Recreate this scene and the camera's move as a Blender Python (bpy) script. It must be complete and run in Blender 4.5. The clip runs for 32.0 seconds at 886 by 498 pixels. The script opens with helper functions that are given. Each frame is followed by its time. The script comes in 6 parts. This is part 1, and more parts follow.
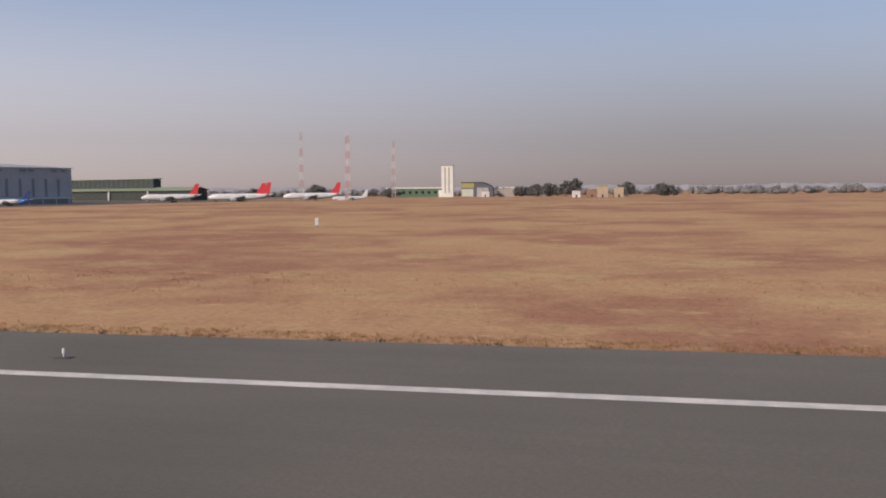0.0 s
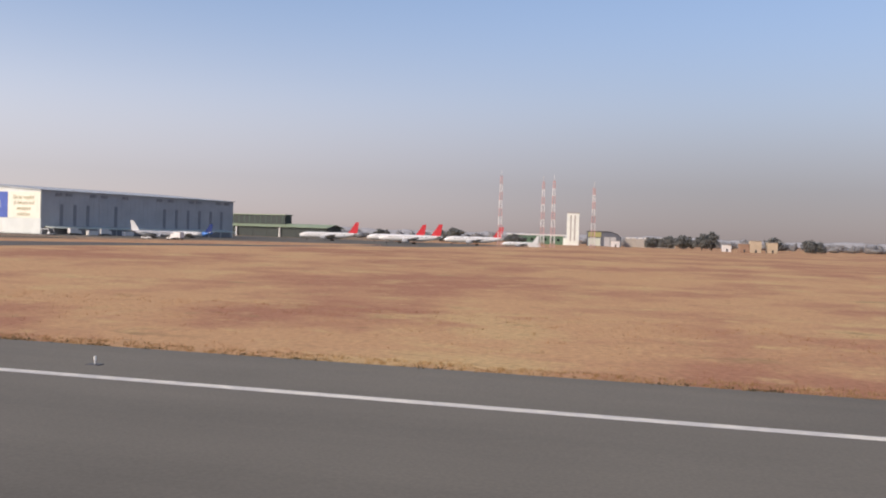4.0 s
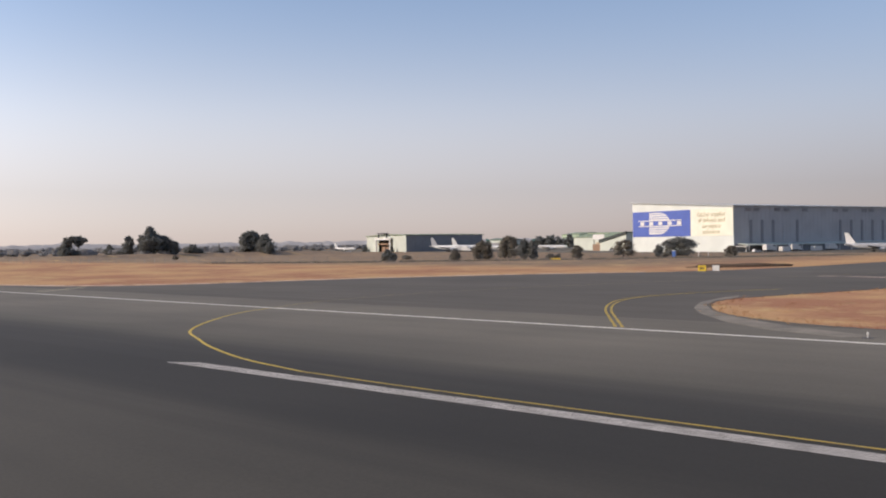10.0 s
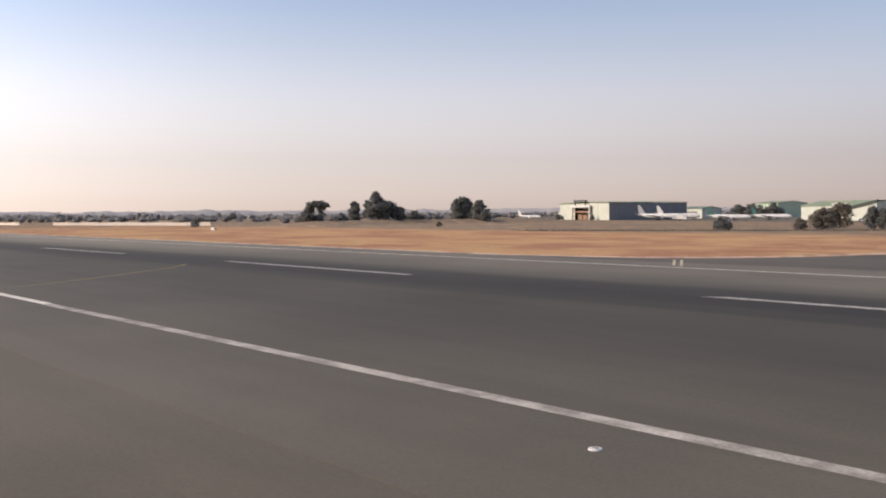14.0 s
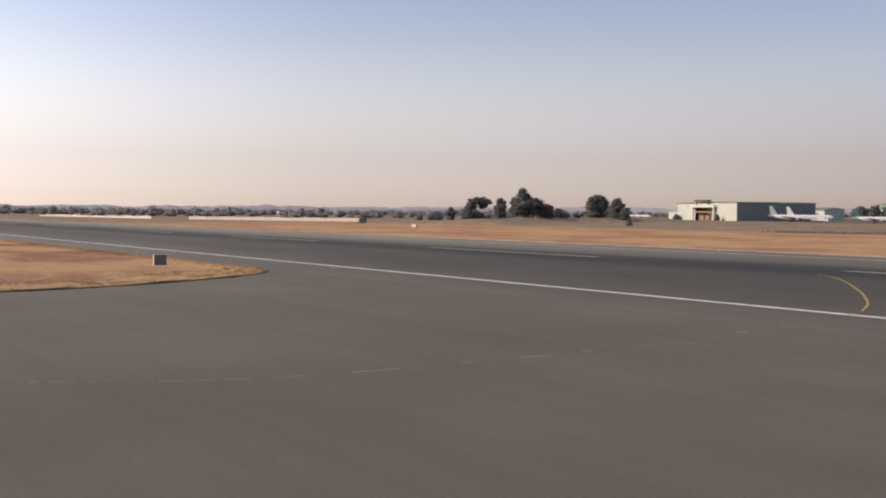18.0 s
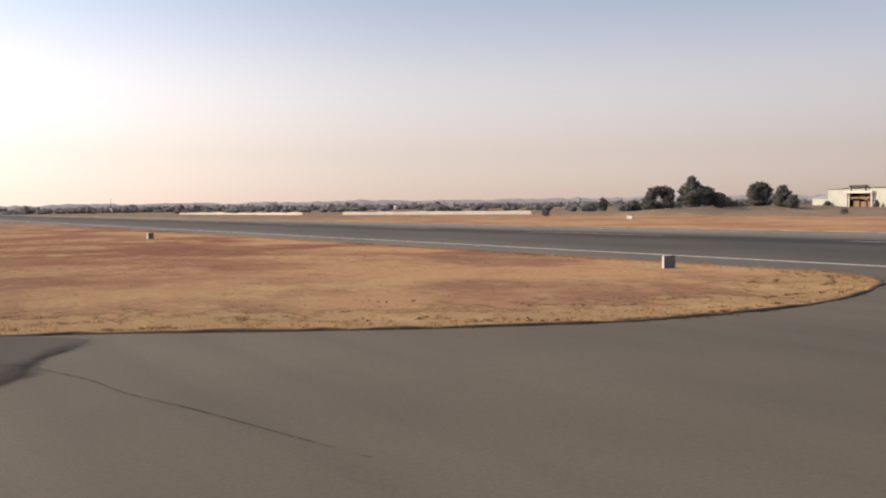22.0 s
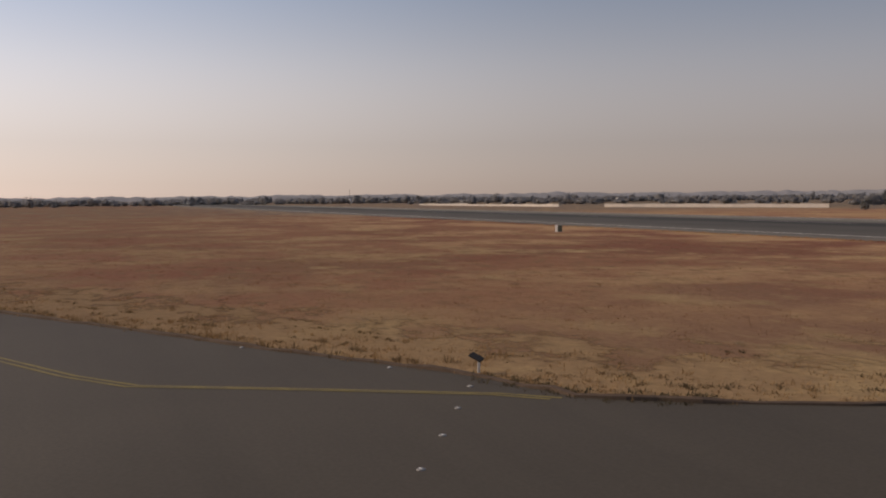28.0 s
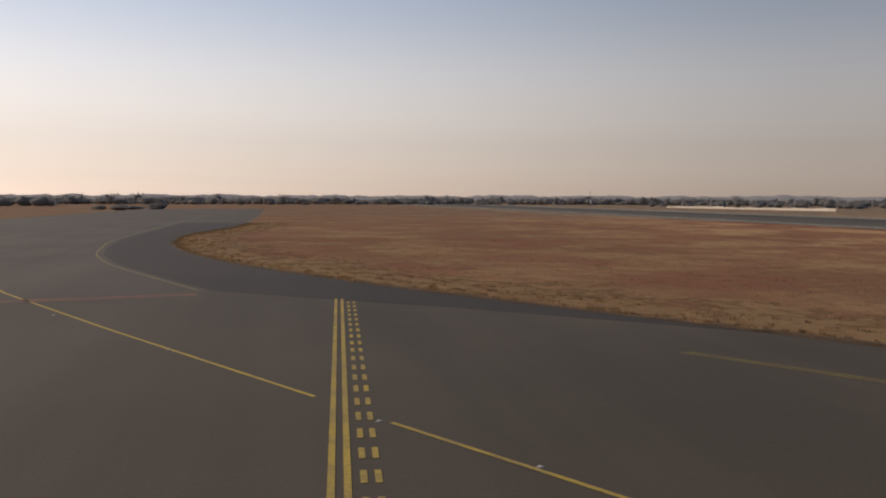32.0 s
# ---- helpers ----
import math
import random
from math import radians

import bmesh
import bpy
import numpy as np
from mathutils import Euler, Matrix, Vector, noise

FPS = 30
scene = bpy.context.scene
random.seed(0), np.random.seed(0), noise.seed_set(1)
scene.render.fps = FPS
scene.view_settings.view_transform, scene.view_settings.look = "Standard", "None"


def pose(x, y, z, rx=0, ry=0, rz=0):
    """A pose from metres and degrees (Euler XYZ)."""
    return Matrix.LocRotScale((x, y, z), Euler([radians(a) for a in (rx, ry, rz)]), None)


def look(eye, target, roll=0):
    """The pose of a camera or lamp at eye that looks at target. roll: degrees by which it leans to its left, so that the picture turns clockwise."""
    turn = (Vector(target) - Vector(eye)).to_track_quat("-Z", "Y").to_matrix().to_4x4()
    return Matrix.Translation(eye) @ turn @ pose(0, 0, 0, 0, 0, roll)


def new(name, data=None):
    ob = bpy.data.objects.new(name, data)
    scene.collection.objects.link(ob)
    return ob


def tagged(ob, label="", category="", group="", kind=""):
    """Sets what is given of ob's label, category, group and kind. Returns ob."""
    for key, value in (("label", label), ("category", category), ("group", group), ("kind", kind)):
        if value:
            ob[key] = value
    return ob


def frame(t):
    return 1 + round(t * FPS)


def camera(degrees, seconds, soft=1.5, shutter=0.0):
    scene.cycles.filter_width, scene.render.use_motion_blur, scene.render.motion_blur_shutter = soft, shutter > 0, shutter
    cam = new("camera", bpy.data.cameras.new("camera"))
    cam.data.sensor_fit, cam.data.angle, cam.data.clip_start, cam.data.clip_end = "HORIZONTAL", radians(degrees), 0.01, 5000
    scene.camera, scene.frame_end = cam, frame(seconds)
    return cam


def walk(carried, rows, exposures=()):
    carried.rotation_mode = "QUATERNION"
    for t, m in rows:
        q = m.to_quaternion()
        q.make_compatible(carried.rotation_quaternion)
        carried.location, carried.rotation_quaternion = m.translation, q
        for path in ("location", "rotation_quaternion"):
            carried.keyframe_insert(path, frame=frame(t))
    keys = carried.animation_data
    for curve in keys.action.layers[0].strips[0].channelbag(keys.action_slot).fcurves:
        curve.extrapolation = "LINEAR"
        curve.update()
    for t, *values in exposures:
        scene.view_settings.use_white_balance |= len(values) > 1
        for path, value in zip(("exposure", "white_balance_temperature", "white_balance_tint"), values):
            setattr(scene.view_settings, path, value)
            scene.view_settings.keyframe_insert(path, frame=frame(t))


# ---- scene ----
# seconds, stops, kelvin, tint
EXPOSURES = [(0, -0.12, 7000, 20), (2.5, -0.27, 6900, 20), (4.5, 0.3, 6850, 17), (6, 0.4, 6850, 17), (7, 0.14, 6900, 17), (9, 0.08, 7000, 16), (10.3, 0.08, 7050, 16), (12, 0.2, 7350, 17), (14, 0.2, 7400, 18), (17, 0.0, 7350, 18), (18, 0.04, 7450, 18), (20, 0.13, 7600, 18), (22.3, 0.14, 7950, 19), (23.5, 0.08, 8100, 20), (24, -0.64, 8200, 21), (28, -0.80, 7800, 20), (30, -0.74, 7700, 18), (31, -0.72, 7700, 17), (32, -0.76, 7900, 17)]

# ---- camera: seconds, place, then yaw to the left of +y, pitch up and lean, in degrees ----
cam = camera(51.2, 32.0, soft=2.0)
PATH = [
    (0, 0.03, 3.48, 5.401, 13.16, -3.68, -0.52),
    (0.5, -12.4, 3.29, 5.398, 13.21, -2.24, 0.13),
    (1, -24.67, 3.05, 5.396, 12.71, -3.30, 2.19),
    (1.5, -36.78, 2.71, 5.414, 12.83, -3.77, 1.92),
    (2, -48.69, 2.22, 5.431, 14.27, -1.78, 1.81),
    (2.5, -60.4, 1.53, 5.424, 14.03, -1.56, 1.91),
    (3, -71.94, 0.67, 5.417, 13.92, -1.40, 1.86),
    (3.5, -83.36, -0.27, 5.409, 14.03, -1.22, 1.82),
    (4, -94.69, -1.22, 5.401, 14.43, -0.96, 1.81),
    (4.5, -105.95, -2.15, 5.394, 15.18, -0.54, 1.64),
    (5, -117.15, -3.13, 5.479, 16.36, 0.10, 0.99),
    (5.5, -128.25, -4.41, 5.464, 17.41, 0.59, 1.10),
    (6, -139.2, -6.0, 5.449, 19.30, 1.22, 0.63),
    (6.5, -149.95, -7.84, 5.458, 27.32, -1.03, 0.43),
    (7, -160.46, -9.87, 5.463, 33.72, -4.33, 0.06),
    (7.5, -170.65, -11.99, 5.484, 34.67, -4.23, 0.08),
    (8, -180.64, -14.3, 5.487, 35.81, -2.90, 0.00),
    (8.5, -190.3, -16.64, 5.477, 37.24, -1.74, -0.34),
    (9, -199.7, -19.05, 5.485, 38.18, -0.79, -0.25),
    (9.5, -208.58, -21.42, 5.457, 40.24, -0.07, -0.41),
    (10, -217.21, -23.81, 5.408, 41.88, -0.42, -0.81),
    (10.5, -225.8, -26.43, 5.372, 42.76, -1.05, -0.86),
    (11, -234.54, -29.51, 5.341, 45.03, -1.48, -0.72),
    (11.5, -243.11, -32.71, 5.326, 46.00, -1.57, -0.98),
    (12, -251.54, -35.99, 5.345, 47.29, -1.55, -0.42),
    (12.5, -259.77, -39.28, 5.353, 46.48, -1.27, -1.06),
    (13, -268.08, -42.75, 5.285, 46.69, -1.75, -2.01),
    (13.5, -276.27, -46.07, 5.282, 46.28, -2.37, -1.70),
    (14, -284.23, -49.46, 5.301, 48.77, -2.30, -0.41),
    (14.5, -291.77, -52.95, 5.288, 51.81, -1.11, -0.48),
    (15, -298.93, -56.62, 5.282, 53.38, -0.71, -0.30),
    (15.5, -305.72, -60.42, 5.274, 53.73, -0.86, -0.00),
    (16, -312.15, -64.28, 5.265, 53.08, -1.26, 0.28),
    (16.5, -318.26, -68.11, 5.254, 51.64, -1.67, 0.43),
    (17, -324.11, -71.86, 5.233, 49.64, -1.82, 0.32),
    (17.5, -329.77, -75.56, 5.24, 50.24, -2.01, 0.40),
    (18, -335.27, -79.2, 5.268, 51.19, -2.44, 0.30),
    (18.5, -340.58, -82.63, 5.268, 52.59, -2.05, -0.41),
    (19, -345.71, -85.79, 5.269, 54.75, -2.64, -0.34),
    (19.5, -350.68, -88.69, 5.265, 55.67, -2.48, -0.13),
    (20, -355.58, -91.46, 5.277, 55.84, -1.54, -0.20),
    (20.5, -360.34, -94.1, 5.278, 54.32, -1.62, 0.09),
    (21, -364.83, -96.64, 5.249, 54.21, -2.23, -0.88),
    (21.5, -368.91, -99.04, 5.238, 55.98, -2.68, -0.93),
    (22, -372.65, -101.43, 5.239, 56.18, -2.88, -0.77),
    (22.5, -376.08, -103.78, 5.249, 56.25, -3.13, -0.76),
    (23, -379.29, -106.08, 5.248, 56.82, -2.67, -0.94),
    (23.5, -382.31, -108.28, 5.262, 56.51, -2.41, -0.89),
    (24, -385.25, -110.36, 5.273, 56.49, -3.00, -0.48),
    (24.5, -388.18, -112.31, 5.282, 57.41, -2.87, -0.59),
    (25, -391.11, -114.2, 5.29, 58.43, -2.86, -0.46),
    (25.5, -394.02, -116.14, 5.296, 59.55, -2.92, -0.27),
    (26, -396.86, -118.24, 5.301, 60.80, -2.98, -0.19),
    (26.5, -399.6, -120.55, 5.305, 62.18, -3.00, -0.32),
    (27, -402.18, -123.04, 5.29, 63.70, -2.92, -0.79),
    (27.5, -404.53, -125.48, 5.296, 64.72, -3.17, -0.33),
    (28, -406.73, -128.08, 5.321, 67.37, -3.24, -0.53),
    (28.5, -408.79, -130.65, 5.339, 68.70, -3.19, -0.81),
    (29, -410.9, -133.47, 5.358, 69.23, -3.28, -1.07),
    (29.5, -412.91, -136.38, 5.355, 70.50, -3.15, -0.73),
    (30, -414.86, -139.4, 5.356, 71.86, -3.06, -0.72),
    (30.5, -416.76, -142.5, 5.358, 73.22, -3.21, -0.21),
    (31, -418.64, -145.65, 5.36, 74.93, -3.42, -0.71),
    (31.5, -420.52, -148.85, 5.36, 76.72, -3.68, -0.27),
    (32, -422.4, -152.09, 5.364, 79.84, -3.15, 0.18),
]


def aimed(x, y, z, yaw, pitch, roll):
    a, b = radians(yaw), radians(pitch)
    way = Vector((-math.sin(a) * math.cos(b), math.cos(a) * math.cos(b), math.sin(b)))
    return look((x, y, z), Vector((x, y, z)) + way, roll)


walk(cam, [(t, aimed(*row)) for t, *row in PATH], exposures=EXPOSURES)

# ---- light: low hazy sun ahead of the taxiing aircraft ----
SUN_ELEV, SUN_YAW = 30.0, 141.0  # degrees; yaw to the left of +y
world = bpy.data.worlds.new("hazy_sky")
scene.world = world
world.use_nodes = True
sky = world.node_tree.nodes.new("ShaderNodeTexSky")
sky.sky_type = "NISHITA"
sky.sun_disc = False
sky.sun_elevation = radians(SUN_ELEV)
sky.sun_rotation = radians(-SUN_YAW)
sky.altitude = 1600
sky.air_density, sky.dust_density, sky.ozone_density = 1.0, 1.1, 1.2
WN, WL = world.node_tree.nodes, world.node_tree.links
# smoke and dust haze: the sky pales towards the horizon all round
veil = WN.new("ShaderNodeHueSaturation")
veil.inputs["Saturation"].default_value = 0.30
veil.inputs["Value"].default_value = 0.71
WL.new(sky.outputs["Color"], veil.inputs["Color"])
tint = WN.new("ShaderNodeMix")
tint.data_type, tint.blend_type = "RGBA", "MULTIPLY"
tint.inputs["Factor"].default_value = 1.0
side = WN.new("ShaderNodeMix")  # mauve away from the sun, warm towards it
side.data_type = "RGBA"
side.inputs["A"].default_value, side.inputs["B"].default_value = (1.0, 0.935, 1.0, 1), (1.0, 0.95, 0.955, 1)
WL.new(side.outputs["Result"], tint.inputs["B"])
WL.new(veil.outputs["Color"], tint.inputs["A"])
coord, split = WN.new("ShaderNodeTexCoord"), WN.new("ShaderNodeSeparateXYZ")
WL.new(coord.outputs["Generated"], split.inputs["Vector"])
depth = WN.new("ShaderNodeMapRange")
depth.interpolation_type = "SMOOTHERSTEP"
depth.inputs["From Min"].default_value, depth.inputs["From Max"].default_value = -0.02, 0.34
depth.inputs["To Min"].default_value, depth.inputs["To Max"].default_value = 0.95, 0.0
WL.new(split.outputs["Z"], depth.inputs["Value"])
hazed = WN.new("ShaderNodeMix")
hazed.data_type = "RGBA"
WL.new(depth.outputs["Result"], hazed.inputs["Factor"])
WL.new(sky.outputs["Color"], hazed.inputs["A"])
# the haze glows on the sun's side and dulls away from it
glow = WN.new("ShaderNodeMapRange")
glow.interpolation_type = "SMOOTHSTEP"
for key, v in (("From Min", -1.0), ("From Max", 0.15), ("To Min", 1.24), ("To Max", 0.46)):
    glow.inputs[key].default_value = v
WL.new(split.outputs["X"], glow.inputs["Value"])
dull = WN.new("ShaderNodeHueSaturation")
WL.new(glow.outputs["Result"], dull.inputs["Value"])
turn = WN.new("ShaderNodeMapRange")
for key, v in (("From Min", -0.95), ("From Max", -0.2), ("To Min", 1.0), ("To Max", 0.0)):
    turn.inputs[key].default_value = v
WL.new(split.outputs["X"], turn.inputs["Value"])
WL.new(turn.outputs["Result"], side.inputs["Factor"])
high = WN.new("ShaderNodeMapRange")
for key, v in (("From Min", -1.0), ("From Max", 0.2), ("To Min", 1.14), ("To Max", 0.92)):
    high.inputs[key].default_value = v
WL.new(split.outputs["X"], high.inputs["Value"])
whole = WN.new("ShaderNodeHueSaturation")
WL.new(tint.outputs["Result"], dull.inputs["Color"])
WL.new(dull.outputs["Color"], hazed.inputs["B"])
WL.new(hazed.outputs["Result"], whole.inputs["Color"])
# the sky brightens round the low sun in the west-south-west
near_sun, flare, sum_up = WN.new("ShaderNodeVectorMath"), WN.new("ShaderNodeMapRange"), WN.new("ShaderNodeMath")
near_sun.operation, sum_up.operation = "DOT_PRODUCT", "MULTIPLY"
near_sun.inputs[1].default_value = (-0.90, -0.43, 0.0)
WL.new(coord.outputs["Generated"], near_sun.inputs[0])
flare.interpolation_type = "SMOOTHSTEP"
for key, v in (("From Min", 0.5), ("From Max", 1.0), ("To Min", 1.0), ("To Max", 1.28)):
    flare.inputs[key].default_value = v
WL.new(near_sun.outputs["Value"], flare.inputs["Value"])
WL.new(flare.outputs["Result"], sum_up.inputs[0])
WL.new(high.outputs["Result"], sum_up.inputs[1])
WL.new(sum_up.outputs["Value"], whole.inputs["Value"])
low = WN.new("ShaderNodeMapRange")  # thicker, duller dust close to the ground
low.interpolation_type = "SMOOTHSTEP"
for key, v in (("From Min", 0.0), ("From Max", 0.15), ("To Min", 1.0), ("To Max", 0.0)):
    low.inputs[key].default_value = v
WL.new(split.outputs["Z"], low.inputs["Value"])
dust = WN.new("ShaderNodeMix")
dust.data_type, dust.blend_type = "RGBA", "MULTIPLY"
dust.inputs["B"].default_value = (0.73, 0.715, 0.745, 1)
WL.new(low.outputs["Result"], dust.inputs["Factor"])
WL.new(whole.outputs["Color"], dust.inputs["A"])
WL.new(dust.outputs["Result"], WN["Background"].inputs["Color"])
world.node_tree.nodes["Background"].inputs["Strength"].default_value = 0.145
sun = new("sun", bpy.data.lights.new("sun", "SUN"))
sun.data.energy, sun.data.angle, sun.data.color = 3.1, radians(0.8), (1.0, 0.88, 0.72)
to_sun = Vector((-math.sin(radians(SUN_YAW)) * math.cos(radians(SUN_ELEV)), math.cos(radians(SUN_YAW)) * math.cos(radians(SUN_ELEV)), math.sin(radians(SUN_ELEV))))
sun.matrix_basis = look((0, 0, 300), Vector((0, 0, 300)) - to_sun)

# ---- building tools ----


def mat(name, base, rough=0.7, metal=0.0, vary=0.12, scale=3.0, fine=40.0, bump=0.0, second=None, patch=0.3, soft=0.12, obj_random=0.0):
    """A weathered surface: base colour mottled at two scales, towards `second` in patches."""
    m = bpy.data.materials.new(name)
    m.use_nodes = True
    nt = m.node_tree
    N, L = nt.nodes, nt.links
    bsdf = N["Principled BSDF"]
    bsdf.inputs["Roughness"].default_value = rough
    bsdf.inputs["Metallic"].default_value = metal
    geo = N.new("ShaderNodeNewGeometry")
    n1, n2 = N.new("ShaderNodeTexNoise"), N.new("ShaderNodeTexNoise")
    n1.inputs["Scale"].default_value, n2.inputs["Scale"].default_value = scale, fine
    n1.inputs["Detail"].default_value, n2.inputs["Detail"].default_value = 5, 4
    for n in (n1, n2):
        L.new(geo.outputs["Position"], n.inputs["Vector"])
    ramp = N.new("ShaderNodeMapRange")
    ramp.inputs["From Min"].default_value, ramp.inputs["From Max"].default_value = 0.5 - soft, 0.5 + soft
    L.new(n1.outputs["Fac"], ramp.inputs["Value"])
    mix = N.new("ShaderNodeMix")
    mix.data_type = "RGBA"
    other = second or tuple(c * 0.72 for c in base)
    mix.inputs["A"].default_value = (*base, 1)
    mix.inputs["B"].default_value = tuple(b + (o - b) * (1 if second else patch) for b, o in zip(base, other)) + (1,)
    L.new(ramp.outputs["Result"], mix.inputs["Factor"])
    hsv = N.new("ShaderNodeHueSaturation")
    L.new(mix.outputs["Result"], hsv.inputs["Color"])
    val = N.new("ShaderNodeMapRange")
    val.inputs["From Min"].default_value, val.inputs["From Max"].default_value = 0.25, 0.75
    val.inputs["To Min"].default_value, val.inputs["To Max"].default_value = 1 - vary, 1 + vary
    L.new(n2.outputs["Fac"], val.inputs["Value"])
    if obj_random:
        info = N.new("ShaderNodeObjectInfo")
        r = N.new("ShaderNodeMapRange")
        r.inputs["To Min"].default_value, r.inputs["To Max"].default_value = 1 - obj_random, 1 + obj_random
        L.new(info.outputs["Random"], r.inputs["Value"])
        mul = N.new("ShaderNodeMath")
        mul.operation = "MULTIPLY"
        L.new(val.outputs["Result"], mul.inputs[0])
        L.new(r.outputs["Result"], mul.inputs[1])
        L.new(mul.outputs["Value"], hsv.inputs["Value"])
    else:
        L.new(val.outputs["Result"], hsv.inputs["Value"])
    L.new(hsv.outputs["Color"], bsdf.inputs["Base Color"])
    if bump:
        b = N.new("ShaderNodeBump")
        b.inputs["Strength"].default_value = bump
        b.inputs["Distance"].default_value = 0.02
        L.new(n2.outputs["Fac"], b.inputs["Height"])
        L.new(b.outputs["Normal"], bsdf.inputs["Normal"])
    return m


def mesh_of(name, bm, material, smooth=False):
    me = bpy.data.meshes.new(name)
    bmesh.ops.recalc_face_normals(bm, faces=bm.faces)
    bm.to_mesh(me)
    bm.free()
    mats = material if isinstance(material, (list, tuple)) else [material]
    for m in mats:
        me.materials.append(m)
    if smooth:
        me.polygons.foreach_set("use_smooth", [True] * len(me.polygons))
    return me


def raw_mesh(name, verts, faces, material, smooth=False):
    me = bpy.data.meshes.new(name)
    me.from_pydata([tuple(v) for v in verts], [], [tuple(f) for f in faces])
    me.materials.append(material)
    if smooth:
        me.polygons.foreach_set("use_smooth", [True] * len(me.polygons))
    me.update()
    return me


def tri_mesh(name, verts, tris, material):
    """A large mesh of triangles from numpy arrays."""
    me = bpy.data.meshes.new(name)
    n, k = len(verts), len(tris)
    me.vertices.add(n)
    me.vertices.foreach_set("co", np.asarray(verts, np.float32).ravel())
    me.loops.add(3 * k)
    me.loops.foreach_set("vertex_index", np.asarray(tris, np.int32).ravel())
    me.polygons.add(k)
    me.polygons.foreach_set("loop_start", np.arange(0, 3 * k, 3, dtype=np.int32))
    me.materials.append(material)
    me.update(calc_edges=True)
    return me


def thing(name, at=(0, 0, 0), turn=0.0, label="", category="", group="", kind=""):
    ob = new(name)
    ob.empty_display_size = 0.3
    ob.matrix_basis = pose(*at, 0, 0, turn)
    return tagged(ob, label, category, group, kind)


def part(name, bm, material, parent, label="", smooth=False):
    me = bm if isinstance(bm, bpy.types.Mesh) else mesh_of(name, bm, material, smooth)
    ob = new(name, me)
    ob.parent = parent
    return tagged(ob, label)


def box(bm, lo, hi, bevel=0.0):
    x0, y0, z0 = lo
    x1, y1, z1 = hi
    r = bmesh.ops.create_cube(bm, size=1.0)
    bmesh.ops.scale(bm, vec=(x1 - x0, y1 - y0, z1 - z0), verts=r["verts"])
    bmesh.ops.translate(bm, vec=((x0 + x1) / 2, (y0 + y1) / 2, (z0 + z1) / 2), verts=r["verts"])
    if bevel:
        edges = list({e for v in r["verts"] for e in v.link_edges})
        bmesh.ops.bevel(bm, geom=edges, offset=bevel, segments=2, affect="EDGES", profile=0.5)
    return r["verts"]


def boxed(lo, hi, bevel=0.0):
    bm = bmesh.new()
    box(bm, lo, hi, bevel)
    return bm


def tube(bm, p, q, r0, r1=None, sides=8, caps=True):
    p, q = Vector(p), Vector(q)
    r1 = r0 if r1 is None else r1
    way = (q - p).to_track_quat("Z", "Y").to_matrix()
    rings = []
    for c, r in ((p, r0), (q, r1)):
        rings.append([bm.verts.new(c + way @ Vector((r * math.cos(a), r * math.sin(a), 0))) for a in (2 * math.pi * k / sides for k in range(sides))])
    for k in range(sides):
        bm.faces.new((rings[0][k], rings[0][(k + 1) % sides], rings[1][(k + 1) % sides], rings[1][k]))
    if caps:
        bm.faces.new(rings[0][::-1])
        bm.faces.new(rings[1])


def tubed(p, q, r0, r1=None, sides=8):
    bm = bmesh.new()
    tube(bm, p, q, r0, r1, sides)
    return bm


def prism(bm, outline, along):
    """A flat outline (list of points) pushed along a vector."""
    a = [bm.verts.new(p) for p in outline]
    b = [bm.verts.new(Vector(p) + Vector(along)) for p in outline]
    n = len(a)
    bm.faces.new(a)
    bm.faces.new(b[::-1])
    for k in range(n):
        bm.faces.new((a[k], b[k], b[(k + 1) % n], a[(k + 1) % n]))


def prismed(outline, along):
    bm = bmesh.new()
    prism(bm, outline, along)
    return bm


def loft(bm, rings, caps=True):
    rows = [[bm.verts.new(p) for p in ring] for ring in rings]
    n = len(rows[0])
    for a, b in zip(rows, rows[1:]):
        for k in range(n):
            bm.faces.new((a[k], a[(k + 1) % n], b[(k + 1) % n], b[k]))
    if caps:
        bm.faces.new(rows[0][::-1])
        bm.faces.new(rows[-1])


def smooth_line(points, step=1.5):
    """A Catmull-Rom curve through points in plan."""
    pts = [np.array(p, float) for p in points]
    pts = [2 * pts[0] - pts[1]] + pts + [2 * pts[-1] - pts[-2]]
    out = []
    for a, b, c, d in zip(pts, pts[1:], pts[2:], pts[3:]):
        n = max(2, int(np.linalg.norm(c - b) / step))
        for k in range(n):
            t = k / n
            out.append(0.5 * (2 * b + (c - a) * t + (2 * a - 5 * b + 4 * c - d) * t**2 + (3 * b - a - 3 * c + d) * t**3))
    out.append(pts[-2])
    return np.array(out)


def ribbon(name, line, width, lift, material, height):
    """A painted stripe along a plan line, lying on the ground height(x, y)."""
    line = np.asarray(line, float)
    t = np.gradient(line, axis=0)
    t /= np.linalg.norm(t, axis=1)[:, None] + 1e-9
    n = np.c_[-t[:, 1], t[:, 0]] * width / 2
    verts, faces = [], []
    for p, w in zip(line, n):
        for q in (p + w, p - w):
            verts.append((q[0], q[1], height(q[0], q[1]) + lift))
    for k in range(len(line) - 1):
        faces.append((2 * k, 2 * k + 1, 2 * k + 3, 2 * k + 2))
    return raw_mesh(name, verts, faces, material)

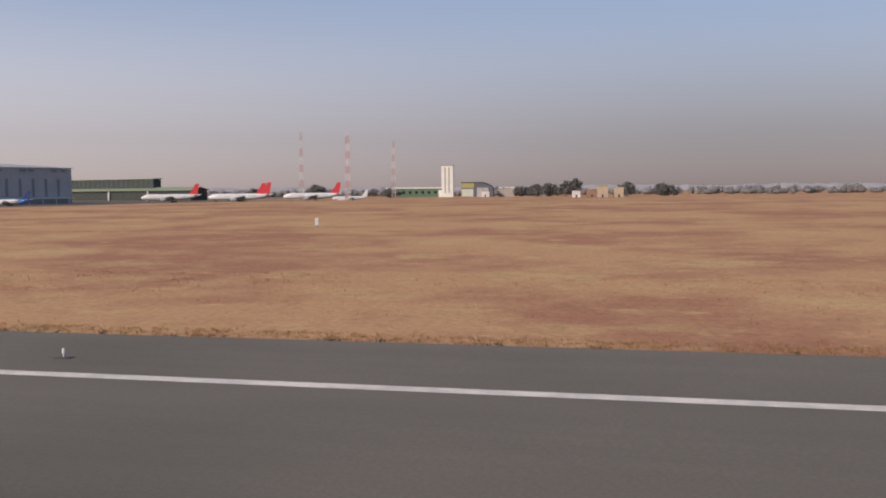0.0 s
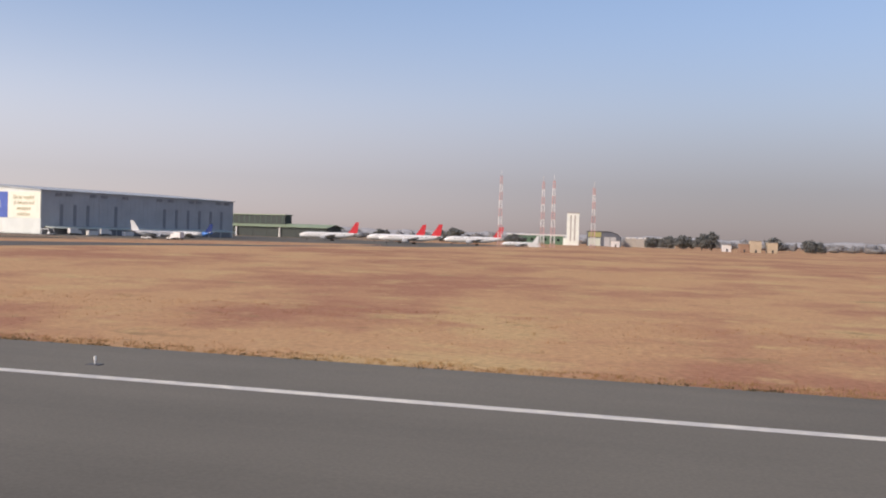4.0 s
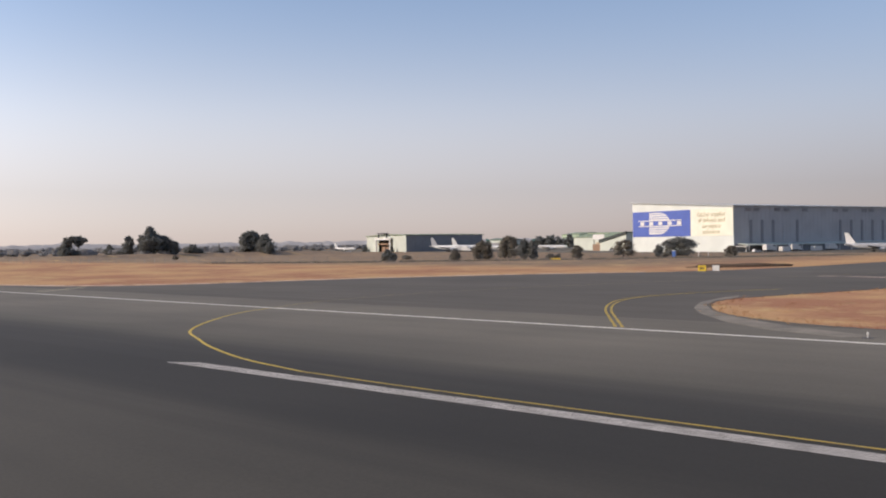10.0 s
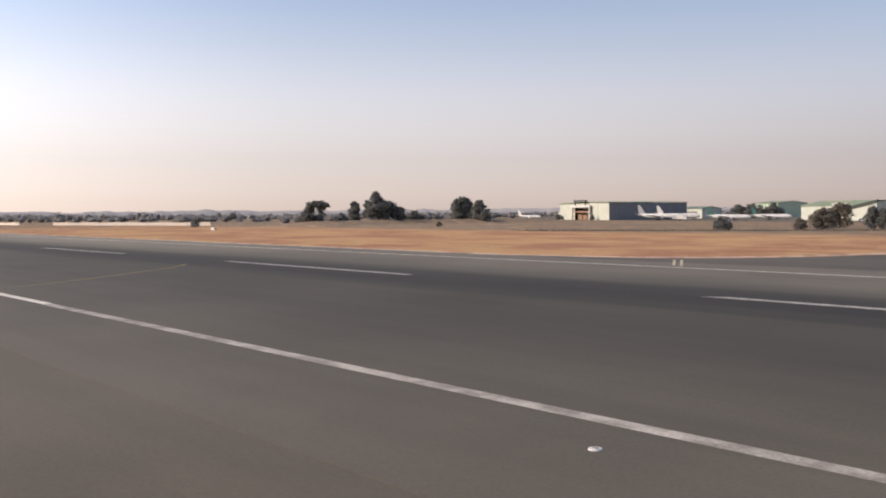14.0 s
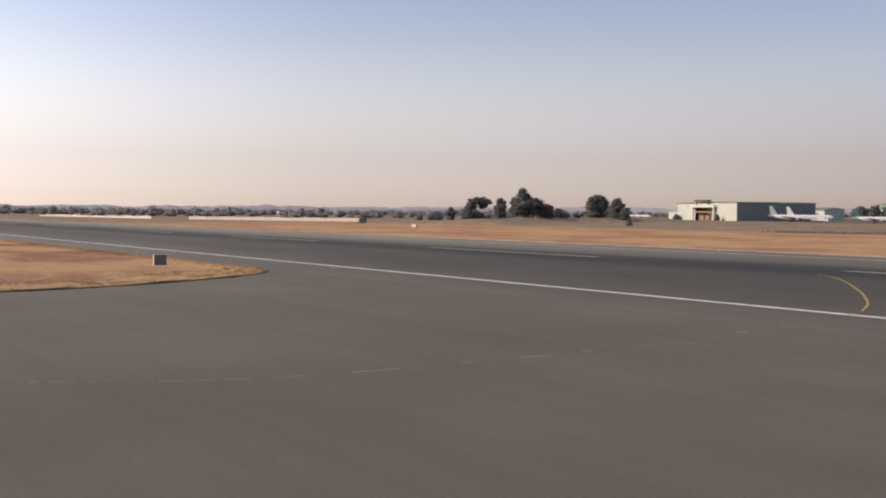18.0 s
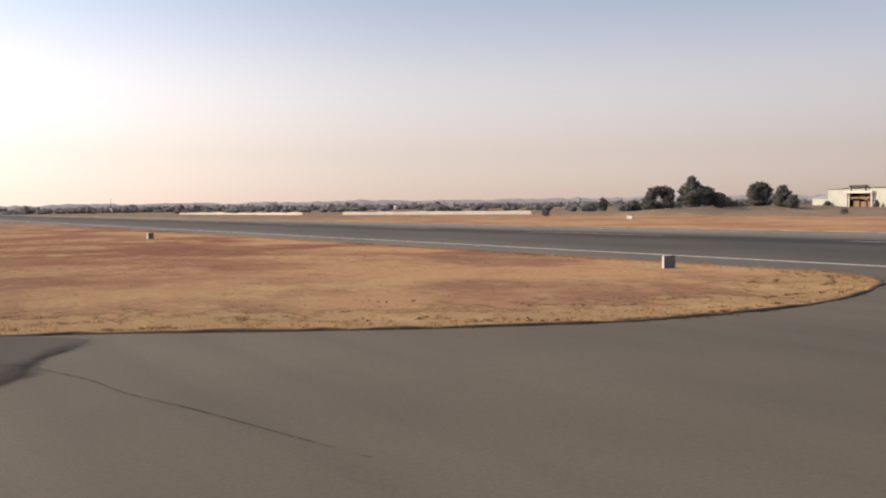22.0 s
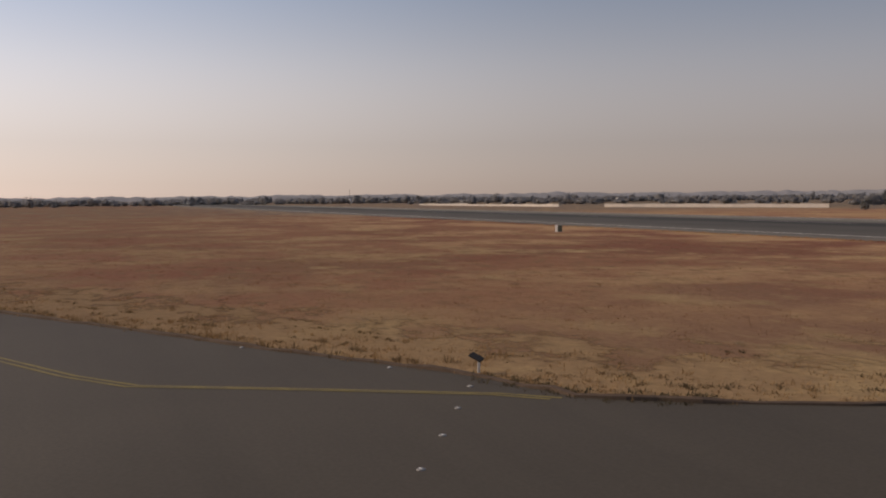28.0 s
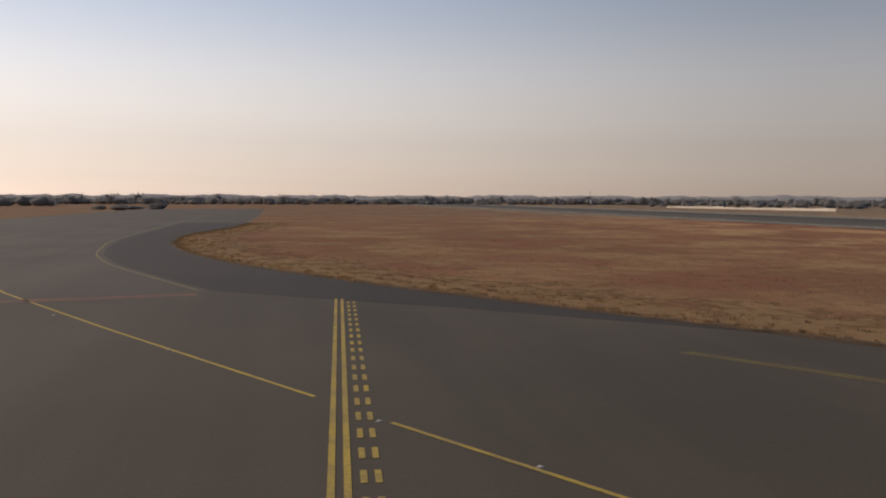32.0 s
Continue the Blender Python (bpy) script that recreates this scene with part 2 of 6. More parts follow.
# ---- materials ----
def asphalt(name, tone, rubber=0.0, streak=0.18, west=None):
    """Worn asphalt with streaks along x; rubber: how dark the tyre band along the middle of a runway is."""
    m = bpy.data.materials.new(name)
    m.use_nodes = True
    N, L = m.node_tree.nodes, m.node_tree.links
    bsdf = N["Principled BSDF"]
    bsdf.inputs["Roughness"].default_value = 0.85
    geo = N.new("ShaderNodeNewGeometry")
    maps = []
    for sx, sy, sc, det in ((0.02, 0.55, 1.0, 4), (0.06, 0.09, 1.0, 6), (1, 1, 9.0, 5)):
        mp = N.new("ShaderNodeMapping")
        mp.inputs["Scale"].default_value = (sx, sy, 1)
        n = N.new("ShaderNodeTexNoise")
        n.inputs["Scale"].default_value, n.inputs["Detail"].default_value = sc, det
        L.new(geo.outputs["Position"], mp.inputs["Vector"])
        L.new(mp.outputs["Vector"], n.inputs["Vector"])
        maps.append(n)
    total = None
    for n, amt in zip(maps, (streak, 0.16, 0.10)):
        r = N.new("ShaderNodeMapRange")
        r.inputs["From Min"].default_value, r.inputs["From Max"].default_value = 0.3, 0.7
        r.inputs["To Min"].default_value, r.inputs["To Max"].default_value = 1 - amt, 1 + amt
        L.new(n.outputs["Fac"], r.inputs["Value"])
        if total is None:
            total = r.outputs["Result"]
        else:
            mul = N.new("ShaderNodeMath")
            mul.operation = "MULTIPLY"
            L.new(total, mul.inputs[0])
            L.new(r.outputs["Result"], mul.inputs[1])
            total = mul.outputs["Value"]
    if rubber:
        sep = N.new("ShaderNodeSeparateXYZ")
        L.new(geo.outputs["Position"], sep.inputs["Vector"])
        # the side towards the hangars is painted paler, as front-lit asphalt looks
        north_light = N.new("ShaderNodeMapRange")
        north_light.interpolation_type = "SMOOTHSTEP"
        north_light.inputs["From Min"].default_value, north_light.inputs["From Max"].default_value = -4.0, 25.0
        north_light.inputs["To Min"].default_value, north_light.inputs["To Max"].default_value = 0.58, 1.42
        L.new(sep.outputs["Y"], north_light.inputs["Value"])
        north_lit = N.new("ShaderNodeMath")
        north_lit.operation = "MULTIPLY"
        L.new(total, north_lit.inputs[0])
        L.new(north_light.outputs["Result"], north_lit.inputs[1])
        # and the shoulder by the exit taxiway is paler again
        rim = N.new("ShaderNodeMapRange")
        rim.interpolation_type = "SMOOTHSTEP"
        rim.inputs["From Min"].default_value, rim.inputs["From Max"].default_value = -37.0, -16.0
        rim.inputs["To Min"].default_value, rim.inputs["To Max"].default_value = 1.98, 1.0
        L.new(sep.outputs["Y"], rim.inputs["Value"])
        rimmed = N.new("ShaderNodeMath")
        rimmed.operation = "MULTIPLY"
        L.new(north_lit.outputs["Value"], rimmed.inputs[0])
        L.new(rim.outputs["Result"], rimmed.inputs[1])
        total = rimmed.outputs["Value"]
        ab = N.new("ShaderNodeMath")
        ab.operation = "ABSOLUTE"
        L.new(sep.outputs["Y"], ab.inputs[0])
        wob = N.new("ShaderNodeMath")
        wob.operation = "MULTIPLY_ADD"
        L.new(maps[0].outputs["Fac"], wob.inputs[0])
        wob.inputs[1].default_value = 6.0
        L.new(ab.outputs["Value"], wob.inputs[2])
        r = N.new("ShaderNodeMapRange")
        r.interpolation_type = "SMOOTHSTEP"
        r.inputs["From Min"].default_value, r.inputs["From Max"].default_value = 6.0, 13.0
        r.inputs["To Min"].default_value, r.inputs["To Max"].default_value = 1 - rubber, 1.0
        L.new(wob.outputs["Value"], r.inputs["Value"])
        mul = N.new("ShaderNodeMath")
        mul.operation = "MULTIPLY"
        L.new(total, mul.inputs[0])
        L.new(r.outputs["Result"], mul.inputs[1])
        total = mul.outputs["Value"]
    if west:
        # paler towards the far end: grazing-angle brightness put into the tone
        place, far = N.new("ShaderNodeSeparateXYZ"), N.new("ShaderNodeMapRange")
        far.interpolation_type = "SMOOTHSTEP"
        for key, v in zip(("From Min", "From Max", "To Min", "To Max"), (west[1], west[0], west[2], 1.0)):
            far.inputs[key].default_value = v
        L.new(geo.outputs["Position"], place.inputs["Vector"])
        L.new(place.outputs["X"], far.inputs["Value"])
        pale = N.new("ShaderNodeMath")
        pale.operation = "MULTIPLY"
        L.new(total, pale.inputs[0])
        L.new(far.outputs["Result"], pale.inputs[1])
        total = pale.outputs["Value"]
    hsv = N.new("ShaderNodeHueSaturation")
    hsv.inputs["Color"].default_value = (*tone, 1)
    L.new(total, hsv.inputs["Value"])
    L.new(hsv.outputs["Color"], bsdf.inputs["Base Color"])
    b = N.new("ShaderNodeBump")
    b.inputs["Strength"].default_value, b.inputs["Distance"].default_value = 0.12, 0.01
    L.new(maps[2].outputs["Fac"], b.inputs["Height"])
    L.new(b.outputs["Normal"], bsdf.inputs["Normal"])
    return m


def dry_grass(name, islands=False, straw=False):
    """Winter-dry veld grass: straw and reddish patches; islands: each tuft a little different."""
    m = bpy.data.materials.new(name)
    m.use_nodes = True
    N, L = m.node_tree.nodes, m.node_tree.links
    bsdf = N["Principled BSDF"]
    bsdf.inputs["Roughness"].default_value = 0.95
    bsdf.inputs["Specular IOR Level"].default_value = 0.1
    geo = N.new("ShaderNodeNewGeometry")

    def tex(scale, detail, lo, hi, stretch=(1, 1, 0)):
        mp = N.new("ShaderNodeMapping")
        mp.inputs["Scale"].default_value = stretch
        L.new(geo.outputs["Position"], mp.inputs["Vector"])
        n = N.new("ShaderNodeTexNoise")
        n.inputs["Scale"].default_value, n.inputs["Detail"].default_value, n.inputs["Roughness"].default_value = scale, detail, 0.66
        L.new(mp.outputs["Vector"], n.inputs["Vector"])
        r = N.new("ShaderNodeMapRange")
        r.inputs["From Min"].default_value, r.inputs["From Max"].default_value = lo, hi
        L.new(n.outputs["Fac"], r.inputs["Value"])
        return r.outputs["Result"]

    def mixed(fac, a, b):
        x = N.new("ShaderNodeMix")
        x.data_type = "RGBA"
        L.new(fac, x.inputs["Factor"])
        for key, v in (("A", a), ("B", b)):
            if isinstance(v, tuple):
                x.inputs[key].default_value = (*v, 1)
            else:
                L.new(v, x.inputs[key])
        return x.outputs["Result"]

    sep = N.new("ShaderNodeSeparateXYZ")
    L.new(geo.outputs["Position"], sep.inputs["Vector"])

    def ramp(sock, lo, hi, a, b):
        r = N.new("ShaderNodeMapRange")
        r.interpolation_type = "SMOOTHSTEP"
        for key, v in (("From Min", lo), ("From Max", hi), ("To Min", a), ("To Max", b)):
            r.inputs[key].default_value = v
        L.new(sock, r.inputs["Value"])
        return r.outputs["Result"]

    def math2(op, a, b):
        x = N.new("ShaderNodeMath")
        x.operation, x.use_clamp = op, True
        L.new(a, x.inputs[0])
        L.new(b, x.inputs[1])
        return x.outputs["Value"]

    share = N.new("ShaderNodeMath")
    share.operation = "MULTIPLY"
    share.inputs[1].default_value = 0.12 if straw else 0.85 if islands else 1.0
    # red grass grows thicker on the island beside the taxiway
    red = math2("ADD", tex(0.042, 7, 0.455, 0.57, (0.85, 0.9, 0)), ramp(sep.outputs["Y"], -110.0, -45.0, 0.10, 0.0))
    L.new(math2("MULTIPLY", red, ramp(sep.outputs["Y"], -45.0, 40.0, 1.0, 0.88)), share.inputs[0])
    col = mixed(share.outputs["Value"], (0.48, 0.315, 0.160) if straw else GRASS_STRAW, mixed(ramp(sep.outputs["Y"], -45.0, 40.0, 0.0, 1.0), mixed(ramp(sep.outputs["X"], -490.0, -425.0, 0.0, 1.0), GRASS_RED, GRASS_RUSSET), GRASS_PINK))
    # greyer veld beyond the perimeter fence
    beyond = math2("MULTIPLY", ramp(sep.outputs["Y"], 132.0, 172.0, 0.0, 0.9), ramp(sep.outputs["X"], -345.0, -290.0, 1.0, 0.0))
    col = mixed(beyond, col, GRASS_GREY)
    # the ground turns greyer far down the runway
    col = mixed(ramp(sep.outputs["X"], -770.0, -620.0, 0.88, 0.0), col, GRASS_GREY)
    col = mixed(tex(0.10, 6, 0.53, 0.66, (0.8, 1.1, 0)), col, GRASS_PALE)
    col = mixed(tex(0.20, 7, 0.60, 0.76, (0.8, 1.1, 0)), col, GRASS_DARK)
    col = mixed(tex(0.5, 6, 0.60, 0.9), col, GRASS_DARK)
    col = mixed(tex(0.30, 6, 0.57, 0.70, (0.8, 1.1, 0)), col, GRASS_PALE)
    col = mixed(tex(0.9, 5, 0.62, 0.80, (0.4, 1.2, 0)), col, GRASS_DARK)
    # darker on the island: its backlit look is mixed into the colour
    col = mixed(ramp(sep.outputs["Y"], -130.0, -45.0, 0.34 if straw else 0.55, 0.0), col, GRASS_DARK)
    # the western half of the island: thick red grass between browner straw
    half = math2("MULTIPLY", ramp(sep.outputs["X"], -468.0, -432.0, 1.0, 0.0), ramp(sep.outputs["Y"], -60.0, -44.0, 1.0, 0.0))
    thick_red = math2("MULTIPLY", tex(0.062, 5, 0.455, 0.57, (0.9, 1.0, 0)), half)
    part_of = N.new("ShaderNodeMath")
    part_of.operation = "MULTIPLY"
    part_of.inputs[1].default_value = 0.15 if straw else 0.68
    L.new(thick_red, part_of.inputs[0])
    col = mixed(part_of.outputs["Value"], col, GRASS_DEEP)
    col = mixed(math2("MULTIPLY", tex(0.55, 6, 0.50, 0.68, (0.8, 1.1, 0)), half), col, GRASS_BROWN)
    if straw:
        worn = N.new("ShaderNodeMath")
        worn.operation = "MULTIPLY"
        worn.inputs[1].default_value = 0.45
        L.new(half, worn.inputs[0])
        col = mixed(worn.outputs["Value"], col, GRASS_BROWN)
    hsv = N.new("ShaderNodeHueSaturation")
    L.new(col, hsv.inputs["Color"])
    fine = tex(2.5, 6, 0.25, 0.75)
    r = N.new("ShaderNodeMapRange")
    r.inputs["To Min"].default_value, r.inputs["To Max"].default_value = (0.85, 1.22) if islands else (0.78, 1.24)
    L.new(geo.outputs["Random Per Island"] if islands else fine, r.inputs["Value"])
    L.new(r.outputs["Result"], hsv.inputs["Value"])
    L.new(hsv.outputs["Color"], bsdf.inputs["Base Color"])
    if straw and not islands:
        # thins out away from the pavement edge
        thick, edge = N.new("ShaderNodeAttribute"), N.new("ShaderNodeMath")
        thick.attribute_name = "thickness"
        edge.operation = "ADD"
        L.new(thick.outputs["Fac"], edge.inputs[0])
        L.new(tex(0.35, 7, 0.3, 0.7, (0.7, 1.0, 0)), edge.inputs[1])
        gap, both = N.new("ShaderNodeBsdfTransparent"), N.new("ShaderNodeMixShader")
        L.new(ramp(edge.outputs["Value"], 0.75, 1.15, 0.0, 1.0), both.inputs[0])
        L.new(gap.outputs["BSDF"], both.inputs[1])
        L.new(bsdf.outputs["BSDF"], both.inputs[2])
        L.new(both.outputs["Shader"], N["Material Output"].inputs["Surface"])
    if islands:
        # thin dry blades let light through
        thin, both = N.new("ShaderNodeBsdfTranslucent"), N.new("ShaderNodeMixShader")
        L.new(hsv.outputs["Color"], thin.inputs["Color"])
        both.inputs[0].default_value = 0.5
        L.new(bsdf.outputs["BSDF"], both.inputs[1])
        L.new(thin.outputs["BSDF"], both.inputs[2])
        L.new(both.outputs["Shader"], N["Material Output"].inputs["Surface"])
    else:
        b = N.new("ShaderNodeBump")
        b.inputs["Strength"].default_value, b.inputs["Distance"].default_value = 0.4, 0.10
        L.new(fine, b.inputs["Height"])
        L.new(b.outputs["Normal"], bsdf.inputs["Normal"])
    return m


def leafy(*given, **more):
    """Foliage: thin leaves pass part of the light."""
    m = mat(*given, **more)
    N, L = m.node_tree.nodes, m.node_tree.links
    bsdf = N["Principled BSDF"]
    thin, both = N.new("ShaderNodeBsdfTranslucent"), N.new("ShaderNodeMixShader")
    L.new(bsdf.inputs["Base Color"].links[0].from_socket, thin.inputs["Color"])
    both.inputs[0].default_value = 0.45
    L.new(bsdf.outputs["BSDF"], both.inputs[1])
    L.new(thin.outputs["BSDF"], both.inputs[2])
    L.new(both.outputs["Shader"], N["Material Output"].inputs["Surface"])
    return m


GRASS_PINK, GRASS_RUSSET = (0.41, 0.198, 0.122), (0.35, 0.185, 0.118)
GRASS_DEEP, GRASS_BROWN = (0.30, 0.122, 0.074), (0.245, 0.150, 0.078)
GRASS_STRAW, GRASS_RED, GRASS_PALE, GRASS_DARK, GRASS_GREY = (0.57, 0.342, 0.180), (0.30, 0.128, 0.080), (0.60, 0.41, 0.205), (0.27, 0.178, 0.090), (0.25, 0.195, 0.145)
M = {
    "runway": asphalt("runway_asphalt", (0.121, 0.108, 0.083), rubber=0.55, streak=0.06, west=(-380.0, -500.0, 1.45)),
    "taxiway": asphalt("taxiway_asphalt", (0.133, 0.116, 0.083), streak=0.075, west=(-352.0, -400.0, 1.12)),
    "taxiway_far": asphalt("weathered_dark_asphalt", (0.112, 0.099, 0.078), streak=0.12),
    "taxiway_dark": asphalt("resurfaced_asphalt", (0.089, 0.0735, 0.0525), streak=0.08),
    "olive_pale": mat("faded_olive_panel", (0.42, 0.40, 0.16), 0.7),
    "green_clad": mat("dark_green_cladding", (0.10, 0.19, 0.12), 0.6, vary=0.08, scale=0.2, fine=3),
    "grass": dry_grass("dry_grass_ground"),
    "verge": dry_grass("straw_verge_ground", False, True),
    "tuft": dry_grass("dry_grass_tufts", True),
    "tuft_straw": dry_grass("pale_straw_tufts", True, True),
    "white_line": mat("worn_white_paint", (0.86, 0.81, 0.69), 0.8, vary=0.15, scale=1.2, fine=14, second=(0.66, 0.63, 0.57)),
    "dash_line": mat("scuffed_white_paint", (0.66, 0.62, 0.57), 0.8, vary=0.25, scale=0.9, fine=9, second=(0.46, 0.43, 0.39)),
    "dirty_line": mat("dirty_white_paint", (0.56, 0.52, 0.46), 0.8, vary=0.3, scale=0.9, fine=9, second=(0.30, 0.27, 0.235)),
    "yellow_line": mat("worn_yellow_paint", (0.57, 0.405, 0.075), 0.8, vary=0.25, scale=1.0, fine=12, second=(0.42, 0.31, 0.09)),
    "yellow_faint": mat("faded_yellow_paint", (0.38, 0.30, 0.12), 0.85, vary=0.25, scale=1.0, fine=12, second=(0.27, 0.215, 0.115)),
    "yellow_worn": mat("worn_thin_yellow_paint", (0.31, 0.24, 0.075), 0.85, vary=0.25, scale=1.0, fine=12, second=(0.24, 0.185, 0.075)),
    "pale_stroke": mat("bleached_yellow_paint", (0.62, 0.55, 0.36), 0.85, vary=0.2, scale=1.0, fine=9, second=(0.50, 0.45, 0.32)),
    "shoulder_dark": asphalt("dark_shoulder_asphalt", (0.044, 0.039, 0.034), streak=0.10),
    "taxiway_old": asphalt("older_paler_asphalt", (0.098, 0.084, 0.065), streak=0.10),
    "red_line": mat("worn_red_paint", (0.24, 0.105, 0.075), 0.85, vary=0.2, scale=1.0, second=(0.15, 0.09, 0.068)),
    "white_paint": mat("white_paint", (0.78, 0.77, 0.74), 0.5, vary=0.05, scale=0.6),
    "cream_wall": mat("cream_cladding", (0.84, 0.88, 0.81), 0.6, vary=0.05, scale=0.15, fine=3),
    "front_sheet": mat("pale_greyish_sheeting", (0.74, 0.775, 0.73), 0.6, vary=0.05, scale=0.15, fine=3),
    "ivory_panel": mat("ivory_sign_panel", (0.88, 0.86, 0.72), 0.6, vary=0.04, scale=0.2, fine=3),
    "grey_clad": mat("blue_grey_cladding", (0.50, 0.50, 0.50), 0.55, vary=0.06, scale=0.12, fine=2, patch=0.35),
    # lightened so the far dark hangar shows haze in its colour
    "dark_clad": mat("dark_grey_cladding", (0.28, 0.283, 0.295), 0.55, vary=0.08, scale=0.2, fine=3),
    "slate_clad": mat("dark_slate_cladding", (0.13, 0.145, 0.175), 0.6, vary=0.08, scale=0.2, fine=3),
    "pale_clad": mat("pale_green_white_cladding", (0.62, 0.66, 0.58), 0.6, vary=0.06, scale=0.2, fine=3),
    "green_roof": mat("faded_green_roof", (0.30, 0.37, 0.24), 0.6, vary=0.08, scale=0.1, fine=2),
    "mint_clad": mat("pale_mint_cladding", (0.52, 0.66, 0.50), 0.6, vary=0.07, scale=0.2, fine=3),
    "olive_roof": mat("dull_olive_roof", (0.20, 0.25, 0.19), 0.65, vary=0.08, scale=0.1, fine=2),
    "jet_teal": mat("dull_teal_paint", (0.06, 0.17, 0.155), 0.45, vary=0.06, scale=0.3),
    "roof_grey": mat("pale_roof_sheeting", (0.50, 0.51, 0.50), 0.45, vary=0.06, scale=0.1, fine=2),
    "blue_sign": mat("blue_sign_paint", (0.085, 0.14, 0.48), 0.5, vary=0.05, scale=0.3, fine=4),
    "yellow_sign": mat("yellow_sign_face", (0.80, 0.56, 0.05), 0.5, vary=0.05),
    "black_clad": mat("dark_green_black_cladding", (0.040, 0.050, 0.044), 0.6, vary=0.1, scale=0.3, fine=3),
    "olive": mat("olive_box_face", (0.20, 0.20, 0.11), 0.6, vary=0.15),
    # grey that holds the shade on the marker slabs' broad faces
    "sign_back": mat("shade_grey_sign_face", (0.185, 0.175, 0.18), 0.6, vary=0.12),
    "yellow_fresh": mat("fresher_yellow_paint", (0.70, 0.50, 0.075), 0.75, vary=0.15, scale=1.0, fine=12, second=(0.56, 0.41, 0.09)),
    "bare_metal": mat("dull_grey_sign_back", (0.30, 0.29, 0.275), 0.5, 0.2, vary=0.1),
    "dark_metal": mat("dark_painted_metal", (0.05, 0.05, 0.055), 0.5, 0.3),
    "concrete": mat("concrete", (0.42, 0.39, 0.35), 0.85, vary=0.15, scale=0.8, fine=10),
    "wall_white": mat("whitewashed_block_wall", (0.82, 0.75, 0.66), 0.85, vary=0.08, scale=0.4, fine=5, obj_random=0.06),
    "tyre": mat("tyre_rubber", (0.03, 0.03, 0.03), 0.8),
    "dark_glass": mat("dark_window_glass", (0.02, 0.025, 0.03), 0.15),
    "jet_white": mat("aircraft_white_paint", (0.87, 0.86, 0.83), 0.3, vary=0.03, scale=0.2),
    "jet_grey": mat("aircraft_grey_paint", (0.45, 0.46, 0.48), 0.4, vary=0.04, scale=0.2),
    "jet_red": mat("bright_red_paint", (0.80, 0.06, 0.07), 0.4, vary=0.04, scale=0.3),
    "jet_blue": mat("mid_blue_paint", (0.06, 0.22, 0.62), 0.4, vary=0.05, scale=0.3),
    "jet_navy": mat("navy_blue_paint", (0.03, 0.055, 0.20), 0.4, vary=0.05, scale=0.3),
    # mast red is washed out to paint haze over the masts
    "mast_red": mat("hazed_mast_red_paint", (0.62, 0.38, 0.36), 0.6),
    "bark": mat("grey_brown_bark", (0.11, 0.085, 0.065), 0.9, vary=0.25, scale=1.5, fine=20, bump=0.4),
    # tree greens are raised and greyed to carry the haze in their colour
    "leaf": leafy("haze_paled_foliage", (0.215, 0.226, 0.212), 0.75, vary=0.3, scale=0.5, fine=5, second=(0.26, 0.266, 0.252)),
    # olive foliage likewise, lightened for the haze over the fence line
    "leaf_dry": leafy("haze_paled_olive_foliage", (0.22, 0.205, 0.17), 0.8, vary=0.3, scale=0.6, fine=5, second=(0.27, 0.245, 0.20)),
    # far woods: distance haze is painted into these pale greys
    "leaf_far": leafy("haze_greyed_far_foliage", (0.32, 0.315, 0.31), 0.9, vary=0.2, scale=0.05, fine=0.5, second=(0.38, 0.375, 0.37)),
    "leaf_haze": mat("haze_painted_ridge_woods", (0.39, 0.385, 0.385), 0.95, vary=0.12, scale=0.02, fine=0.2, second=(0.44, 0.43, 0.425)),
    "tar": mat("dark_crack_sealant", (0.035, 0.033, 0.032), 0.7, vary=0.2),
    "stain": mat("dark_patched_asphalt", (0.075, 0.068, 0.062), 0.85, vary=0.25, scale=0.5, fine=6),
    "soil": mat("bare_brown_soil", (0.135, 0.090, 0.060), 0.95, vary=0.2, scale=0.3, fine=4),
    "red_soil": mat("reddish_grassy_soil", (0.36, 0.205, 0.125), 0.95, vary=0.3, scale=1.2, fine=6, bump=0.6, second=(0.27, 0.150, 0.098)),
    "fence_metal": mat("galvanised_fence_metal", (0.30, 0.30, 0.29), 0.6, 0.4),
    "brick": mat("brown_brick_building", (0.34, 0.22, 0.15), 0.85, vary=0.1, scale=0.3, fine=3),
    "sand_wall": mat("sand_coloured_plaster", (0.55, 0.45, 0.32), 0.85, vary=0.08, scale=0.3),
    "blue_thing": mat("blue_plastic", (0.08, 0.18, 0.5), 0.5),
    "pale_rim": mat("pale_dusty_asphalt", (0.29, 0.255, 0.205), 0.9, vary=0.2, scale=0.5, fine=6, second=(0.20, 0.178, 0.145)),
}


def patchy(name, tone, scale, lo, hi):
    """A worn stain: noise leaves gaps where the asphalt shows."""
    m = mat(name, tone, 0.9, vary=0.2, scale=0.8, fine=8)
    N, L = m.node_tree.nodes, m.node_tree.links
    geo, n, r, gap, both = (N.new("ShaderNode" + k) for k in ("NewGeometry", "TexNoise", "MapRange", "BsdfTransparent", "MixShader"))
    n.inputs["Scale"].default_value, n.inputs["Detail"].default_value = scale, 5
    r.inputs["From Min"].default_value, r.inputs["From Max"].default_value = lo, hi
    L.new(geo.outputs["Position"], n.inputs["Vector"])
    L.new(n.outputs["Fac"], r.inputs["Value"])
    L.new(r.outputs["Result"], both.inputs[0])
    L.new(gap.outputs["BSDF"], both.inputs[1])
    L.new(N["Principled BSDF"].outputs["BSDF"], both.inputs[2])
    L.new(both.outputs["Shader"], N["Material Output"].inputs["Surface"])
    return m


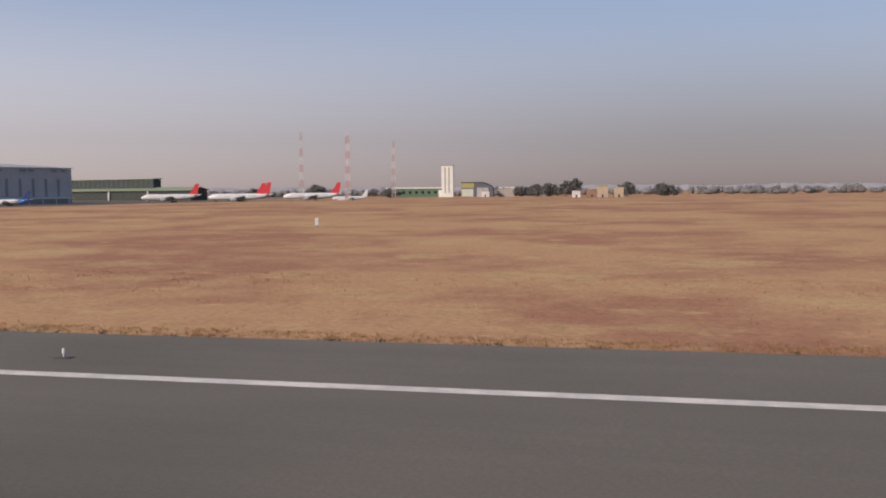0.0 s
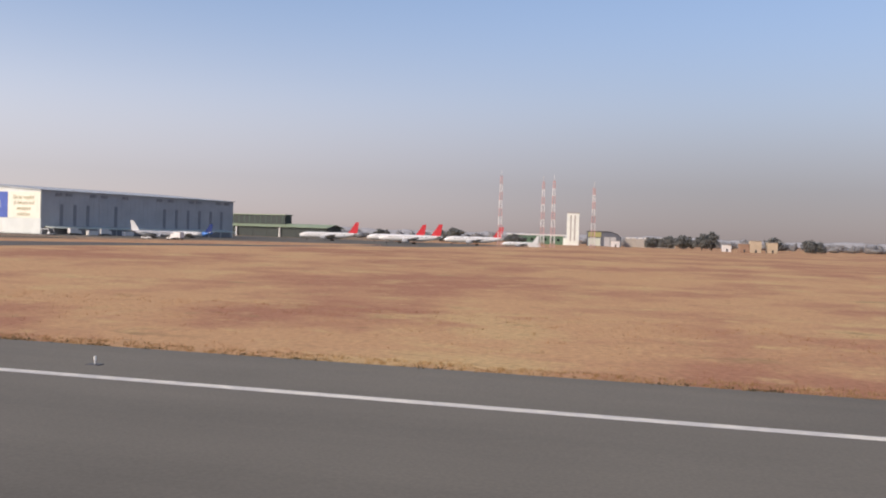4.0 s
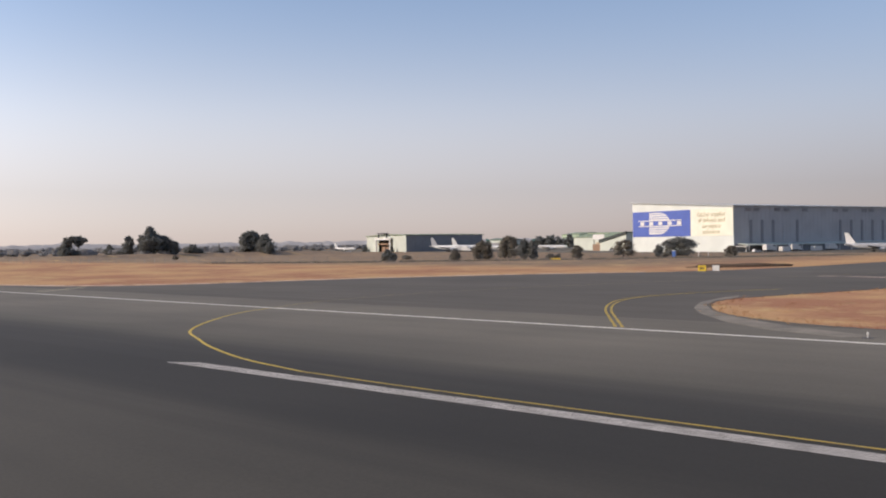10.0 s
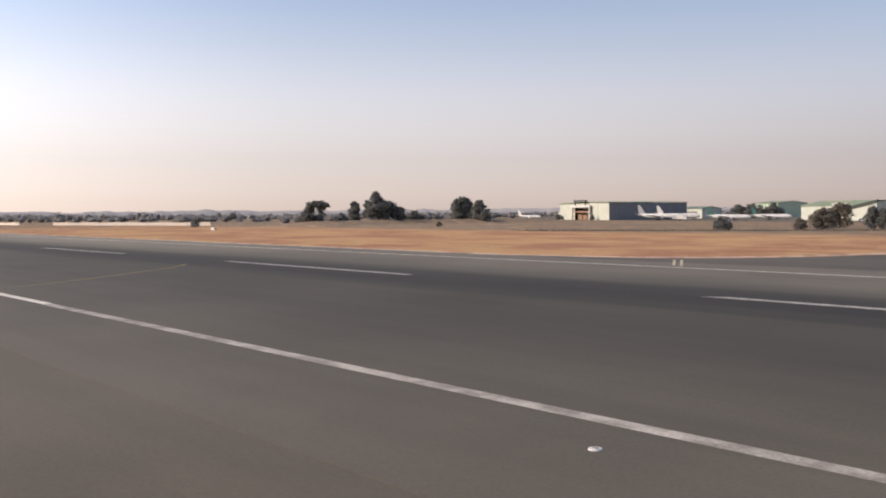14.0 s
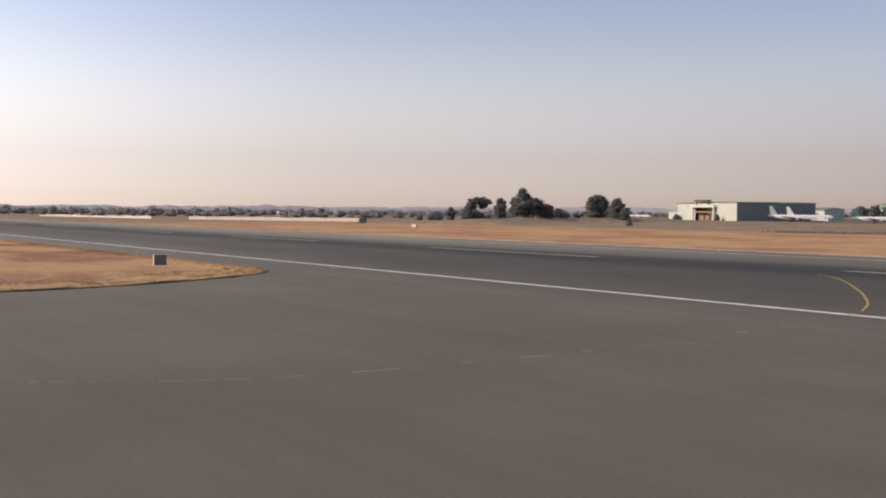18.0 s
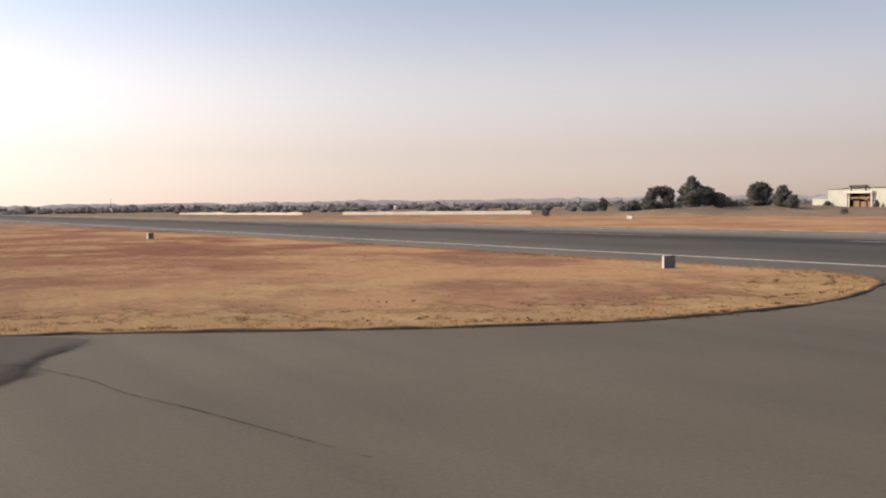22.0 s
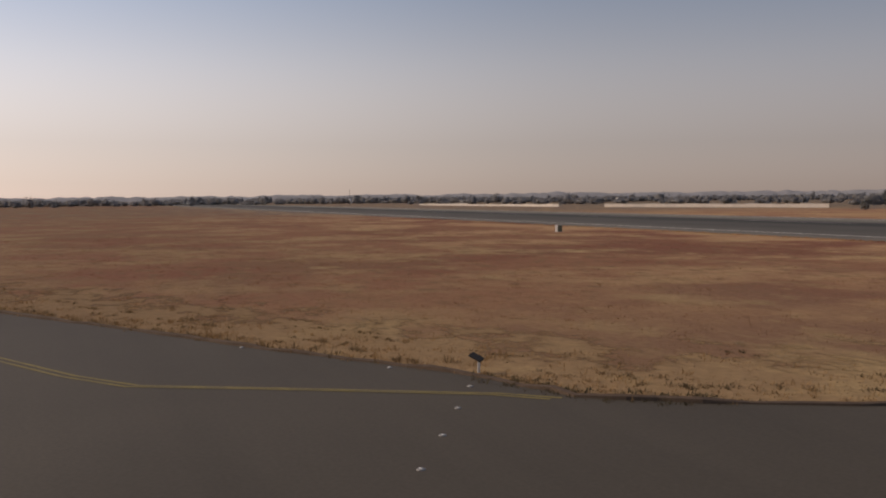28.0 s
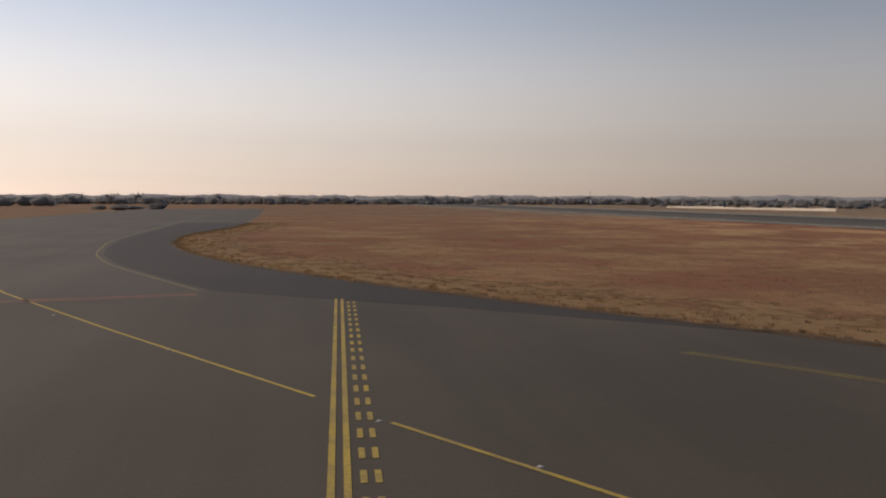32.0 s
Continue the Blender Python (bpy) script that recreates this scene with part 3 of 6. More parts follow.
M["weed"] = leafy("dark_weeds", (0.13, 0.105, 0.06), 0.9, vary=0.3, scale=1.0, fine=6, second=(0.17, 0.13, 0.07))
M["weed_brown"] = leafy("dry_brown_weeds", (0.27, 0.18, 0.095), 0.9, vary=0.3, scale=1.0, fine=6, second=(0.20, 0.14, 0.075))
M["dust"] = patchy("pale_dust", (0.72, 0.53, 0.42), 0.35, 0.28, 0.50)
M["yellow_ghost"] = patchy("nearly_gone_yellow_paint", (0.38, 0.30, 0.13), 1.2, 0.28, 0.72)
def fading(name, tone):
    """A stain whose cover follows the mesh's own thickness, broken up by noise."""
    m = mat(name, tone, 0.9, vary=0.2, scale=0.8, fine=8)
    N, L = m.node_tree.nodes, m.node_tree.links
    geo, n, r, gap, both, thick, mul = (N.new("ShaderNode" + k) for k in ("NewGeometry", "TexNoise", "MapRange", "BsdfTransparent", "MixShader", "Attribute", "Math"))
    thick.attribute_name = "thickness"
    n.inputs["Scale"].default_value, n.inputs["Detail"].default_value = 1.1, 6
    r.inputs["From Min"].default_value, r.inputs["From Max"].default_value = 0.25, 0.75
    r.inputs["To Min"].default_value, r.inputs["To Max"].default_value = 0.35, 1.25
    mul.operation, mul.use_clamp = "MULTIPLY", True
    L.new(geo.outputs["Position"], n.inputs["Vector"])
    L.new(n.outputs["Fac"], r.inputs["Value"])
    L.new(r.outputs["Result"], mul.inputs[0])
    L.new(thick.outputs["Fac"], mul.inputs[1])
    L.new(mul.outputs["Value"], both.inputs[0])
    L.new(gap.outputs["BSDF"], both.inputs[1])
    L.new(N["Principled BSDF"].outputs["BSDF"], both.inputs[2])
    L.new(both.outputs["Shader"], N["Material Output"].inputs["Surface"])
    return m


M["soft_stain"] = fading("soft_dark_stain", (0.040, 0.034, 0.029))
M["thin_crack"] = patchy("worn_crack_sealant", (0.045, 0.040, 0.034), 1.3, 0.40, 0.85)

# ---- kinds of things ----
def airliner(name, at, turn, length, body, tail, belly, label, tail_label, blue_rear=None):
    """A parked airliner, nose towards its own +x, wheels on the ground."""
    ob = thing(name, at, turn, label, "aircraft")
    s = length / 40.0
    r, zc = 2.0 * s, 3.7 * s
    n = 20

    def ring(x, rad, z, squash=1.0):
        return [(x, rad * math.cos(2 * math.pi * k / n), z + squash * rad * math.sin(2 * math.pi * k / n)) for k in range(n)]

    shape = [(20, 0.05, 3.2), (19.6, 0.7, 3.25), (18.6, 1.25, 3.4), (17, 1.75, 3.6), (14.5, 2.0, 3.7), (-6, 2.0, 3.7), (-11, 1.75, 3.95), (-15.5, 1.1, 4.4), (-19, 0.45, 4.85), (-20, 0.15, 4.95)]
    bm = bmesh.new()
    loft(bm, [ring(x * s, rr * s, z * s) for x, rr, z in shape[: 7 if blue_rear else len(shape)]])
    fus = part("fuselage", bm, body, ob, smooth=True)
    if blue_rear:
        bm = bmesh.new()
        loft(bm, [ring(x * s, rr * s, z * s) for x, rr, z in shape[6:]])
        part("rear_fuselage", bm, blue_rear, ob, "blue painted rear fuselage", smooth=True)
    for side in (1, -1):
        bm = bmesh.new()
        for k in range(26):
            x = (13.5 - k * 0.95) * s
            box(bm, (x - 0.14 * s, side * 1.93 * s - 0.02, 4.25 * s), (x + 0.14 * s, side * 1.93 * s + 0.02, 4.6 * s))
        part("window_row", bm, M["dark_glass"], fus, "row of small dark cabin windows")
        bm = bmesh.new()
        prism(bm, [(5 * s, side * 1.5 * s, 2.7 * s), (-3.2 * s, side * 1.5 * s, 2.7 * s), (-6.2 * s, side * 17 * s, 4.1 * s), (-4.4 * s, side * 17 * s, 4.1 * s)], (0, 0, 0.42 * s))
        part("wing", bm, belly, ob)
        bm = bmesh.new()
        prism(bm, [(-15.2 * s, side * 0.6 * s, 4.7 * s), (-18 * s, side * 0.6 * s, 4.7 * s), (-19.6 * s, side * 6.3 * s, 5.3 * s), (-18.3 * s, side * 6.3 * s, 5.3 * s)], (0, 0, 0.22 * s))
        part("tailplane", bm, body, ob)
        bm = bmesh.new()
        loft(bm, [[(x * s, side * 5.8 * s + rr * s * math.cos(a), 2.0 * s + rr * s * math.sin(a)) for a in (2 * math.pi * k / 14 for k in range(14))] for x, rr in ((5.2, 0.95), (4.8, 1.08), (2.5, 1.05), (0.8, 0.7))])
        eng = part("engine", bm, belly, ob, smooth=True)
        part("fan", tubed((5.05 * s, side * 5.8 * s, 2 * s), (5.24 * s, side * 5.8 * s, 2 * s), 0.82 * s, 0.82 * s, 14), M["dark_metal"], eng)
        bm = bmesh.new()
        tube(bm, (-2.0 * s, side * 3.0 * s, 0.9 * s), (-2.0 * s, side * 3.0 * s, 2.9 * s), 0.16 * s)
        for dx in (-0.55, 0.55):
            tube(bm, ((-2.0 + dx) * s, side * 3.0 * s - 0.45 * s, 0.55 * s), ((-2.0 + dx) * s, side * 3.0 * s + 0.45 * s, 0.55 * s), 0.55 * s, sides=12)
        part("main_gear", bm, M["tyre"], ob)
    bm = bmesh.new()
    prism(bm, [(-12.6 * s, -0.17 * s, 5.5 * s), (-17.3 * s, -0.17 * s, 12.7 * s), (-19.6 * s, -0.17 * s, 12.7 * s), (-18.4 * s, -0.17 * s, 4.9 * s)], (0, 0.34 * s, 0))
    part("tail_fin", bm, tail, ob, tail_label)
    bm = bmesh.new()
    prism(bm, [(18.9 * s, -0.75 * s, 3.85 * s), (18.2 * s, -1.2 * s, 4.45 * s), (18.2 * s, 1.2 * s, 4.45 * s), (18.9 * s, 0.75 * s, 3.85 * s)], (0.1 * s, 0, 0.04 * s))
    part("cockpit_window", bm, M["dark_glass"], ob)
    bm = bmesh.new()
    tube(bm, (15 * s, 0, 0.8 * s), (15 * s, 0, 2.2 * s), 0.12 * s)
    tube(bm, (15 * s, -0.35 * s, 0.4 * s), (15 * s, 0.35 * s, 0.4 * s), 0.4 * s, sides=12)
    part("nose_gear", bm, M["tyre"], ob)
    return ob


def leaf_cloud(rng, centres, count, size):
    """Small leaf cards scattered through lumps (x, y, z, rx, ry, rz); returns arrays of verts and triangles."""
    c = np.array(centres, float)
    w = np.prod(c[:, 3:], axis=1) ** 0.67
    pick = rng.choice(len(c), size=count, p=w / w.sum())
    # sprays of leaves on each lump give a ragged outline
    sprays = rng.normal(size=(len(c), 16, 3))
    sprays /= np.linalg.norm(sprays, axis=2)[:, :, None]
    sprays *= rng.uniform(0.6, 1.08, (len(c), 16))[:, :, None]
    u = sprays[pick, rng.integers(0, 16, count)] + rng.normal(size=(count, 3)) * 0.17
    loose = rng.uniform(size=count) < 0.3
    v = rng.normal(size=(count, 3))
    v *= (rng.uniform(0.5, 1.1, count) / np.linalg.norm(v, axis=1))[:, None]
    u[loose] = v[loose]
    pos = c[pick, :3] + u * c[pick, 3:]
    a = rng.normal(size=(count, 3))
    a /= np.linalg.norm(a, axis=1)[:, None]
    b = np.cross(a, rng.normal(size=(count, 3)))
    b /= np.linalg.norm(b, axis=1)[:, None] + 1e-9
    sz = size * rng.uniform(0.55, 1.3, count)[:, None]
    v = np.stack([pos - a * sz, pos + b * sz * 0.7, pos + a * sz, pos - b * sz * 0.7], 1).reshape(-1, 3)
    i = 4 * np.arange(count)[:, None]
    return v, np.concatenate([i + [0, 1, 2], i + [0, 2, 3]], 0)


def lump_core(bm, c, rng):
    """An uneven inner mass that keeps the crown from being see-through."""
    x, y, z, rx, ry, rz = c
    r = bmesh.ops.create_icosphere(bm, subdivisions=2, radius=1.0)
    for v in r["verts"]:
        k = 0.62 * (1 + 0.45 * noise.noise(v.co * 1.7 + Vector((x, y, z))))
        v.co = Vector((x + v.co.x * rx * k, y + v.co.y * ry * k, z + v.co.z * rz * k))


def tree(name, at, height, spread, lumps, seed, label, leaf, trunk_lean=(0, 0), leaves=5000, size=0.35, category="tree", trunks=1):
    """lumps: crown masses as shares of spread and height: (x, y, z, rx, ry, rz)."""
    rng = np.random.default_rng(seed)
    ob = thing(name, at, 0, label, category)
    cs = [(x * spread, y * spread, z * height, rx * spread, ry * spread, rz * height) for x, y, z, rx, ry, rz in lumps]
    bm = bmesh.new()
    for k in range(trunks):
        off = (k - (trunks - 1) / 2) * spread * 0.35
        top = Vector((trunk_lean[0] * spread + off, trunk_lean[1] * spread, height * 0.55))
        mid = Vector((off + trunk_lean[0] * spread * 0.4, 0, height * 0.25))
        r = 0.028 * height
        tube(bm, (off, 0, -0.3), mid, r * 1.25, r * 0.9, 9)
        tube(bm, mid, top, r * 0.9, r * 0.4, 8)
        for c in cs:
            tube(bm, mid.lerp(top, rng.uniform(0.2, 0.9)), Vector(c[:3]), r * 0.42, r * 0.12, 6)
    part("trunk", bm, M["bark"], ob, smooth=True)
    bm = bmesh.new()
    for c in cs:
        lump_core(bm, c, rng)
    crown = part("crown", bm, leaf, ob, smooth=True)
    v, t = leaf_cloud(rng, cs, leaves, size)
    part("leaves", tri_mesh("leaves", v, t, leaf), None, crown)
    return ob


def bush(name, at, h, w, seed, label, leaf, n=900, category="bush"):
    rng = np.random.default_rng(seed)
    lumps = [(rng.uniform(-0.3, 0.3), rng.uniform(-0.3, 0.3), rng.uniform(0.3, 0.68), rng.uniform(0.22, 0.36), rng.uniform(0.22, 0.36), rng.uniform(0.2, 0.34)) for _ in range(6)]
    lumps.append((0, 0, 0.3, 0.42, 0.42, 0.3))
    return tree(name, at, h, w, lumps, seed, label, leaf, leaves=n, size=0.06 * w + 0.06, category=category)


def lattice_mast(at, h, wide):
    ob = thing("radio_mast", at, 17, "tall lattice radio mast painted in red and white bands", "mast", "radio masts on the airfield")
    bands = 9
    for k in range(bands):
        z0, z1 = h * k / bands, h * (k + 1) / bands
        bm = bmesh.new()
        w0, w1 = (wide * (1 - 0.55 * z / h) / 2 for z in (z0, z1))
        a = [(w0 * x, w0 * y, z0) for x, y in ((-1, -1), (1, -1), (1, 1), (-1, 1))]
        b = [(w1 * x, w1 * y, z1) for x, y in ((-1, -1), (1, -1), (1, 1), (-1, 1))]
        for i in range(4):
            tube(bm, a[i], b[i], 0.11, sides=5)
            m0, m1 = Vector(a[i]).lerp(Vector(b[i]), 0.5), Vector(a[(i + 1) % 4]).lerp(Vector(b[(i + 1) % 4]), 0.5)
            tube(bm, a[i], m1, 0.06, sides=4)
            tube(bm, m1, b[i], 0.06, sides=4)
            tube(bm, m0, m1, 0.06, sides=4)
            tube(bm, b[i], b[(i + 1) % 4], 0.08, sides=4)
        part("mast_section", bm, M["mast_red"] if k % 2 == 0 else M["white_paint"], ob)
    part("antenna_rod", tubed((0, 0, h), (0, 0, h + 3), 0.06), M["white_paint"], ob)
    return ob


def sign_box(name, at, turn, w, h, deep, face, side, label, group="", legs=2):
    """A low airfield sign: a box on short legs over a concrete pad."""
    ob = thing(name, at, turn, label, "airfield sign", group)
    part("concrete_pad", boxed((-w / 2 - 0.2, -deep / 2 - 0.25, -0.05), (w / 2 + 0.2, deep / 2 + 0.25, 0.05), 0.02), M["concrete"], ob)
    for k in range(legs):
        x = (k / max(1, legs - 1) - 0.5) * (w - 0.3)
        part("leg", tubed((x, 0, 0.04), (x, 0, 0.24), 0.04), M["dark_metal"], ob)
    part("housing", boxed((-w / 2, -deep / 2, 0.22), (w / 2, deep / 2, 0.22 + h), 0.03), side, ob)
    part("face_panel", boxed((-w / 2 + 0.012, -deep / 2 - 0.025, 0.232), (w / 2 - 0.012, -deep / 2 - 0.002, 0.208 + h)), face, ob)
    return ob


def edge_light(at, label="low white runway edge light on a dark square base", tall=0.36):
    ob = thing("edge_light", at, 0, label, "light", "edge lights")
    part("base_plate", boxed((-0.3, -0.22, -0.02), (0.3, 0.22, 0.02), 0.01), M["dark_metal"], ob)
    part("stem", tubed((0, 0, 0.03), (0, 0, tall * 0.55), 0.03), M["white_paint"], ob)
    bm = bmesh.new()
    tube(bm, (0, 0, tall * 0.55), (0, 0, tall), 0.065, 0.05, 12)
    part("lamp_head", bm, M["white_paint"], ob)
    return ob


def shed(name, at, turn, w, d, h, ridge, wall, roof, label, door=None, door_mat=None, kind_of="hangar", overhang=0.6):
    """A gable-roofed shed, ridge along its own x, front on its -y side."""
    ob = thing(name, at, turn, label, kind_of)
    t = 0.35
    for nm, y0 in (("front_wall", -d / 2), ("back_wall", d / 2 - t)):
        bm = bmesh.new()
        if nm == "front_wall" and door:
            dw, dh = door
            box(bm, (-w / 2, y0, 0), (-dw / 2, y0 + t, h))
            box(bm, (dw / 2, y0, 0), (w / 2, y0 + t, h))
            box(bm, (-dw / 2, y0, dh), (dw / 2, y0 + t, h))
        else:
            box(bm, (-w / 2, y0, 0), (w / 2, y0 + t, h))
        part(nm, bm, wall, ob)
    for sx in (-1, 1):
        x = sx * (w / 2 - t / 2)
        part("end_wall", prismed([(x - t / 2, -d / 2 + t, 0), (x - t / 2, d / 2 - t, 0), (x - t / 2, d / 2 - t, h), (x - t / 2, 0, h + ridge), (x - t / 2, -d / 2 + t, h)], (t, 0, 0)), wall, ob)
    for sy in (-1, 1):
        bm = bmesh.new()
        prism(bm, [(-w / 2 - overhang, sy * (d / 2 + overhang), h - 0.1), (-w / 2 - overhang, 0, h + ridge + 0.06), (-w / 2 - overhang, 0, h + ridge + 0.36), (-w / 2 - overhang, sy * (d / 2 + overhang), h + 0.2)], (w + 2 * overhang, 0, 0))
        part("roof_slope", bm, roof, ob)
    if door and door_mat:
        dw, dh = door
        k = max(2, int(dw / 8))
        for i in range(k):
            a, b = -dw / 2 + dw * i / k, -dw / 2 + dw * (i + 1) / k
            off = 0.12 * (i % 2)
            part("door_leaf", boxed((a + 0.05, -d / 2 + 0.05 + off, 0.05), (b - 0.05, -d / 2 + 0.2 + off, dh - 0.05)), door_mat, ob)
    return ob

# ---- airfield ground and pavements ----
CROWN = 0.0158


def pave(x, y):
    return -CROWN * min(abs(y), 30.0)


def smoothstep(a, b, v):
    t = np.clip((v - a) / (b - a), 0, 1)
    return t * t * (3 - 2 * t)


def land(x, y):
    """Height of the open ground: level beside the runway, a broad swell east of the far taxiway, falling towards the hangars."""
    u = np.clip((np.asarray(y, float) - 42.0) / 230.0, 0, 1)
    side = np.interp(y, (37, 100, 146, 172, 212, 272, 330, 420), (-236, -246, -229, -214, -192, -180, -172, -166))
    swell = 2.9 * (1 - (1 - u) ** 1.6) * (1 - smoothstep(330, 455, y)) * smoothstep(0, 30, x - side)
    return -0.50 - 1.1 * smoothstep(140, 480, y) + swell


def axis_steps(limit, fine, coarse):
    inner = list(np.arange(-fine[0], fine[0] + 1, fine[1]))
    outer = [v for v in coarse if abs(v) > fine[0] and abs(v) <= limit]
    return np.array(sorted([-v for v in outer] + inner + outer), float)


xs = axis_steps(4600, (1000, 20), (1100, 1250, 1500, 2000, 2800, 3600, 4600))
ys = xs.copy()
verts = [(x - 250, y, float(land(x - 250, y))) for x in xs for y in ys]
nx, ny = len(xs), len(ys)
faces = [(i * ny + j, (i + 1) * ny + j, (i + 1) * ny + j + 1, i * ny + j + 1) for i in range(nx - 1) for j in range(ny - 1)]
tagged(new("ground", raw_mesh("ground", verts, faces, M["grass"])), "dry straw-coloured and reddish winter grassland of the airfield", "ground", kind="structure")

X0, X1 = -2200.0, 900.0
pv, pf = [], []
prof = [-37.5, -30, -15, 0, 15, 30, 37.5]
for x in (X0, X1):
    pv += [(x, y, pave(x, y)) for y in prof]
    pv += [(x, prof[0], -0.75), (x, prof[-1], -0.75)]
for k in range(6):
    pf.append((k, k + 1, 10 + k, 9 + k))
pf += [(7, 0, 9, 16), (6, 8, 17, 15)]
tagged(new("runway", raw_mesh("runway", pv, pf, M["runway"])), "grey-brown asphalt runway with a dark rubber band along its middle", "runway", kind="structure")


def pavement(name, outline, lift, material, label, category):
    """A flat asphalt area with a thin edge."""
    z = -0.474 + lift
    bm = bmesh.new()
    top = [bm.verts.new((x, y, z + (land(x, y) + 0.5))) for x, y in outline]
    low = [bm.verts.new((x, y, z - 0.3 + (land(x, y) + 0.5))) for x, y in outline]
    f = bm.faces.new(top)
    for k in range(len(top)):
        bm.faces.new((top[k], low[k], low[(k + 1) % len(top)], top[(k + 1) % len(top)]))
    bmesh.ops.triangulate(bm, faces=[f])
    return tagged(new(name, mesh_of(name, bm, material)), label, category, kind="structure")


# grass island between the runway and the exit taxiway, its side along the taxiway
ISLE_EDGE = smooth_line([(-415, -37.6), (-409.5, -40.0), (-405.0, -48.0), (-402.6, -57.0), (-402.9, -66), (-404.6, -72.5), (-408.8, -80.8), (-413.6, -88.0), (-419.0, -96.9), (-424.0, -105.5), (-428.6, -113.4), (-430.6, -114.7), (-434.5, -116.3), (-443.8, -122.0), (-450.7, -125.8), (-457.6, -129.9), (-472.8, -139.3), (-487.7, -147.7), (-507.3, -156.6), (-524, -161.8), (-540, -164.8), (-556, -166.0), (-575, -165.6), (-617, -160.0), (-700, -158.0), (-900, -158.0)], 1.2)
outline = [(-60, -37.4)] + [tuple(p) for p in ISLE_EDGE] + [(-900, -215), (-520, -230), (-440, -205), (-392, -160), (-320, -108), (-250, -78), (-140, -50)]
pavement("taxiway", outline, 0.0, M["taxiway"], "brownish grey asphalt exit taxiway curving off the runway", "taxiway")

# exit on the far side, towards the hangars
FAR_LEFT = smooth_line([(-372, 37.4), (-352, 43), (-340, 56), (-331, 80), (-316, 106), (-300, 124), (-289, 150), (-285, 190), (-282, 225), (-262, 282), (-244, 340), (-240, 410), (-246, 470)], 3)
FAR_RIGHT = smooth_line([(-168, 500), (-166, 420), (-172, 330), (-180, 272), (-192, 212), (-214, 172), (-229, 146), (-239, 118), (-245.5, 98), (-251.2, 80), (-254.2, 70.5), (-256.0, 63), (-255.8, 57.5), (-253.9, 52.2), (-250.8, 46.9), (-247.6, 43.3), (-242.4, 39.9), (-236, 38.1), (-226, 37.4)], 3)
pavement("far_taxiway", [tuple(p) for p in FAR_LEFT] + [tuple(p) for p in FAR_RIGHT], 0.0, M["taxiway_far"], "asphalt taxiway leading towards the hangars", "taxiway")
pavement("apron", [(-1000, 560), (-640, 462), (-430, 384), (-345, 378), (-310, 420), (-246, 469), (-168, 499), (-160, 600), (-240, 640), (-1000, 760)], 0.004, M["taxiway"], "dark asphalt aircraft apron in front of the hangars", "apron")

# pale worn rim where the grass island's tip has broken away
pavement("pale_rim", [(-258.0, 67), (-257.8, 62.5), (-256.7, 55.8), (-253.9, 49.0), (-250.9, 44.0), (-245.9, 37.9), (-241.0, 33.9), (-236.0, 32.0), (-234.2, 33.4), (-240.0, 36.3), (-244.4, 39.8), (-248.2, 43.2), (-251.2, 46.9), (-254.4, 52.4), (-256.3, 57.8), (-256.6, 64)], 0.012, M["pale_rim"], "pale dusty rim of broken asphalt at a grass island", "pavement")

# ---- painted markings ----
for name, y, x0, x1, wide, paint in (("edge_line_north", 29.5, X0, X1, 0.7, "white_line"), ("edge_line_south", -29.5, -346.0, X1, 0.66, "dirty_line"), ("edge_line_southwest", -29.4, X0, -346.0, 0.62, "white_line")):
    along = np.append(np.arange(x0, x1, 20.0), x1)
    line = np.c_[along, np.full(len(along), y)]
    tagged(new(name, ribbon(name, line, wide, 0.006, M[paint], pave)), "worn white line along the runway edge", "marking", kind="structure")

strip_meshes = []
for j in range(6):
    y = -0.375 + 0.15 * j
    strip_meshes.append(raw_mesh("paint_strip", [(-16 + 0.25 * j, y - 0.056, 0.008), (16, y - 0.056, 0.008), (16, y + 0.056, 0.008), (-16 + 0.25 * j, y + 0.056, 0.008)], [(0, 1, 2, 3)], M["dash_line"]))
for k in range(-4, 20):
    ob = thing("centreline_dash", (-194.8 - 60.75 * k + 16, 0, 0.0), 0, "worn white runway centreline dash of narrow parallel strips", "marking", "runway centreline dashes", kind="structure")
    for me in strip_meshes:
        part("paint_strip", me, None, ob)


def marking(name, points, width, material, label, lift=0.016, step=1.0, curve=True):
    line = smooth_line(points, step) if curve else np.array(points, float)
    return tagged(new(name, ribbon(name, line, width, lift, material, lambda x, y: max(pave(x, y), -0.474))), label, "marking", kind="structure")


marking("taxi_lead_line", [(-60, 1.05), (-120, 1.05), (-188, 1.0), (-236, 1.05), (-248, 1.4)], 0.17, M["yellow_line"], "worn yellow taxi line along the runway centreline")
marking("lead_off_line", [(-248, 1.4), (-254, 2.7), (-260.1, 5.0), (-264.6, 7.2), (-269.2, 9.6), (-273.6, 13.2), (-278.3, 18.0), (-282.5, 22.9), (-286.0, 28.6)], 0.2, M["yellow_fresh"], "yellow taxi line curving off the runway centreline")
marking("far_lead_line", [(-286.0, 28.6), (-290, 40), (-290, 60), (-281, 90), (-268, 120), (-256, 160), (-250, 230), (-225, 300)], 0.2, M["yellow_faint"], "faded yellow taxi line leading to the hangars")
for off in (0.0, 0.55):
    marking("entry_line", [(-249.6 - off, 30.2), (-250.4 - off, 31.4), (-254.9 - off, 37.9), (-258.4 - off, 43.1), (-261.9 - off, 49.3), (-264.3 - off, 55.2), (-265.0 - off, 60.4), (-264.5 - off, 65.5), (-262.8 - off, 71.0), (-258.5 - off, 80.0)], 0.2, M["yellow_line"], "curved yellow line where the far taxiway meets the runway")
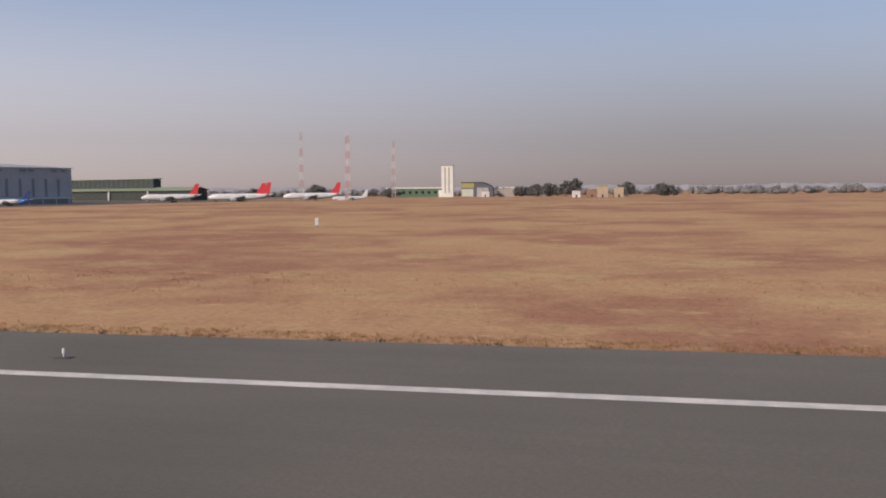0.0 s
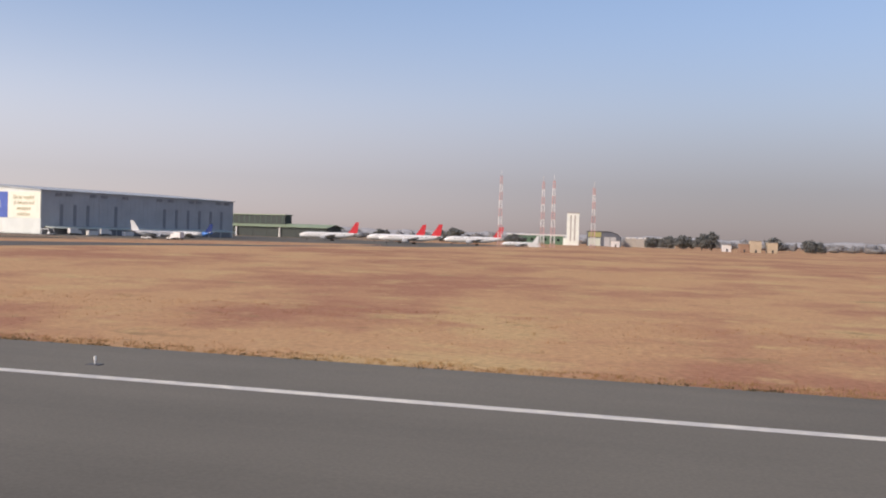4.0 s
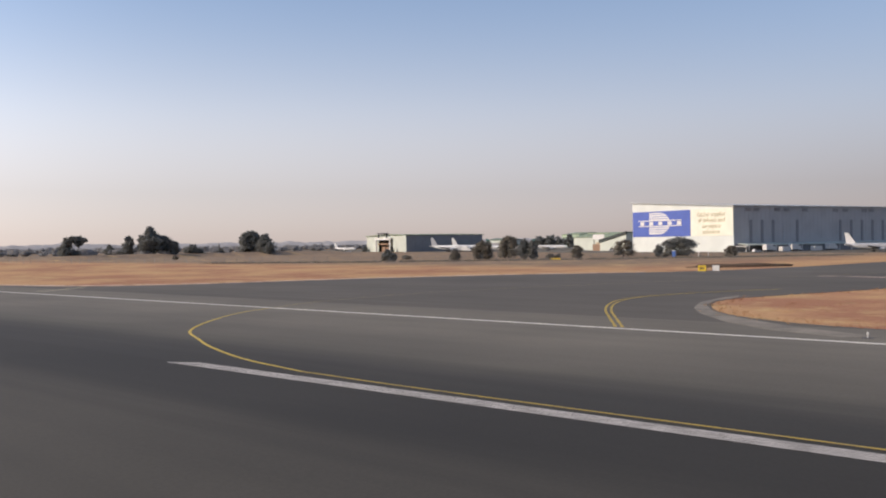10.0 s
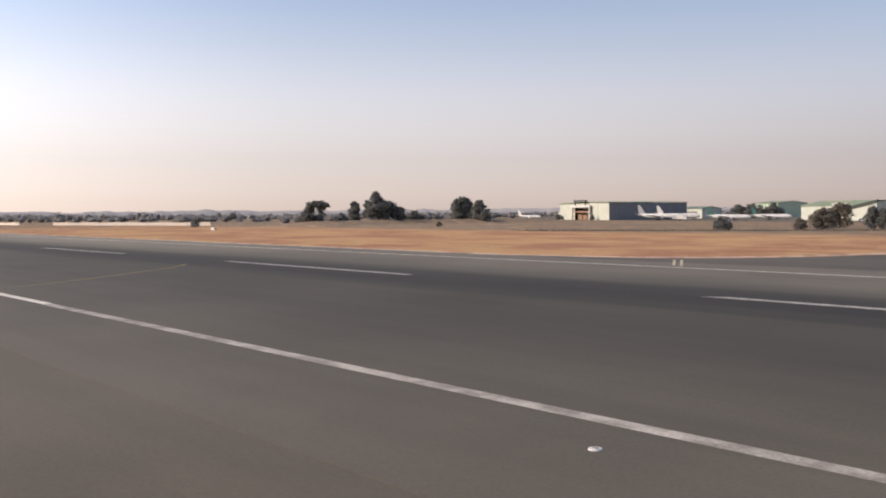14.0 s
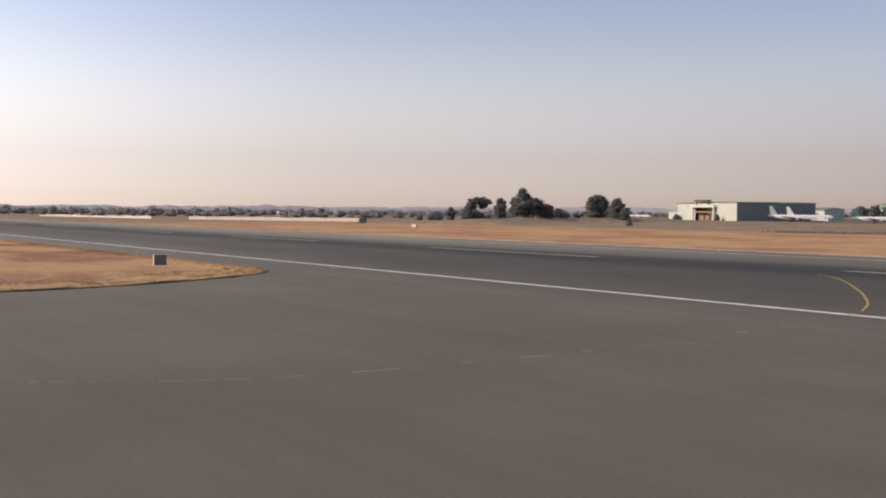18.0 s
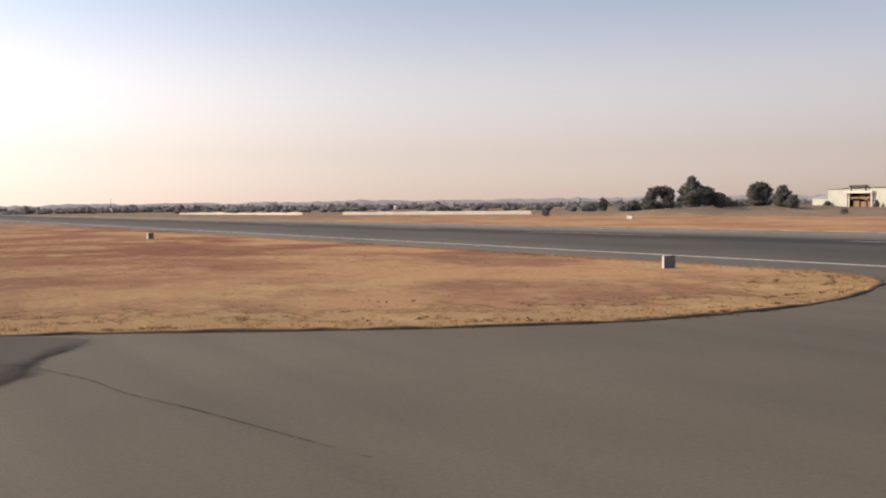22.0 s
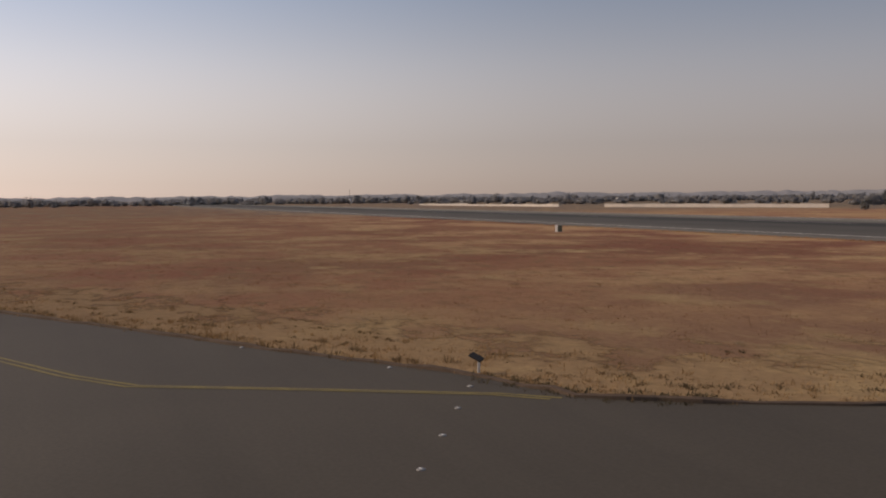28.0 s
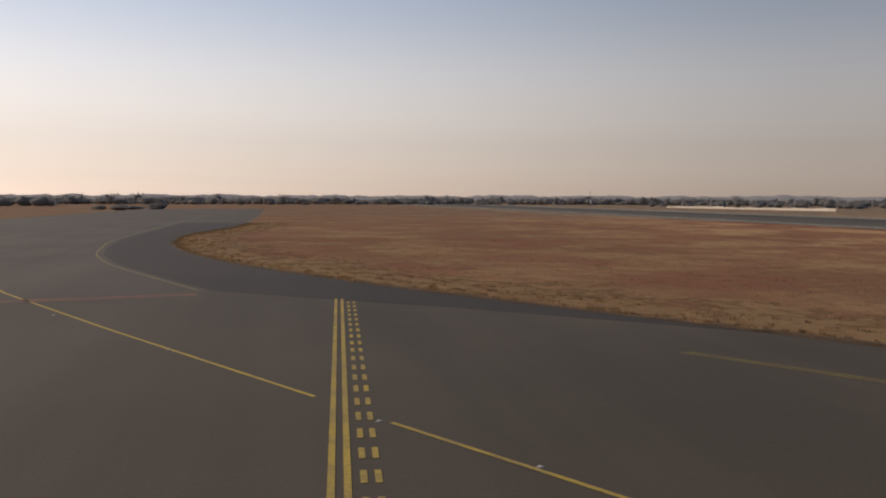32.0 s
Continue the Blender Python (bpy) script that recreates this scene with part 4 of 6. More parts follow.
for off in (0.0, 0.75):
    marking("short_line", [(-340.9 + off, 32.2 + 0.4 * off), (-343.6 + off, 36.2 + 0.4 * off), (-347.4 + off, 41.8 + 0.4 * off)], 0.3, M["pale_stroke"], "short faded pale stroke across the runway shoulder")
marking("turn_line_start", [(-376.4, -5.2), (-374.8, -6.3), (-372.2, -9.1), (-369.1, -13.4), (-365.9, -18.3), (-363.0, -23.4), (-361.3, -27.5)], 0.15, M["yellow_line"], "yellow curve leading off the runway")
marking("turn_line", [(-361.3, -27.5), (-360.9, -30.5), (-360.6, -36), (-360.4, -44), (-361.2, -54), (-363.4, -64.5), (-367.9, -71.7), (-371.8, -77.8), (-379, -88)], 0.15, M["yellow_ghost"], "faded yellow curve leading off the runway onto the exit taxiway", lift=0.005)
# taxiway edge and centre lines
for off in (0.0, 0.38):
    marking("taxiway_edge_line", [(-429.6, -114.9 - off), (-430.9, -116.2 - off), (-434.4, -121.9 - off), (-436.7, -125.9 - off), (-439.3, -127.7 - off), (-445.9, -131.0 - off), (-455.2, -136.7 - off)], 0.16, M["yellow_worn"], "faded double yellow taxiway edge line with a kink", curve=False)
ux, uy = -0.876, -0.481
marking("taxi_centreline", [(-446.0, -149.2), (-436, -143.7), (-424, -137.4), (-408, -129.5)], 0.16, M["yellow_line"], "yellow taxi centreline")
marking("pale_centreline", [(-449.5, -151.05), (-464.8, -159.4), (-482, -168.4), (-500, -176)], 0.15, M["yellow_fresh"], "yellow taxi centreline past the holding position", curve=False)
marking("corner_line", [(-482, -157.0), (-492, -161.0), (-506, -166.3), (-520, -170.0), (-534, -172.0), (-556, -174.0), (-610, -174.5), (-760, -175)], 0.15, M["yellow_faint"], "yellow line bending into the parallel taxiway")
marking("red_line", [(-479.6, -156.9), (-478.2, -162.2), (-476.5, -170)], 1.6, M["red_line"], "faded red stripe across the taxiway", curve=False)

hold = thing("holding_position_marking", (-440.3, -151.1, -0.474), math.degrees(math.atan2(2.25, -34.5)), "yellow runway holding position marking, two solid and two dashed lines", "marking", kind="structure")
hold_len = 35.6
for j in range(2):
    bm = bmesh.new()
    y = -0.34 * j
    bm.faces.new([bm.verts.new(p) for p in ((-12, y - 0.08, 0.02), (hold_len, y - 0.08, 0.02), (hold_len, y + 0.08, 0.02), (-12, y + 0.08, 0.02))])
    part("solid_line", bm, M["yellow_line"], hold)
bm = bmesh.new()
bm.faces.new([bm.verts.new(p) for p in ((-0.45, -0.075, 0.02), (0.45, -0.075, 0.02), (0.45, 0.075, 0.02), (-0.45, 0.075, 0.02))])
bar_mesh = mesh_of("painted_bar", bm, M["yellow_line"])
for j in range(2):
    for k in range(int((hold_len + 12) / 1.8)):
        ob = part("painted_bar", bar_mesh, None, hold)
        ob.location = (-11.4 + 1.8 * k, -0.68 - 0.31 * j, 0)

marking("dust_streak", [(-268, 117.5), (-261.0, 116.5), (-255.0, 114.3)], 1.5, M["dust"], "pink dust streak on the far taxiway", lift=0.012)
# pale dust along the far pavement edges
marking("dust_edge", [(-372, 38.5), (-440, 38.5), (-520, 38.5), (-620, 38.5), (-760, 38.5), (-980, 38.5)], 2.2, M["dust"], "pale dust along the pavement edge", lift=-0.012, step=8)
marking("dust_edge", [(-371.5, 38.8), (-354, 44.6), (-342, 57.4), (-333, 81.4), (-318, 107.6), (-302, 125.6)], 2.4, M["dust"], "pale dust along the pavement edge", lift=-0.012, step=3)

# ---- the large sign hangar ----
SIDE_TURN = -17.9  # the hangars stand square to one another


def on_land(x, y, lift=0.0):
    return (x, y, float(land(x, y)) + lift)


def big_hangar():
    ob = thing("sign_hangar", on_land(-411.9, 405.0), SIDE_TURN, "huge aircraft hangar with cream sign front and blue-grey side wall", "hangar")
    W_, D_ = 72.0, 135.0
    hc, hl = 22.4, 26.6
    t = 0.5
    part("front_wall", prismed([(-W_, 0, 0), (0, 0, 0), (0, 0, hc), (-W_, 0, hl)], (0, t, 0)), M["front_sheet"], ob, "pale front wall")
    part("text_panel", boxed((-28.2, -0.2, 8.2), (-0.1, -0.02, 21.7)), M["ivory_panel"], ob, "ivory panel behind the lettering")
    part("back_wall", prismed([(-W_, D_ - t, 0), (0, D_ - t, 0), (0, D_ - t, hc), (-W_, D_ - t, hl)], (0, t, 0)), M["grey_clad"], ob)
    part("far_side_wall", boxed((-W_, t, 0), (-W_ + t, D_ - t, hl)), M["grey_clad"], ob)
    side = part("side_wall", boxed((-t, t, 0), (0, D_ - t, hc)), M["grey_clad"], ob, "blue-grey sheeted side wall")
    roof = part("roof", prismed([(-W_ - 0.8, -0.8, hl + 0.12), (0.8, -0.8, hc + 0.02), (0.8, -0.8, hc + 0.5), (-W_ - 0.8, -0.8, hl + 0.6)], (0, D_ + 1.6, 0)), M["roof_grey"], ob, "pale sloping sheet roof")
    # cladding ribs, louvres and tall dark strips on the side
    for k in range(44):
        y = 1.5 + k * 3.02
        part("cladding_rib", boxed((0.0, y - 0.12, 1.0), (0.05, y + 0.12, hc - 0.6)), M["grey_clad"], side)
    for y in (12, 20, 28, 36, 46, 80, 89, 98, 107, 116, 125):
        part("tall_strip", boxed((0.02, y - 0.9, 4.6), (0.22, y + 0.9, 15.8)), M["grey_clad"] if y == 36 else M["dark_clad"], side, "tall dark vertical strip")
    for y in (10, 16, 31, 38, 52, 76, 84, 100, 106, 122, 129):
        bm = bmesh.new()
        for j in range(4):
            box(bm, (0.05, y - 2.0, hc - 2.3 + 0.42 * j), (0.35, y + 2.0, hc - 2.05 + 0.42 * j))
        part("louvre", bm, M["dark_clad"], side, "dark roof-level louvre")
    part("lean_to_roof", prismed([(0.05, 2, 4.0), (7.0, 2, 3.2), (7.0, 2, 3.55), (0.05, 2, 4.4)], (0, D_ - 6, 0)), M["pale_clad"], ob, "pale green lean-to roof along the side")
    # dark sheet in place of the shaded openings under the roof
    part("lean_to_wall", boxed((5.8, 16, 0), (6.1, D_ - 8, 3.2)), M["dark_clad"], ob, "dark wall painting in the shade beneath the lean-to")
    for k in range(14):
        y = 3 + k * 9.6
        part("lean_to_post", boxed((6.5, y, 0), (6.8, y + 0.3, 3.3)), M["white_paint"], ob)
    # sign
    part("blue_panel", boxed((-71.6, -0.22, 8.2), (-28.4, -0.02, 21.7)), M["blue_sign"], ob, "blue sign panel")
    bm = bmesh.new()
    pts = [(-58.5, -0.3, 9.4)] + [(-51.0 + 8.0 * math.sin(a), -0.3, 15.2 - 5.8 * math.cos(a)) for a in (math.pi * k / 20 for k in range(21))] + [(-58.5, -0.3, 21.0)]
    prism(bm, pts, (0, 0.1, 0))
    emblem = part("round_emblem", bm, M["white_paint"], ob, "white rounded emblem with fine blue stripes")
    for z in (10.6, 11.8, 13.0, 17.6, 18.8, 20.0):
        part("blue_stripe", boxed((-58.3, -0.36, z), (-44.2, -0.31, z + 0.28)), M["blue_sign"], emblem)
    part("blue_band", boxed((-66.5, -0.42, 13.9), (-34.6, -0.37, 16.7)), M["blue_sign"], emblem)
    for z in (13.6, 16.5):
        part("white_rule", boxed((-66.8, -0.47, z), (-34.3, -0.33, z + 0.45)), M["white_paint"], emblem)
    for k in range(5):
        x = -65.2 + k * 6.9
        part("white_bar", boxed((x, -0.48, 14.3), (x + 3.0, -0.43, 16.2)), M["white_paint"], emblem)
    for k, words in enumerate(("Global supplier", "of defence and", "aerospace", "solutions")):
        cu = bpy.data.curves.new("sign_text", "FONT")
        cu.body, cu.size, cu.align_x, cu.extrude = words, 3.05, "CENTER", 0.03
        tx = new("sign_text", cu)
        tx.parent = ob
        tx.matrix_basis = pose(-14.2, -0.24, 18.0 - 2.9 * k, 90, 0, 0)
        cu.materials.append(M["gold_text"])
        tagged(tx, "ochre sign lettering: " + words)
    # doorway annex at the front corner
    part("door_canopy", boxed((2.0, -1.5, 2.7), (9, 1.5, 3.0)), M["white_paint"], ob)
    for x in (2.4, 8.4):
        part("canopy_post", boxed((x, -1.3, 0), (x + 0.25, -1.05, 2.7)), M["white_paint"], ob)


M["gold_text"] = mat("ochre_letter_paint", (0.40, 0.34, 0.16), 0.6)
big_hangar()

# ---- low hangar with a dark clerestory behind it ----
# walls and doors blackened to paint the shade below the roof
ob = shed("clerestory_hangar", on_land(-432.3, 708.7), SIDE_TURN, 150, 18, 8.2, 2.4, M["black_clad"], M["green_roof"], "long low hangar with faded green roof and dark clerestory", (120, 6.5), M["black_clad"], overhang=2.0)
part("clerestory", boxed((-100, -3, 9.6), (26, 5, 17.8)), M["black_clad"], ob, "dark raised clerestory")
part("clerestory_roof", boxed((-101, -4, 17.8), (27, 6, 18.4)), M["green_roof"], ob)
for k in range(21):
    part("glazing_bar", boxed((-99 + 6.1 * k, -3.12, 11.2), (-98.7 + 6.1 * k, -2.98, 17.4)), M["green_clad"], ob)
for x in (-22, 26):
    part("white_column", boxed((x, -10.3, 0), (x + 1.2, -9.3, 7.8)), M["white_paint"], ob)

# ---- the distant dark hangar with a pale gable side ----
ob = thing("dark_hangar", on_land(-707.1, 480.6), SIDE_TURN, "long dark grey hangar with pale end wall and gantry doorway", "hangar")
part("dark_wall", boxed((-0.4, 0.4, 0), (0, 69, 12.6)), M["dark_clad"], ob, "dark grey side wall")
for k in range(22):
    part("cladding_rib", boxed((0.0, 2 + 3.05 * k, 0.4), (0.12, 2.25 + 3.05 * k, 12.3)), M["dark_clad"], ob)
HW = 69.0
part("pale_wall", boxed((-23, 0, 0), (0, 0.4, 12.6)), M["pale_clad"], ob, "pale sheeted end wall")
part("pale_wall", boxed((-HW, 0, 0), (-47, 0.4, 12.2)), M["pale_clad"], ob, "pale sheeted end wall")
part("lintel_wall", boxed((-47, 0, 10.6), (-23, 0.4, 12.8)), M["pale_clad"], ob)
for k in range(7):
    part("wall_rib", boxed((-21.5 + 3.1 * k, -0.1, 0.3), (-21.2 + 3.1 * k, 0.0, 12.2)), M["pale_clad"], ob)
    part("wall_rib", boxed((-67.6 + 3.1 * k, -0.1, 0.3), (-67.3 + 3.1 * k, 0.0, 11.9)), M["pale_clad"], ob)
# wall added so the inside of the doorway isn't black
part("inner_wall", boxed((-HW + 1, 9, 0), (-1, 9.4, 12)), M["sand_wall"], ob, "added sand-coloured wall behind the doorway")
part("back_wall", boxed((-HW, 68.6, 0), (-0.4, 69, 12.4)), M["dark_clad"], ob)
part("far_wall", boxed((-HW, 0.4, 0), (-HW + 0.4, 68.6, 12.2)), M["pale_clad"], ob)
part("roof", prismed([(-HW - 1, -0.8, 12.3), (-HW / 2, -0.8, 13.3), (0.8, -0.8, 12.7), (0.8, -0.8, 13.1), (-HW / 2, -0.8, 13.9), (-HW - 1, -0.8, 12.7)], (0, 70.6, 0)), M["green_roof"], ob, "faded green sheet roof")
for x in (-47.6, -23.4):
    part("gantry_post", boxed((x, -2.5, 0), (x + 1.0, -1.5, 11.4)), M["white_paint"], ob)
part("gantry_beam", boxed((-49, -2.6, 9.4), (-22, -1.4, 11.0)), M["white_paint"], ob)
part("crane_rail", boxed((-44, -3.0, 14.0), (-27, -1.2, 14.9)), M["dark_metal"], ob, "dark crane rail above the doorway")
for x in (-43, -29):
    part("rail_bracket", boxed((x, -2.4, 11.0), (x + 0.6, -1.6, 14.0)), M["dark_metal"], ob)
part("red_beam", boxed((-46.5, -1.0, 5.6), (-24, 0.2, 6.7)), M["brick"], ob, "reddish beam across the doorway")
for x, w, z in ((-46, 6.5, 4.6), (-38, 5.0, 3.6), (-31.5, 6.5, 5.0)):
    part("store_bay", boxed((x, 2.0, 0.1), (x + w, 4.5, z), 0.05), M["brick"], ob, "reddish brick bay inside the doorway")

# ---- other sheds along the apron ----
shed("green_roof_shed", on_land(-548, 528.5), SIDE_TURN, 62, 34, 9.0, 3.0, M["pale_clad"], M["green_roof"], "pale shed with green gable roof beside a sign frame", (15, 5.5), M["sand_wall"])
ob = shed("green_roof_shed", on_land(-713, 735), SIDE_TURN, 27, 34, 12.6, 1.8, M["mint_clad"], M["green_roof"], "pale green ribbed shed behind parked aircraft", (9, 6), M["dark_clad"])
for k in range(8):
    part("wall_rib", boxed((-12.7 + 3.55 * k, -17.14, 0.3), (-12.0 + 3.55 * k, -17.0, 12.4)), M["green_roof"], ob)
shed("green_roof_shed", on_land(-723, 622), SIDE_TURN, 27, 20, 8.0, 1.6, M["pale_clad"], M["olive_roof"], "small pale shed with dull olive roof", (14, 6), M["dark_clad"])
shed("pale_shed", on_land(-800, 560), SIDE_TURN, 40, 22, 6.0, 2.0, M["pale_clad"], M["roof_grey"], "small pale shed beyond the apron", (10, 4), M["dark_clad"])
ob = thing("sloping_hall", on_land(-527.8, 483.6), SIDE_TURN, "pale hall with a dark sloping eave beside the sign hangar", "building")
part("front_wall", prismed([(-12.5, 0, 0), (12.5, 0, 0), (12.5, 0, 10.0), (-12.5, 0, 5.0)], (0, 0.4, 0)), M["pale_clad"], ob)
part("dark_eave", prismed([(-13.2, -0.5, 5.1), (13, -0.5, 10.4), (13, -0.5, 12.2), (-13.2, -0.5, 7.2)], (0, 1.0, 0)), M["black_clad"], ob, "dark sloping eave board")
part("roof", prismed([(-13.2, 0.55, 6.6), (13, 0.55, 11.6), (13, 0.55, 12.0), (-13.2, 0.55, 7.0)], (0, 6.7, 0)), M["green_roof"], ob)
part("side_wall", boxed((-12.5, 0.4, 0), (-12.1, 7, 6.4)), M["pale_clad"], ob)
part("end_wall", boxed((12.1, 0.4, 0), (12.5, 7, 11.2)), M["pale_clad"], ob)
part("back_wall", prismed([(-12.5, 7, 0), (12.5, 7, 0), (12.5, 7, 11.2), (-12.5, 7, 6.4)], (0, 0.2, 0)), M["pale_clad"], ob)
ob = thing("roadside_billboard", on_land(-542.3, 490.2), -8, "white board on a dark steel frame above a brick base", "billboard")
for x in (-4, 4):
    part("frame_post", boxed((x - 0.2, -0.2, 0), (x + 0.2, 0.2, 11.0)), M["dark_metal"], ob)
part("board", boxed((-4.8, -0.35, 7.4), (4.8, -0.2, 10.6)), M["white_paint"], ob, "blank white board")
part("cap_beam", boxed((-9, -0.5, 11.0), (9, 0.5, 11.6)), M["green_roof"], ob)
part("brick_base", boxed((-5, -0.3, 0), (5, 2.2, 4.2), 0.05), M["brick"], ob, "reddish brick base")

# ---- white tower and the buildings round it ----
ob = thing("white_tower_block", on_land(-190.0, 838), 8, "tall cream-white concrete tower block with vertical recesses", "building")
part("tower_shaft", boxed((-5.4, -4.5, 0), (5.4, 4.5, 28.8), 0.15), M["cream_wall"], ob)
for x in (-2.6, 1.0):
    part("vertical_recess", boxed((x, -4.62, 4), (x + 1.1, -4.48, 27.2)), M["concrete"], ob)
part("roof_slab", boxed((-5.7, -4.8, 28.8), (5.7, 4.8, 29.4)), M["concrete"], ob)
part("stair_wing", boxed((-8.4, -3, 0), (-5.4, 3, 6.5)), M["cream_wall"], ob)
ob = thing("barn_hangar", on_land(-163, 842), 8, "dark slate hangar with pitched roof and olive front panel", "hangar")
part("body", prismed([(15, -12, 0), (15, -12, 7.6), (11.5, -12, 10.8), (5.5, -12, 13.0), (-14, -12, 13.0), (-14, -12, 0)], (0, 26, 0)), M["slate_clad"], ob)
part("olive_front", boxed((-13.8, -12.4, 8.2), (-2.5, -12.05, 12.6)), M["olive_pale"], ob, "faded olive front panel")
part("pale_panel", boxed((-13.8, -12.4, 0.4), (-3.0, -12.05, 7.2)), M["pale_clad"], ob, "pale greenish lower panel")
for x in (0.2, 5.6):
    part("door_leaf", boxed((x, -12.4, 0.1), (x + 5.0, -12.1, 8.4)), M["grey_clad"], ob, "blue-grey sliding door leaf")
part("roof_ridge", prismed([(15.6, -12.8, 7.6), (11.8, -12.8, 11.2), (5.6, -12.8, 13.4), (-14.6, -12.8, 13.4), (-14.6, -12.8, 13.0), (5.5, -12.8, 13.0), (11.5, -12.8, 10.8), (15.2, -12.8, 7.4)], (0, 27.6, 0)), M["dark_metal"], ob)
ob = thing("long_green_building", on_land(-225, 852), 6, "long low green-walled building with white roof edge", "building")
part("walls", boxed((-26, -6, 0), (26, 6, 8.0)), M["green_clad"], ob)
part("roof_edge", boxed((-27, -7, 8.0), (27, 7, 9.2)), M["white_paint"], ob, "white roof edge")
for k in range(8):
    part("window", boxed((-23 + 6 * k, -6.12, 3.2), (-20.5 + 6 * k, -5.98, 5.6)), M["dark_glass"], ob)
ob = thing("flat_roof_building", on_land(-122, 850), 3, "low building with broken white roof edge behind trees", "building")
part("walls", boxed((-22, -6, 0), (22, 6, 7.6)), M["concrete"], ob)
for k in range(8):
    part("roof_panel", boxed((-21.5 + 5.4 * k, -6.6, 7.6), (-17.6 + 5.4 * k, 6.6, 8.7)), M["white_paint"], ob)
for x, y, w, d, h, m, lab in ((-1215, 404, 4, 4, 4.2, "white_paint", "tiny white hut before distant trees"), (-1210, 473, 3.5, 3.5, 4, "white_paint", "tiny white hut before distant trees"), (-150, 812, 7, 5, 5, "white_paint", "small white hut on the airfield"), (-62, 720, 6, 5, 5, "white_paint", "small white hut among trees"), (-50, 716, 7, 6, 6.2, "brick", "brown brick square airfield hut"), (-42, 716, 8, 6, 8.6, "sand_wall", "sand-coloured square plastered building"), (-30, 720, 7, 6, 7.6, "sand_wall", "sand-coloured square plastered building")):
    ob = thing("airfield_hut", on_land(x, y), 10, lab, "building")
    part("walls", boxed((-w / 2, -d / 2, 0), (w / 2, d / 2, h), 0.05), M[m], ob)
    part("roof_slab", boxed((-w / 2 - 0.3, -d / 2 - 0.3, h), (w / 2 + 0.3, d / 2 + 0.3, h + 0.35)), M["concrete"], ob)
    part("door", boxed((-0.6, -d / 2 - 0.08, 0), (0.6, -d / 2 + 0.02, 2.2)), M["dark_metal"], ob)

for x, y, h in ((-185.3, 467, 37.5), (-166, 484.8, 36.0), (-157.5, 463, 35.2), (-139.4, 484.4, 33.2)):
    lattice_mast(on_land(x, y), h, 2.1)

# ---- parked aircraft ----
W, RD, GY = M["jet_white"], M["jet_red"], M["jet_grey"]
for x, y, a in ((-315.7, 561, 194), (-253, 535, 194), (-274, 574, 195), (-225, 585, 193)):
    airliner("parked_airliner", on_land(x, y), a, 39, W, RD, GY, "white airliner with bright red tail parked on the apron", "bright red tail fin")
airliner("grey_airliner", on_land(-347, 408), 14, 27, GY, W, GY, "pale grey airliner parked beside the hangar wall", "pale grey tail fin")
airliner("blue_tail_airliner", on_land(-353, 450), 194, 26, W, M["jet_navy"], GY, "white airliner with blue rear fuselage and tail", "navy blue tail fin", M["jet_blue"])
airliner("grey_airliner", on_land(-668, 487.6), 18, 33, W, GY, GY, "white airliner parked before the dark hangar", "grey tail fin")
airliner("white_tail_airliner", on_land(-673, 516), 18, 32, W, W, GY, "airliner with white tail close to a dark hangar", "white tail fin")
airliner("teal_tail_airliner", on_land(-604, 470.5), 18, 28, W, M["jet_teal"], GY, "white airliner with dull teal tail on the apron", "dull teal tail fin")
airliner("teal_tail_airliner", on_land(-605, 524), 18, 27, W, M["jet_teal"], GY, "white airliner with dull teal tail parked among sheds", "dull teal tail fin")
airliner("white_jet", on_land(-843, 541), 12, 24, W, W, W, "white jet parked far out on the apron", "white tail fin")
airliner("white_airliner", on_land(-190, 560), 195, 23, W, W, GY, "white airliner seen behind a box truck", "white tail fin")


def truck(at, turn, label):
    ob = thing("box_truck", at, turn, label, "truck")
    part("cargo_box", boxed((-3.2, -1.2, 1.0), (1.6, 1.2, 3.6), 0.06), M["white_paint"], ob)
    part("cab", prismed([(1.7, -1.15, 0.7), (3.6, -1.15, 0.7), (3.6, -1.15, 1.7), (3.1, -1.15, 2.7), (1.7, -1.15, 2.7)], (0, 2.3, 0)), M["white_paint"], ob)
    part("windscreen", prismed([(3.64, -1.0, 1.75), (3.2, -1.0, 2.6), (3.16, -1.0, 2.6), (3.6, -1.0, 1.75)], (0, 2.0, 0)), M["dark_glass"], ob)
    part("chassis", boxed((-3.2, -0.9, 0.55), (3.4, 0.9, 0.95)), M["dark_metal"], ob)
    for x in (-2.0, 2.6):
        for y in (-1.0, 1.0):
            part("wheel", tubed((x, y - 0.15, 0.48), (x, y + 0.15, 0.48), 0.48, sides=16), M["tyre"], ob)
    return ob


